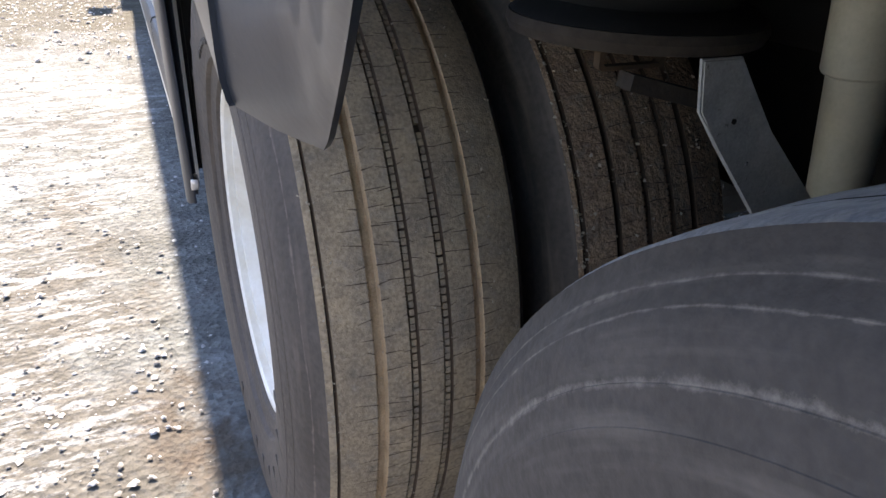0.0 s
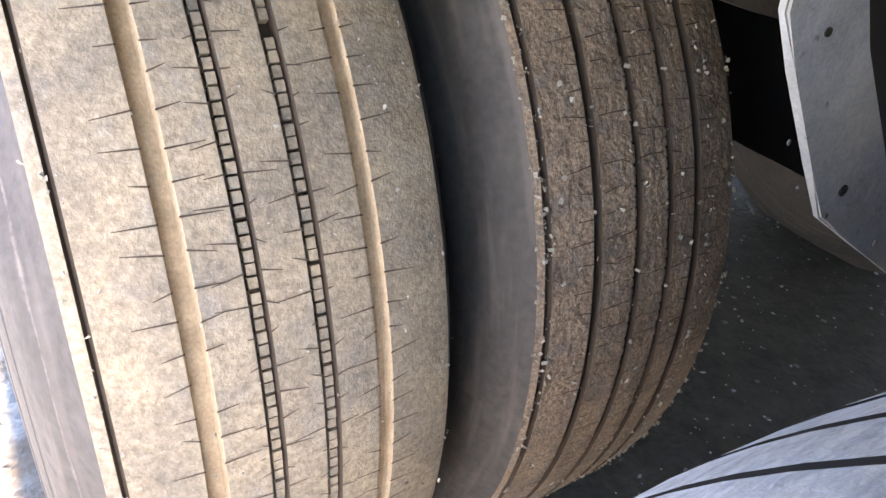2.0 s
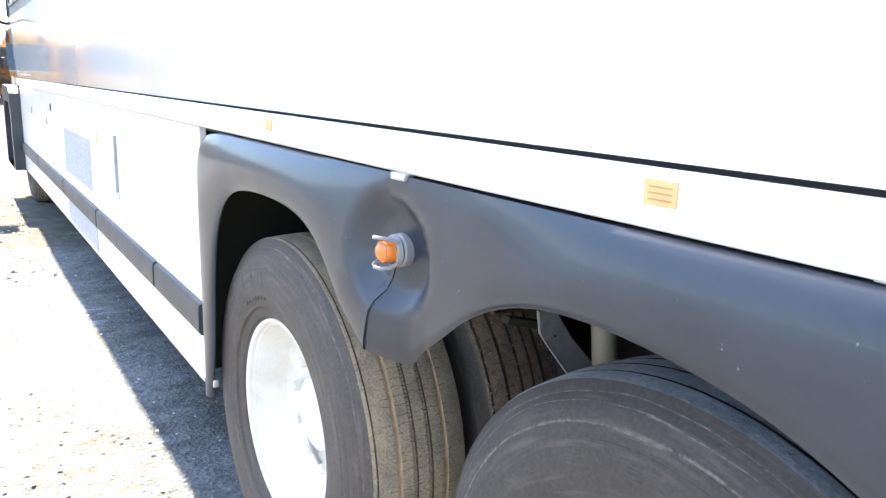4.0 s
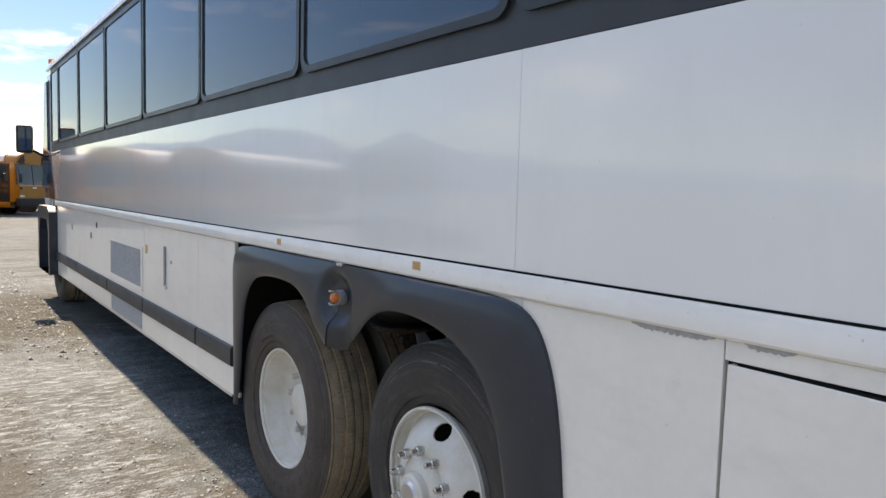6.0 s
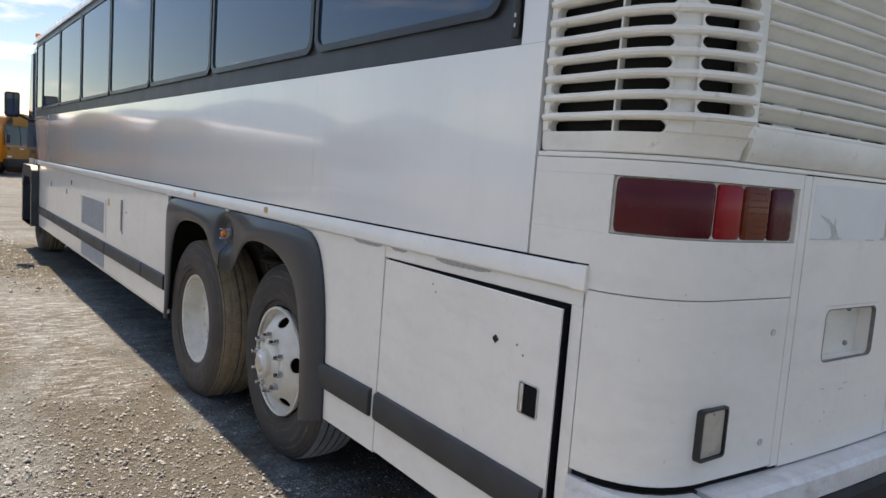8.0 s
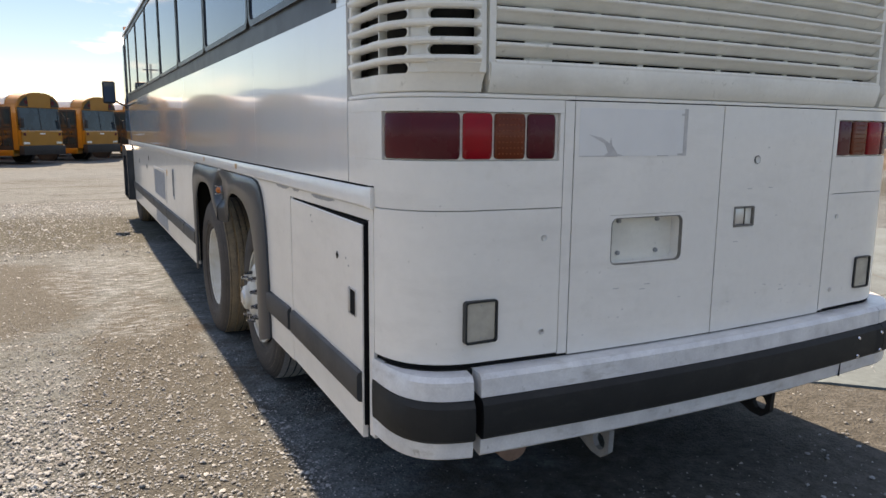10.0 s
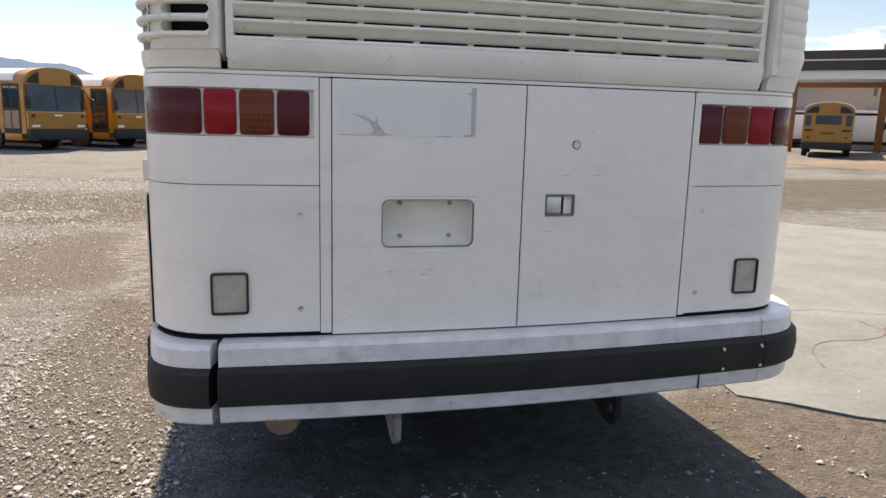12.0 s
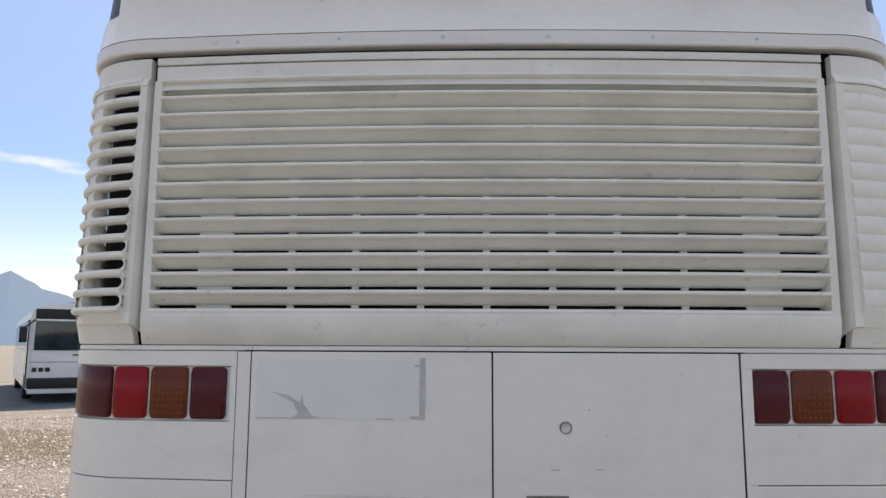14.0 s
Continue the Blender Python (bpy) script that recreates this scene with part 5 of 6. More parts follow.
# dark sheet and strip stand in for the shade between bumper and body
part("bumper_gap", skin_panel(uy(0.24), mir(uy(0.33)), 0.50, 0.76, 0.0, 0.03, 0.001), DARK, coach)
part("bumper_seal", skin_panel(uy(0.29), mir(uy(0.29)), 0.762, 0.777, -0.008, 0.03, 0.001), GAP, coach)
for x in (2.15, 2.335):
    for z in (0.575, 0.655):
        p = skin(ux(x), 0.116)
        part("bumper_bolt", lathe([(p.y - 0.005, 0.006), (p.y + 0.004, 0.010)], 8, "y", (x, 0, z)), CHROME, mid_b)

# under the rear: exhaust, hooks, hangers
part("exhaust_pipe", tube([(0.446, 0.9, 0.46), (0.446, 0.08, 0.438)], 0.062, 24), material("heat_tanned_steel", (0.34, 0.20, 0.15), 0.6, vary=0.4, scale=18, bump=0.15), coach, "rusty exhaust pipe")
EYE = [(0.10 + 0.036 * math.cos(t), 0.362 + 0.036 * math.sin(t)) for t in (math.radians(-100 - 45 * k) for k in range(8))]
for x in (0.866, 1.775):
    hk = part("tow_hook", ring_prism([(0.085, 0.300), (0.045, 0.335), (0.040, 0.42), (0.09, 0.49), (0.46, 0.50), (0.46, 0.44), (0.26, 0.35), (0.14, 0.302)], EYE, "x", x - 0.012, x + 0.012), STEEL if x < 1 else BLACK_RUBBER, coach, "grey steel tow eye" if x < 1 else "black steel tow eye")
    part("hook_flange", box(x - 0.05, x + 0.05, 0.30, 0.46, 0.46, 0.475, 0.004), STEEL, hk)
part("valance_seam", box(2.060, 2.063, -0.064, -0.03, 0.489, 0.549), GAP, mid_b)
part("cross_member", box(1.0, 1.55, 0.28, 0.34, 0.40, 0.46, 0.008), RUST, coach)

# ---- distance: other vehicles in the yard ----
YELLOW = material("school_bus_yellow", (0.36, 0.150, 0.014), 0.35, vary=0.15, scale=1.5, coat=0.4)
BUS_BLACK = material("bus_black_trim", (0.012, 0.012, 0.014), 0.6, vary=0.2, scale=3)
# bluish base adds to the sky mirrored in the bus windscreens
BUS_GLASS = material("bus_glass", (0.020, 0.042, 0.056), 0.06, spec=0.7, color2=(0.006, 0.010, 0.014), scale=1.1)
BUS_ROOF = material("white_bus_roof", (0.78, 0.79, 0.78), 0.4, vary=0.08, scale=2)
BUS_WHITE = material("white_bus_paint", (0.76, 0.77, 0.78), 0.3, vary=0.08, scale=1.2, coat=0.4)
BUS_BLUE = material("blue_stripe", (0.05, 0.12, 0.33), 0.35, vary=0.1, scale=2)
TYRE_FAR = material("far_tyre", (0.03, 0.03, 0.03), 0.8, vary=0.2, scale=6)
HEAD = material("headlamp_glass", (0.75, 0.76, 0.74), 0.1, vary=0.1, scale=10, coat=0.5)


def body_section(w, z0, z1, z2, top):
    """Half section of a bus body: upright walls to z1, rounded to the roof."""
    pts = [(-w / 2, z0), (-w / 2, z1)]
    for i in range(1, 12):
        t = math.pi * i / 12
        pts.append((-w / 2 * math.cos(t), z1 + (top - z1) * math.sin(t) ** 0.75))
    return pts + [(w / 2, z1), (w / 2, z0)]


def far_wheel(parent, x, y, r=0.5, w=0.28):
    wh = part("wheel", lathe([(x - w / 2, r * 0.6), (x - w / 2, r * 0.93), (x - w / 2 + 0.04, r), (x + w / 2 - 0.04, r), (x + w / 2, r * 0.93), (x + w / 2, r * 0.6)], 28, "x", (0, y, r)), TYRE_FAR, parent)
    part("rim", lathe([(x - w / 2 + 0.03, 0.05), (x - w / 2 + 0.03, r * 0.62), (x + w / 2 - 0.03, r * 0.62), (x + w / 2 - 0.03, 0.05)], 20, "x", (0, y, r)), BUS_BLACK, wh)


def school_bus(name="school_bus"):
    """A flat-nosed school bus at the origin, nose to -y, right side to -x."""
    L, WD = 11.8, 2.44
    b = new(name)
    sec = body_section(WD, 0.62, 2.45, 2.7, 2.98)
    part("body", prism(sec, "y", 0.14, L, bevel=0.03), YELLOW, b)
    part("roof", prism([p for p in body_section(WD + 0.03, 2.52, 2.56, 2.7, 3.03)], "y", 0.7, L - 0.3), BUS_ROOF, b, "white roof")
    # nose: yellow panel below, deep windscreen, domed yellow crown with dark lamp corners
    part("front_panel", prism([(0.0, 0.80), (0.0, 1.40), (0.06, 1.46), (0.3, 1.46), (0.3, 0.80)], "x", -1.2, 1.2, bevel=0.03), YELLOW, b)
    ws = part("windscreen", prism([(0.04, 1.44), (0.14, 2.42), (0.3, 2.42), (0.3, 1.44)], "x", -1.17, 1.17), BUS_GLASS, b, "large dark windscreen")
    part("screen_pillar", prism([(0.028, 1.44), (0.128, 2.42), (0.16, 2.42), (0.06, 1.44)], "x", -0.012, 0.012), BUS_BLACK, ws)
    crown = part("crown", prism([(x * 0.99, z) for x, z in body_section(WD, 2.40, 2.46, 2.7, 3.05)], "y", 0.06, 0.9, bevel=0.03), YELLOW, b)
    for s in (-1, 1):
        part("lamp_corner", prism([(s * 0.66, 2.44), (s * 0.68, 2.86), (s * 0.82, 2.80), (s * 1.02, 2.66), (s * 1.17, 2.46)], "y", 0.04, 0.2), BUS_BLACK, crown)
        part("warning_lamp", lathe([(0.035, 0.02), (0.03, 0.09), (0.06, 0.095)], 16, "y", (s * 0.76, 0, 2.62)), DRED, crown)
        part("headlamp", box(s * 0.95 - 0.16, s * 0.95 + 0.16, -0.02, 0.05, 0.86, 0.95, 0.01), HEAD, b)
        part("turn_lamp", box(s * 1.02 - 0.07, s * 1.02 + 0.07, -0.015, 0.05, 1.22, 1.34, 0.01), DRED, b)
        part("mirror", box(s * 1.36 - 0.09, s * 1.36 + 0.09, -0.25, -0.17, 1.55, 1.95, 0.02), BUS_BLACK, b)
        part("mirror_arm", tube([(s * 1.36, -0.2, 1.75), (s * 1.2, 0.05, 2.3)], 0.02, 6), BUS_BLACK, b)
    part("badge", box(-0.16, 0.16, -0.008, 0.02, 1.27, 1.33), BUS_WHITE, b)
    part("front_bumper", box(-1.22, 1.22, -0.10, 0.15, 0.40, 0.80, 0.03), BUS_BLACK, b)
    part("rear_bumper", box(-1.22, 1.22, L - 0.1, L + 0.12, 0.45, 0.85, 0.03), BUS_BLACK, b)
    # side rails and windows
    for s in (-1, 1):
        for z, h in ((1.58, 0.05), (1.24, 0.06), (0.93, 0.06)):
            part("side_rail", box(s * WD / 2 - 0.015, s * WD / 2 + 0.015, 1.6, L - 0.1, z, z + h), BUS_BLACK, b)
        for k in range(12):
            y0 = 1.75 + 0.80 * k
            wn_ = part("window", box(s * WD / 2 - 0.012, s * WD / 2 + 0.012, y0, y0 + 0.74, 1.70, 2.38), BUS_BLACK, b)
            part("pane", box(s * WD / 2 - 0.016, s * WD / 2 + 0.016, y0 + 0.05, y0 + 0.69, 1.75, 2.02), BUS_GLASS, wn_)
            part("pane", box(s * WD / 2 - 0.016, s * WD / 2 + 0.016, y0 + 0.05, y0 + 0.69, 2.06, 2.33), BUS_GLASS, wn_)
        part("skirt", box(s * (WD / 2 - 0.02) - 0.02, s * (WD / 2 - 0.02) + 0.02, 2.7, L - 3.4, 0.45, 0.66), YELLOW, b)
        for y in (2.15, 9.0):
            part("wheel_arch", lathe([(s * 1.10, 0.62), (s * 1.228, 0.62)], 24, "x", (0, y, 0.52)), BUS_BLACK, b)
            far_wheel(b, s * 1.10, y)
        part("route_bar", box(s * WD / 2 - 0.014, s * WD / 2 + 0.014, 3.4, 5.2, 1.40, 1.50), BUS_BLACK, b)
        part("hatch", box(s * WD / 2 - 0.014, s * WD / 2 + 0.014, 3.6, 4.9, 1.02, 1.16), BUS_BLACK, b)
    door = part("door", box(-1.24, -1.19, 0.42, 1.35, 0.62, 2.42), BUS_BLACK, b, "dark folding door")
    for z0, z1 in ((0.80, 1.45), (1.55, 2.32)):
        for y0, y1 in ((0.48, 0.86), (0.92, 1.29)):
            part("door_pane", box(-1.246, -1.23, y0, y1, z0, z1), BUS_GLASS, door)
    part("door_step", box(-1.25, -0.9, 0.42, 1.35, 0.36, 0.62, 0.02), YELLOW, b)
    # tail
    part("rear_window", box(-0.62, 0.62, L - 0.02, L + 0.012, 1.80, 2.28), BUS_GLASS, b)
    for s in (-1, 1):
        part("rear_side_window", box(s * 0.98 - 0.14, s * 0.98 + 0.14, L - 0.02, L + 0.012, 1.72, 2.28), BUS_GLASS, b)
        part("tail_lamp", box(s * 0.92 - 0.2, s * 0.92 + 0.2, L - 0.02, L + 0.02, 1.42, 1.54), DRED, b)
        part("brake_lamp", box(s * 0.92 - 0.07, s * 0.92 + 0.07, L - 0.02, L + 0.02, 1.06, 1.14), DRED, b)
        part("lamp_corner", prism([(s * 0.50, 2.42), (s * 0.52, 2.78), (s * 0.82, 2.72), (s * 1.02, 2.60), (s * 1.15, 2.40)], "y", L - 0.1, L + 0.014), BUS_BLACK, b)
    part("letter_bar", box(-0.35, 0.35, L - 0.01, L + 0.014, 1.30, 1.36), BUS_BLACK, b)
    return b


def at_yaw(x, y, turn):
    return Matrix.Translation((x, y, 0)) @ Matrix.Rotation(radians(turn), 4, "Z")


bus = tagged(school_bus(), "yellow flat-nosed school bus with white roof, parked in a row", "school bus", group="row of school buses")
bus.matrix_basis = at_yaw(-6.8, 27.65, 51)
for x, y in ((-4.4, 30.6), (-1.95, 33.9), (0.5, 37.1), (2.95, 40.3), (5.4, 43.5)):
    copy_thing(bus, at_yaw(x, y, 51))
rear_bus = copy_thing(bus, at_yaw(38.59, 38.94, 137))
tagged(rear_bus, "yellow school bus seen from its tail, parked by the canopy", "school bus", group="lone school bus")


def parked_coach(name, stripe=None):
    """A white coach, nose to -y."""
    L, WD = 12.0, 2.55
    b = new(name)
    part("body", prism(body_section(WD, 0.38, 2.45, 2.6, 2.85), "y", 0.0, L, bevel=0.08), BUS_WHITE, b)
    part("windscreen", prism([(-0.02, 1.48), (0.0, 2.32), (0.3, 2.32), (0.3, 1.48)], "x", -1.18, 1.18, bevel=0.03), BUS_GLASS, b, "dark windscreen")
    part("destination_box", box(-1.16, 1.16, -0.02, 0.3, 2.37, 2.66, 0.02), BUS_BLACK, b)
    part("bumper", box(-1.27, 1.27, -0.12, 0.2, 0.42, 0.71, 0.04), BUS_BLACK, b)
    part("front_skirt", box(-1.24, 1.24, -0.06, 0.2, 0.27, 0.415, 0.03), BUS_WHITE, b)
    part("nose_seam", box(-1.22, 1.22, -0.006, 0.02, 1.145, 1.16), BUS_BLACK, b)
    part("screen_pillar", prism([(-0.028, 1.48), (-0.008, 2.32), (0.03, 2.32), (0.01, 1.48)], "x", -0.03, 0.03), BUS_BLACK, b)
    for x in (-0.2, 0.0, 0.2):
        part("roof_marker", box(x - 0.06, x + 0.06, 0.04, 0.14, 2.80, 2.87, 0.01), BUS_BLACK, b)
    for s in (-1, 1):
        for k in range(3):
            part("headlamp", box(s * 0.92 - 0.24 + 0.17 * k, s * 0.92 - 0.12 + 0.17 * k, -0.02, 0.03, 0.88, 1.0, 0.01), BUS_BLACK, b)
        part("mirror", box(s * 1.45 - 0.10, s * 1.45 + 0.10, -0.25, -0.15, 1.7, 2.15, 0.03), BUS_BLACK, b)
        part("mirror_arm", tube([(s * 1.45, -0.2, 2.1), (s * 1.15, 0.02, 2.35)], 0.025, 6), BUS_BLACK, b)
        for k in range(7):
            y0 = 1.7 + 1.42 * k
            part("window", box(s * WD / 2 - 0.01, s * WD / 2 + 0.012, y0, y0 + 1.36, 1.5, 2.35), BUS_GLASS, b)
        for y in (2.6, 9.0):
            far_wheel(b, s * 1.12, y)
        if stripe:
            part("stripe", box(s * WD / 2 - 0.01, s * WD / 2 + 0.014, 0.3, L - 0.2, 1.12, 1.40), stripe, b)
    part("door", box(-1.30, -1.25, 0.30, 1.25, 0.42, 2.35), BUS_BLACK, b, "dark entrance door")
    part("door_pane", box(-1.306, -1.29, 0.38, 1.17, 0.8, 2.28), BUS_GLASS, b)
    part("letter_bar", box(-0.14, 0.02, -0.012, 0.02, 1.33, 1.37), BUS_BLACK, b)
    if stripe:
        part("stripe", box(-1.2, 1.2, -0.012, 0.02, 1.25, 1.5), stripe, b)
    return b


tagged(parked_coach("parked_coach"), "white coach with dark windscreen, parked facing the yard", "coach").matrix_basis = at_yaw(-10.15, 18.98, 34) @ Matrix.Diagonal((1.0, 1.0, 1.02, 1.0))
tagged(parked_coach("transit_bus", BUS_BLUE), "white transit bus with a blue stripe, parked far off", "bus").matrix_basis = at_yaw(36.0, 46.5, -58)
tagged(parked_coach("parked_coach"), "white coach standing beyond the dirt banks", "coach").matrix_basis = at_yaw(66.76, 41.08, -38.8) @ Matrix.Diagonal((1.0, 1.0, 1.12, 1.0))

# ---- yard buildings on the far right ----
CANOPY = material("dark_brown_fascia", (0.035, 0.030, 0.030), 0.6, vary=0.25, scale=1.5, bump=0.05)
ORANGE_STEEL = material("orange_steel", (0.40, 0.13, 0.04), 0.6, vary=0.2, scale=4)
HUT = material("pale_blue_wall", (0.50, 0.57, 0.68), 0.8, vary=0.1, scale=1.2, bump=0.1)
STUCCO = material("brown_stucco", (0.40, 0.35, 0.31), 0.9, vary=0.1, scale=1.0, bump=0.1)
PALE = material("pale_wall", (0.62, 0.62, 0.62), 0.8, vary=0.1, scale=0.8)


def local(x, y, turn):
    ob = new("placeholder")
    ob.matrix_basis = at_yaw(x, y, turn)
    return ob


cano = tagged(local(37.01, 34.5, -44.8), "dark flat-roofed canopy on black posts", "canopy")
cano.name = "canopy"
part("fascia", box(-5.7, 4.8, -0.2, 7, 5.88, 6.42, 0.04), CANOPY, cano)
part("fascia", box(-5.7, 4.8, -0.1, 7, 5.25, 5.80, 0.04), CANOPY, cano)
part("fascia_line", box(-5.7, 4.8, -0.15, 0.2, 5.795, 5.885), PALE, cano)
part("roof_unit", box(0.6, 1.6, 2.0, 3.0, 6.42, 6.95, 0.05), STEEL, cano, "grey roof unit")
for x in (-5.5, 2.4, 3.6, 4.6):
    for y in (0.2, 6.2):
        part("post", box(x - 0.10, x + 0.10, y, y + 0.24, 0, 5.25, 0.02), BUS_BLACK, cano)
part("corrugated_strip", box(-5.6, 2.4, 0.6, 0.7, 4.68, 5.25), ALU, cano, "silver corrugated strip")
part("screen_wall", box(2.5, 3.1, 0.6, 0.7, 0.0, 3.0), BUS_WHITE, cano, "white screen panel")
part("screen_wall", box(3.8, 4.5, 0.6, 0.7, 0.0, 3.0), BUS_WHITE, cano, "white screen panel")
part("shade_cloth", box(3.7, 4.8, 0.7, 0.8, 3.0, 5.2), CANOPY, cano, "dark shade cloth")
part("rail", box(-5.4, 2.4, 6.3, 6.4, 2.55, 2.72), BUS_BLACK, cano)
lampm = tagged(local(22.95, 25.8, -40), "floodlight mast with two lamp heads", "floodlight")
lampm.name = "floodlight"
lampm.matrix_basis = lampm.matrix_basis @ Matrix.Diagonal((0.75, 0.75, 0.78, 1.0))
part("mast", tube([(0, 0, 0), (0, 0, 6.6)], 0.10, 8), BUS_BLACK, lampm)
for s in (-0.16, 0.20):
    part("lamp_head", box(s - 0.15, s + 0.15, -0.2, 0.1, 6.45 + s, 7.05 + s, 0.04), STEEL, lampm)
    part("lamp_arm", tube([(0, 0, 6.3), (s, 0, 6.6 + s)], 0.04, 6), STEEL, lampm)
hut = tagged(local(26.75, 18.6, -53), "low pale-blue block hut with a brown upper storey", "building")
hut.name = "hut"
hut.matrix_basis = hut.matrix_basis @ Matrix.Diagonal((0.68, 0.68, 0.747, 1.0))
part("wall", box(-1.8, 1.75, 0, 5, 0, 3.0), HUT, hut)
part("parapet", box(-1.9, 1.95, -0.35, 5.1, 3.0, 3.18, 0.02), PALE, hut, "pale roof edge")
part("upper_wall", box(-1.75, -0.25, 0.6, 5, 3.18, 4.42), STUCCO, hut)
part("upper_patch", box(-1.70, -0.95, 0.57, 0.62, 3.18, 3.95), HUT, hut)
part("roof_edge", box(-1.85, -0.05, 0.4, 5.1, 4.42, 4.54, 0.02), STUCCO, hut)
part("downpipe", tube([(-0.05, 0.5, 4.5), (-0.22, 0.5, 3.9)], 0.05, 6), PALE, hut)
part("vent_pipe", tube([(-0.75, 1.0, 4.5), (-0.75, 1.0, 5.5)], 0.05, 6), STEEL, hut)
for x in (-0.70, 0.22, 1.18):
    hw_ = part("window", box(x - 0.40, x + 0.40, -0.06, 0.02, 1.95, 2.65, 0.01), STEEL, hut)
    part("pane", box(x - 0.34, x + 0.34, -0.075, -0.05, 2.0, 2.6), BUS_GLASS, hw_)
part("door", box(-0.95, 1.0, -0.05, 0.02, 0, 1.85), PALE, hut, "pale roller door")
gan = tagged(local(37.25, 37.05, -42.5), "orange steel gantry with a dark brace", "gantry")
gan.name = "gantry"
part("beam", box(-2.75, 2.75, -0.15, 0.15, 4.25, 4.55, 0.02), ORANGE_STEEL, gan)
for x in (-2.6, 2.6):
    part("post", box(x - 0.22, x + 0.22, -0.18, 0.18, 0, 4.25, 0.02), ORANGE_STEEL, gan)
part("beam_cap", box(-2.75, 2.6, -0.3, 0.3, 4.56, 4.86, 0.02), BUS_ROOF, gan)
part("arm", box(2.75, 4.2, -0.1, 0.1, 4.3, 4.5), BUS_BLACK, gan)
part("brace", tube([(2.75, 0, 1.6), (4.15, 0, 4.35)], 0.12, 6), BUS_BLACK, gan)
part("hook", box(2.0, 2.2, -0.1, 0.1, 3.7, 4.25), STEEL, gan)
shed = tagged(local(44.0, 50.0, -50), "long pale shed with a white roof edge", "building")
shed.name = "shed"
part("wall", box(-24, 22, 0, 10, 0, 5.0), STUCCO, shed)
part("roof_edge", box(-24.4, 22.4, -0.5, 10, 5.0, 5.5, 0.03), BUS_ROOF, shed)
part("roof", prism([(-0.4, 5.5), (5.0, 6.5), (10.4, 5.5)], "x", -24.3, 22.3), STEEL, shed)
for k in range(8):
    part("bay", box(-22 + 5.6 * k, -18.5 + 5.6 * k, -0.06, 0.02, 0.0, 3.4), STEEL if k % 3 else BUS_BLACK, shed)
for x, y, ln, turn in ((44.85, 41.98, 6.5, -44), (44.52, 37.97, 5.6, -118), (43.32, 47.71, 6.5, -40)):
    vb = tagged(local(x, y, turn), "white box van parked before the shed", "van", group="parked vans")
    vb.name = "van"
    part("box_body", box(-ln / 2, ln / 2 - 1.8, 0, 2.2, 0.7, 3.0, 0.05), BUS_WHITE, vb)
    part("cab", prism([(ln / 2 - 1.75, 0.5), (ln / 2 - 1.75, 2.3), (ln / 2 - 0.9, 2.3), (ln / 2 - 0.35, 1.5), (ln / 2 + 0.3, 1.35), (ln / 2 + 0.35, 0.5)], "y", 0.1, 2.1, bevel=0.05), BUS_WHITE, vb)
    part("cab_window", prism([(ln / 2 - 1.5, 1.5), (ln / 2 - 1.5, 2.15), (ln / 2 - 0.95, 2.15), (ln / 2 - 0.5, 1.5)], "y", 0.085, 2.115), BUS_GLASS, vb)
    part("chassis", box(-ln / 2 + 0.1, ln / 2, 0.1, 2.1, 0.45, 0.7), BUS_BLACK, vb)
    for wx in (-ln / 2 + 1.3, ln / 2 - 0.7):
        for wy in (0.15, 2.05):
            part("wheel", lathe([(wy - 0.12, 0.05), (wy - 0.12, 0.42), (wy + 0.12, 0.42), (wy + 0.12, 0.05)], 20, "y", (wx, 0, 0.42)), TYRE_FAR, vb)
# wire masts far behind the buses
for x, y, h in ((-8.5, 95.0, 9.5), (30.0, 120.0, 8.0), (75.0, 100.0, 8.0)):
    pm = tagged(new("utility_mast"), "thin grey utility mast against the sky", "mast")
    pm.matrix_basis = Matrix.Translation((x, y, 0))
    part("pole", tube([(0, 0, 0), (0, 0, h)], 0.12, 6), STEEL, pm)
    part("crossbar", box(-0.9, 0.9, -0.06, 0.06, h - 0.8, h - 0.65), STEEL, pm)

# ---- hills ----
# distance haze is put in as bluish colour plus a blue glow
HILL = material("haze_glow_hills", (0.016, 0.027, 0.042), 1.0, color2=(0.011, 0.018, 0.028), scale=0.004, spec=0.0)
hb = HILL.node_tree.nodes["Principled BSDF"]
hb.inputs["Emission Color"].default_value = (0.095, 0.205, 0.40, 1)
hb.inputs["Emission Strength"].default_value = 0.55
RIDGE = [(-180, 3.0), (-150, 3.2), (-120, 1.8), (-95, 1.6), (-75, 1.4), (-60, 2.0), (-45, 2.6), (-37, 3.6), (-33, 5.1), (-31, 4.0), (-28.5, 3.2), (-26.5, 4.2), (-24.8, 4.75), (-22, 4.6), (-20, 4.4), (-18, 3.8), (-15, 3.15), (-13, 3.1), (-11, 2.6), (-8, 1.3), (-5, 0.7), (10, 0.5), (40, 0.8), (60, 0.5), (100, 1.2), (140, 2.4), (180, 3.0)]
hm = bmesh.new()
cols = []
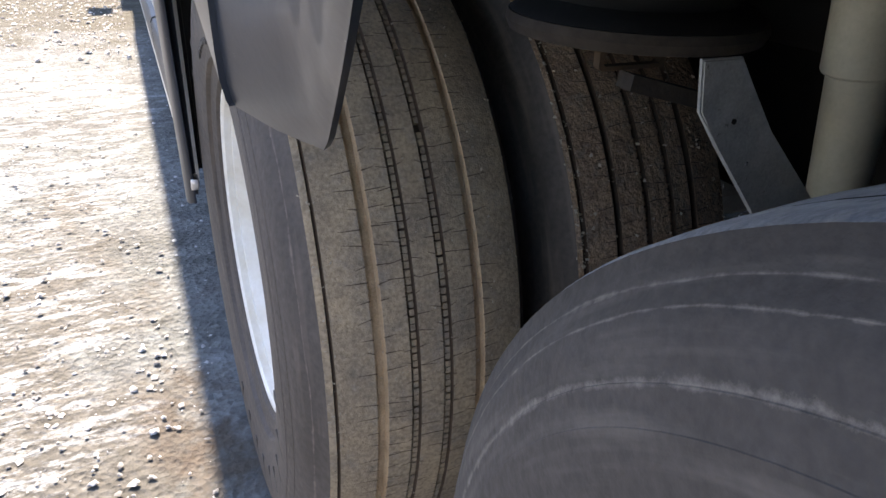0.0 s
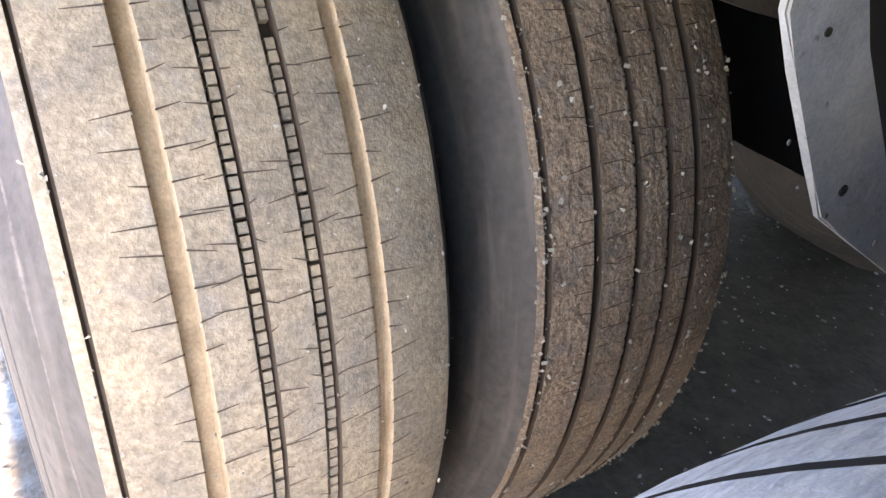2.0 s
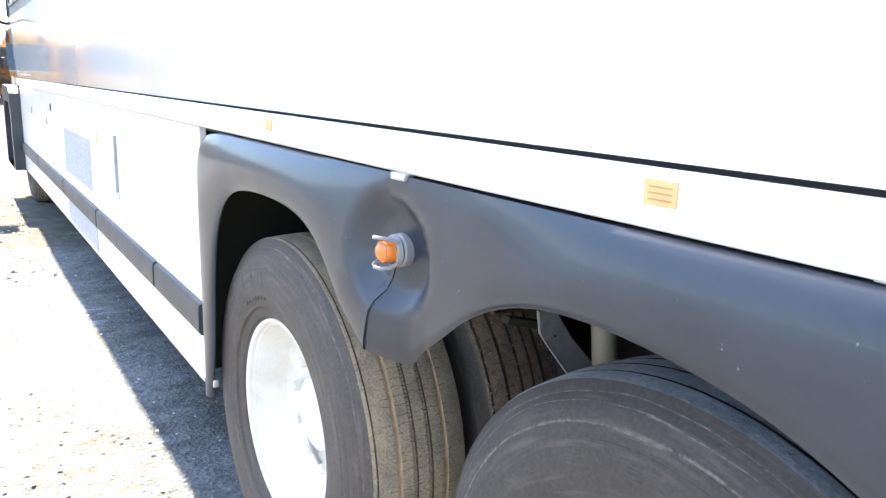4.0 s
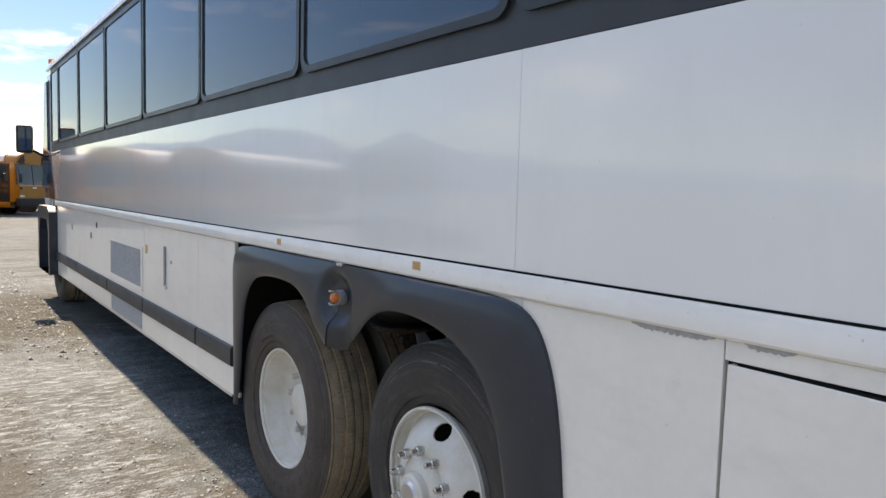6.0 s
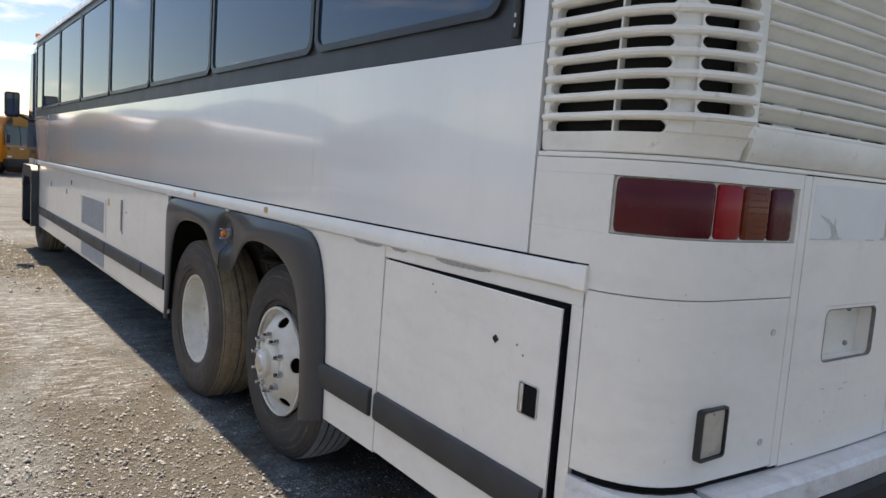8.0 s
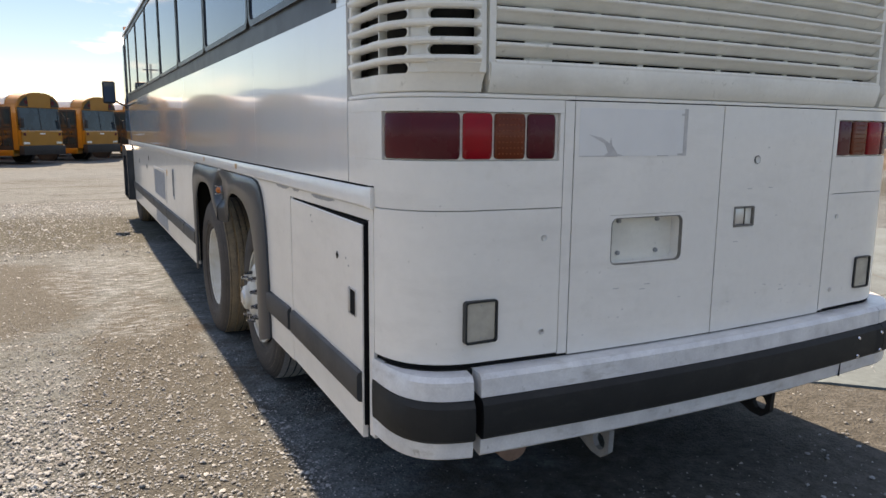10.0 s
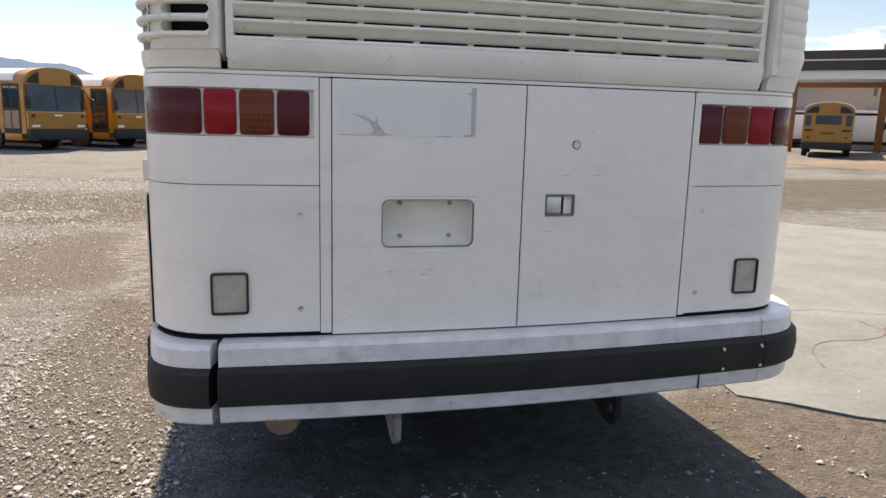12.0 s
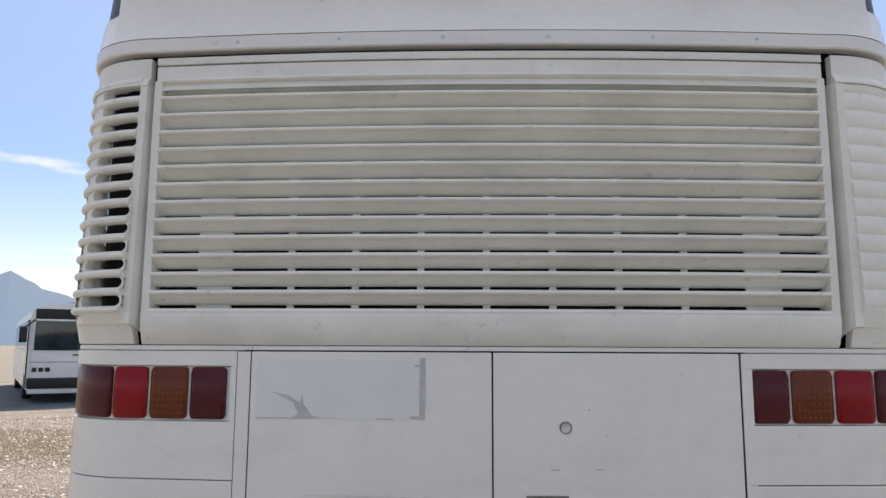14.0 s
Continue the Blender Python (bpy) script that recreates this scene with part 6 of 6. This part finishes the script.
for i in range(721):
    a = -180 + i * 0.5
    for (a0, e0), (a1, e1) in zip(RIDGE, RIDGE[1:]):
        if a0 <= a <= a1:
            e = e0 + (e1 - e0) * (a - a0) / (a1 - a0)
            break
    e = max(0.15, e + 0.28 * noise.noise(Vector((a * 0.45, 3.1, 0.0))) + 0.14 * noise.noise(Vector((a * 1.7, 8.0, 0.0))))
    col = []
    for r, f in ((2300, -0.002), (2450, 0.30), (2600, 0.55), (2800, 0.80), (3000, 1.0)):
        k = f * (1 + 0.22 * noise.noise(Vector((a * 0.5, r * 0.004, 4.0)))) if 0 < f < 1 else f
        s, c = math.sin(radians(a)), math.cos(radians(a))
        col.append(hm.verts.new((r * s, r * c, 3000 * math.tan(radians(e)) * k)))
    cols.append(col)
for c0, c1 in zip(cols, cols[1:]):
    for k in range(4):
        hm.faces.new((c0[k], c0[k + 1], c1[k + 1], c1[k]))
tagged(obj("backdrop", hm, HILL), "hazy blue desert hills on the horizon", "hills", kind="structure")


# ---- ground ----
def ground_material():
    m = bpy.data.materials.new("yard_gravel")
    m.use_nodes = True
    n, l = m.node_tree.nodes, m.node_tree.links
    b = n["Principled BSDF"]
    b.inputs["Roughness"].default_value = 0.95
    b.inputs["Specular IOR Level"].default_value = 0.2
    geo = n.new("ShaderNodeNewGeometry")

    def tex(scale, detail=5, rough=0.6, stretch=None):
        t = n.new("ShaderNodeTexNoise")
        t.inputs["Scale"].default_value = scale
        t.inputs["Detail"].default_value = detail
        t.inputs["Roughness"].default_value = rough
        src = geo.outputs["Position"]
        if stretch:
            mp = n.new("ShaderNodeMapping")
            mp.inputs["Scale"].default_value = stretch
            mp.inputs["Rotation"].default_value = (0, 0, radians(-28))
            l.new(src, mp.inputs["Vector"])
            src = mp.outputs["Vector"]
        l.new(src, t.inputs["Vector"])
        return t.outputs["Fac"]

    def ranged(v, a, c, lo=0.0, hi=1.0):
        r = n.new("ShaderNodeMapRange")
        r.inputs["From Min"].default_value, r.inputs["From Max"].default_value = a, c
        r.inputs["To Min"].default_value, r.inputs["To Max"].default_value = lo, hi
        l.new(v, r.inputs["Value"])
        return r.outputs["Result"]

    def mixed(f, a, c, kind="MIX"):
        x = n.new("ShaderNodeMix")
        x.data_type, x.blend_type = "RGBA", kind
        for s, v in (("Factor", f), ("A", a), ("B", c)):
            if isinstance(v, (tuple, float)):
                x.inputs[s].default_value = (*v, 1) if isinstance(v, tuple) else v
            else:
                l.new(v, x.inputs[s])
        return x.outputs["Result"]

    def patch(cx, cy, rx, ry):
        """A soft-edged patch round a place, ragged by noise."""
        mp = n.new("ShaderNodeMapping")
        mp.inputs["Location"].default_value = (-cx / rx, -cy / ry, 0)
        mp.inputs["Scale"].default_value = (1 / rx, 1 / ry, 0)
        l.new(geo.outputs["Position"], mp.inputs["Vector"])
        ln = n.new("ShaderNodeVectorMath")
        ln.operation = "LENGTH"
        l.new(mp.outputs["Vector"], ln.inputs[0])
        ad = n.new("ShaderNodeMath")
        ad.operation = "ADD"
        l.new(ln.outputs["Value"], ad.inputs[0])
        l.new(ranged(tex(2.2, 8, 0.75), 0.0, 1.0, -0.9, 0.9), ad.inputs[1])
        return ranged(ad.outputs[0], 1.05, 0.80)

    fine = tex(90, 6, 0.7)
    stones = n.new("ShaderNodeTexVoronoi")
    stones.inputs["Scale"].default_value = 55
    l.new(geo.outputs["Position"], stones.inputs["Vector"])
    bits = n.new("ShaderNodeTexVoronoi")
    bits.inputs["Scale"].default_value = 21
    l.new(geo.outputs["Position"], bits.inputs["Vector"])
    dirt = mixed(ranged(fine, 0.3, 0.7), (0.058, 0.058, 0.059), (0.098, 0.099, 0.101))
    grav = mixed(ranged(stones.outputs["Color"], 0.1, 0.9), (0.098, 0.100, 0.102), (0.205, 0.208, 0.212))
    grav = mixed(ranged(bits.outputs["Color"], 0.15, 0.95, 0.0, 0.45), grav, (0.225, 0.236, 0.250))
    base = mixed(ranged(tex(0.55, 6, 0.65), 0.55, 0.72), grav, dirt)
    base = mixed(ranged(tex(0.35, 6, 0.6, (0.25, 1.6, 1.0)), 0.54, 0.66, 0.0, 0.6), base, (0.078, 0.075, 0.071))
    base = mixed(patch(-5.5, 10.2, 9.0, 2.4), base, mixed(ranged(tex(5, 8, 0.75), 0.35, 0.65), (0.056, 0.054, 0.047), (0.111, 0.108, 0.096)))
    base = mixed(patch(14.0, 12.5, 12.0, 4.0), base, mixed(ranged(tex(4, 8, 0.75), 0.35, 0.65), (0.063, 0.058, 0.050), (0.118, 0.111, 0.099)))
    chalk = mixed(ranged(fine, 0.3, 0.75), (0.24, 0.26, 0.27), (0.40, 0.43, 0.44))
    base = mixed(patch(-14.0, 26.0, 30.0, 3.5), base, (0.165, 0.174, 0.186))
    base = mixed(ranged(tex(0.08, 5, 0.6), 0.52, 0.64, 0.0, 0.6), base, (0.100, 0.102, 0.105))
    # clods and raked streaks, coarse enough to be seen from far off
    rough = mixed(ranged(tex(7, 9, 0.8), 0.38, 0.62), (0.70, 0.735, 0.72), (1.12, 1.18, 1.15))
    base = mixed(1.0, base, rough, "MULTIPLY")
    raked = mixed(ranged(tex(1.6, 8, 0.75, (0.5, 2.2, 1.0)), 0.42, 0.60), (0.72, 0.73, 0.70), (1.0, 1.0, 1.0))
    base = mixed(1.0, base, raked, "MULTIPLY")
    # brown dirt behind the coach, kept dark to deepen the shade there
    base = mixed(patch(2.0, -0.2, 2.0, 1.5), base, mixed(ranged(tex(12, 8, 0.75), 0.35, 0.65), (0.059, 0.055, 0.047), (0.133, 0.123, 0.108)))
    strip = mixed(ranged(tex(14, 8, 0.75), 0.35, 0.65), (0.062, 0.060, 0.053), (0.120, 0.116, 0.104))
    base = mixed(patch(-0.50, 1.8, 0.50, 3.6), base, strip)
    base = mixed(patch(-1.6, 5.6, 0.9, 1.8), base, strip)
    # brown dirt under the coach; its dark tint also corrects the bluish shade
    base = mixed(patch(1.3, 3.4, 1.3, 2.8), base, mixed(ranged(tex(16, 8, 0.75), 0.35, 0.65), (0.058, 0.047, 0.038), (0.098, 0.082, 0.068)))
    chalk = mixed(ranged(tex(9, 8, 0.8, (0.6, 1.8, 1.0)), 0.49, 0.61), base, chalk)
    for args in ((-0.6, 6.3, 0.62, 1.5), (-2.6, 9.2, 0.8, 0.4), (-0.55, 4.3, 0.35, 0.7)):
        base = mixed(patch(*args), base, chalk)
    base = mixed(1.0, base, (0.81, 0.925, 1.04), "MULTIPLY")
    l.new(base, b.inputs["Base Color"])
    bp = n.new("ShaderNodeBump")
    bp.inputs["Strength"].default_value = 0.7
    bp.inputs["Distance"].default_value = 0.015
    hs = n.new("ShaderNodeMath")
    hs.operation = "ADD"
    l.new(stones.outputs["Distance"], hs.inputs[0])
    l.new(fine, hs.inputs[1])
    l.new(hs.outputs[0], bp.inputs["Height"])
    l.new(bp.outputs["Normal"], b.inputs["Normal"])
    return m


GROUND = ground_material()
near = np.concatenate([np.arange(-10, 12.01, 0.16)])
xs = np.concatenate([[-3200, -1500, -700, -300, -150, -80, -45, -28, -18, -13], near, [14, 18, 26, 40, 70, 150, 300, 700, 1500, 3200]])
ys = np.concatenate([[-3200, -1500, -700, -300, -120, -50, -25, -14, -9], np.arange(-6, 16.01, 0.16), [18, 21, 25, 30, 40, 60, 100, 200, 400, 900, 1800, 3200]])
gv = []
for y in ys:
    for x in xs:
        z = 0.0
        if -10 < x < 12 and -6 < y < 16:
            z = 0.010 * noise.noise(Vector((x * 0.9, y * 0.9, 0.0))) + 0.006 * noise.noise(Vector((x * 3.1, y * 3.1, 5.0)))
            if -0.1 < x < 2.7 and 1.6 < y < 4.6:
                z = min(z, 0.0) * 0.3
        gv.append((float(x), float(y), float(z) - 0.004))
nx = len(xs)
gf = [(j * nx + i, j * nx + i + 1, (j + 1) * nx + i + 1, (j + 1) * nx + i) for j in range(len(ys) - 1) for i in range(nx - 1)]
gm = bpy.data.meshes.new("ground")
gm.from_pydata(gv, [], gf)
gm.shade_smooth()
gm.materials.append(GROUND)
ground = tagged(new("ground", gm), "pale gravel and packed dirt yard with chalky patches", "ground", kind="structure")

# concrete apron to the right of the coach
CONCRETE = material("worn_concrete", (0.110, 0.157, 0.180), 0.9, color2=(0.079, 0.108, 0.123), scale=1.4, bump=0.3, bump_scale=30, fine=0.12)
apron_pts = []
rnd_a = random.Random(3)
edge = [(3.05, 0.9), (3.9, 0.2), (6.0, -1.2), (11.0, -3.5), (19.0, -5.5), (16.5, 1.2), (12.0, 4.6), (9.8, 6.2), (8.4, 7.6), (6.2, 8.5), (4.2, 8.8), (3.0, 6.0)]
for (xa, ya), (xb, yb) in zip(edge, edge[1:] + edge[:1]):
    k = max(2, int(math.dist((xa, ya), (xb, yb)) / 0.25))
    for i in range(k):
        t = i / k
        apron_pts.append((xa + (xb - xa) * t + rnd_a.uniform(-0.06, 0.06), ya + (yb - ya) * t + rnd_a.uniform(-0.06, 0.06)))
tagged(obj("pavement", prism(apron_pts, "z", -0.03, 0.008), CONCRETE), "worn cracked concrete apron", "pavement", kind="structure")
CRACK = material("crack_dirt", (0.13, 0.12, 0.105), 0.95, vary=0.3, scale=20)
for x, y, a, ln in ((3.9, 1.2, 75, 2.4), (4.6, 2.4, 20, 3.0), (5.4, 0.4, 110, 2.0)):
    cb = bmesh.new()
    px, py, ang = x, y, radians(a)
    prev = None
    for i in range(int(ln / 0.1)):
        ang += rnd_a.uniform(-0.5, 0.5)
        q = (px + 0.1 * math.cos(ang), py + 0.1 * math.sin(ang))
        w = rnd_a.uniform(0.002, 0.006)
        nrm = (-math.sin(ang) * w, math.cos(ang) * w)
        pair = (cb.verts.new((px + nrm[0], py + nrm[1], 0.0115)), cb.verts.new((px - nrm[0], py - nrm[1], 0.0115)))
        if prev:
            cb.faces.new((prev[0], prev[1], pair[1], pair[0]))
        prev = pair
        px, py = q
    tagged(obj("crack", cb, CRACK, smooth=False), "dark dirt-filled crack in the concrete", "crack", kind="structure")

# dirt banks beyond the apron
BANK = material("tan_dirt", (0.115, 0.098, 0.080), 0.95, color2=(0.086, 0.073, 0.060), scale=0.8, bump=0.5, bump_scale=8, fine=0.2)
for x, y, lx, ly, h in ((33, 19, 12, 2.0, 0.45), (48, 24, 18, 3, 0.9)):
    bb = bmesh.new()
    gridv = []
    for j in range(13):
        row = []
        for i in range(41):
            u, v = i / 20 - 1, j / 6 - 1
            hh = h * max(0.0, (1 - u * u)) ** 0.8 * max(0.0, 1 - v * v) * (0.8 + 0.5 * noise.noise(Vector((u * 5 + x, v * 3, 0))))
            row.append(bb.verts.new((x + lx * u * 0.85 + ly * v * 0.5, y + ly * v - lx * u * 0.5, hh - 0.03)))
        gridv.append(row)
    for r0, r1 in zip(gridv, gridv[1:]):
        for i in range(40):
            bb.faces.new((r0[i], r0[i + 1], r1[i + 1], r1[i]))
    tagged(obj("dirt_bank", bb, BANK), "low bank of tan dirt beyond the yard", "dirt bank", kind="structure")

# loose stones, thickest where the camera passes
STONE = bpy.data.materials.new("loose_stone")
STONE.use_nodes = True
sn, sl = STONE.node_tree.nodes, STONE.node_tree.links
sb = sn["Principled BSDF"]
sb.inputs["Roughness"].default_value = 0.9
sgeo = sn.new("ShaderNodeNewGeometry")
sramp = sn.new("ShaderNodeValToRGB")
sramp.color_ramp.elements[0].color = (0.134, 0.150, 0.163, 1)
sramp.color_ramp.elements[1].color = (0.445, 0.505, 0.55, 1)
se = sramp.color_ramp.elements.new(0.45)
se.color = (0.25, 0.285, 0.312, 1)
snoise = sn.new("ShaderNodeTexNoise")
snoise.inputs["Scale"].default_value = 160
smix = sn.new("ShaderNodeMix")
smix.data_type, smix.blend_type = "RGBA", "MULTIPLY"
smix.inputs["Factor"].default_value = 0.35
sl.new(sgeo.outputs["Random Per Island"], sramp.inputs["Fac"])
sl.new(sgeo.outputs["Position"], snoise.inputs["Vector"])
sl.new(sramp.outputs["Color"], smix.inputs["A"])
sl.new(snoise.outputs["Fac"], smix.inputs["B"])
sl.new(smix.outputs["Result"], sb.inputs["Base Color"])
rg = np.random.default_rng(11)
shape = np.array([(1, 0, 0), (-1, 0, 0), (0, 1, 0), (0, -1, 0), (0, 0, 0.75), (0, 0, -0.5), (0.62, 0.62, 0.35), (-0.62, 0.5, 0.4)])
faces = np.array([(0, 6, 4), (6, 2, 4), (2, 7, 4), (7, 1, 4), (1, 3, 4), (3, 0, 4), (0, 2, 6), (2, 1, 7)])
N = 230000
FAR = 34000
px = np.concatenate([rg.normal(-1.3, 1.15, N // 2), rg.uniform(-5.5, 4.5, N // 2)])
py = np.concatenate([rg.normal(0.6, 1.6, N // 2), rg.uniform(-2.6, 9, N // 2)])
keep = ~((px > 0.0) & (px < 2.6) & (py > 0.3) & (rg.random(N) < 0.6)) & ~((px > 3.0) & (py < 6) & (rg.random(N) < 0.9))
keep &= ~((np.abs(px - 0.2) < 0.25) & (((py > 2.2) & (py < 2.8)) | ((py > 3.5) & (py < 4.05))))
# pale stones thinned here so the shaded ground stays dark
keep &= ~((((px - 2.0) / 2.1) ** 2 + ((py + 0.2) / 1.6) ** 2 < 1.0) & (rg.random(N) < 0.82))
thin = np.clip((py - 0.9) / 2.6, 0, 1) * np.clip((px + 3.2) / 1.5, 0, 1) * (px < 0.1)
thin = np.maximum(thin, 0.8 * np.clip(1.5 - ((px + 0.5) / 0.5) ** 2 - ((py - 1.8) / 3.4) ** 2, 0, 1))
chalky = rg.random(N) < thin
keep &= ~(chalky & (rg.random(N) < 0.72))
px, py = px[keep], py[keep]
size = np.clip(rg.lognormal(-5.20, 0.48, len(px)), 0.0025, 0.018)
size = np.where(chalky[keep], np.minimum(size * 0.7, 0.009), size)
size = np.where((px > 0.05) & (px < 2.6) & (py > 0.3), np.minimum(size * 0.55, 0.006), size)
# a coarser scatter over the open yard
fx, fy = rg.uniform(-9.0, -0.1, FAR), rg.uniform(2.6, 15.0, FAR)
bare = (((fx + 0.75) / 1.0) ** 2 + ((fy - 6.0) / 2.0) ** 2 < 1.0) & (rg.random(FAR) < 0.8)
fx, fy = fx[~bare], fy[~bare]
fsize = np.clip(rg.lognormal(-4.75, 0.5, len(fx)), 0.004, 0.030)
fsize = np.where((fx > -1.9) & (fy < 7.5), np.minimum(fsize * 0.8, 0.012), fsize)
px, py, size = np.concatenate([px, fx]), np.concatenate([py, fy]), np.concatenate([size, fsize])
rotz = rg.uniform(0, 2 * np.pi, len(px))
sc = rg.uniform(0.6, 1.25, (len(px), 1, 3)) * size[:, None, None]
v = shape[None] * (1 + rg.uniform(-0.22, 0.22, (len(px), 8, 3))) * sc
c, s = np.cos(rotz)[:, None], np.sin(rotz)[:, None]
vx = v[..., 0] * c - v[..., 1] * s + px[:, None]
vy = v[..., 0] * s + v[..., 1] * c + py[:, None]
vz = v[..., 2] + 0.15 * size[:, None]
verts = np.stack([vx, vy, vz], -1).reshape(-1, 3)
tri = (faces[None] + 8 * np.arange(len(px))[:, None, None]).reshape(-1, 3)
sm = bpy.data.meshes.new("gravel")
sm.vertices.add(len(verts))
sm.vertices.foreach_set("co", verts.astype(np.float32).ravel())
sm.loops.add(tri.size)
sm.loops.foreach_set("vertex_index", tri.astype(np.int32).ravel())
sm.polygons.add(len(tri))
sm.polygons.foreach_set("loop_start", np.arange(0, tri.size, 3, dtype=np.int32))
sm.update(calc_edges=True)
sm.materials.append(STONE)
tagged(new("gravel", sm), "loose pale grey gravel stones on the ground", "gravel", kind="stuff")
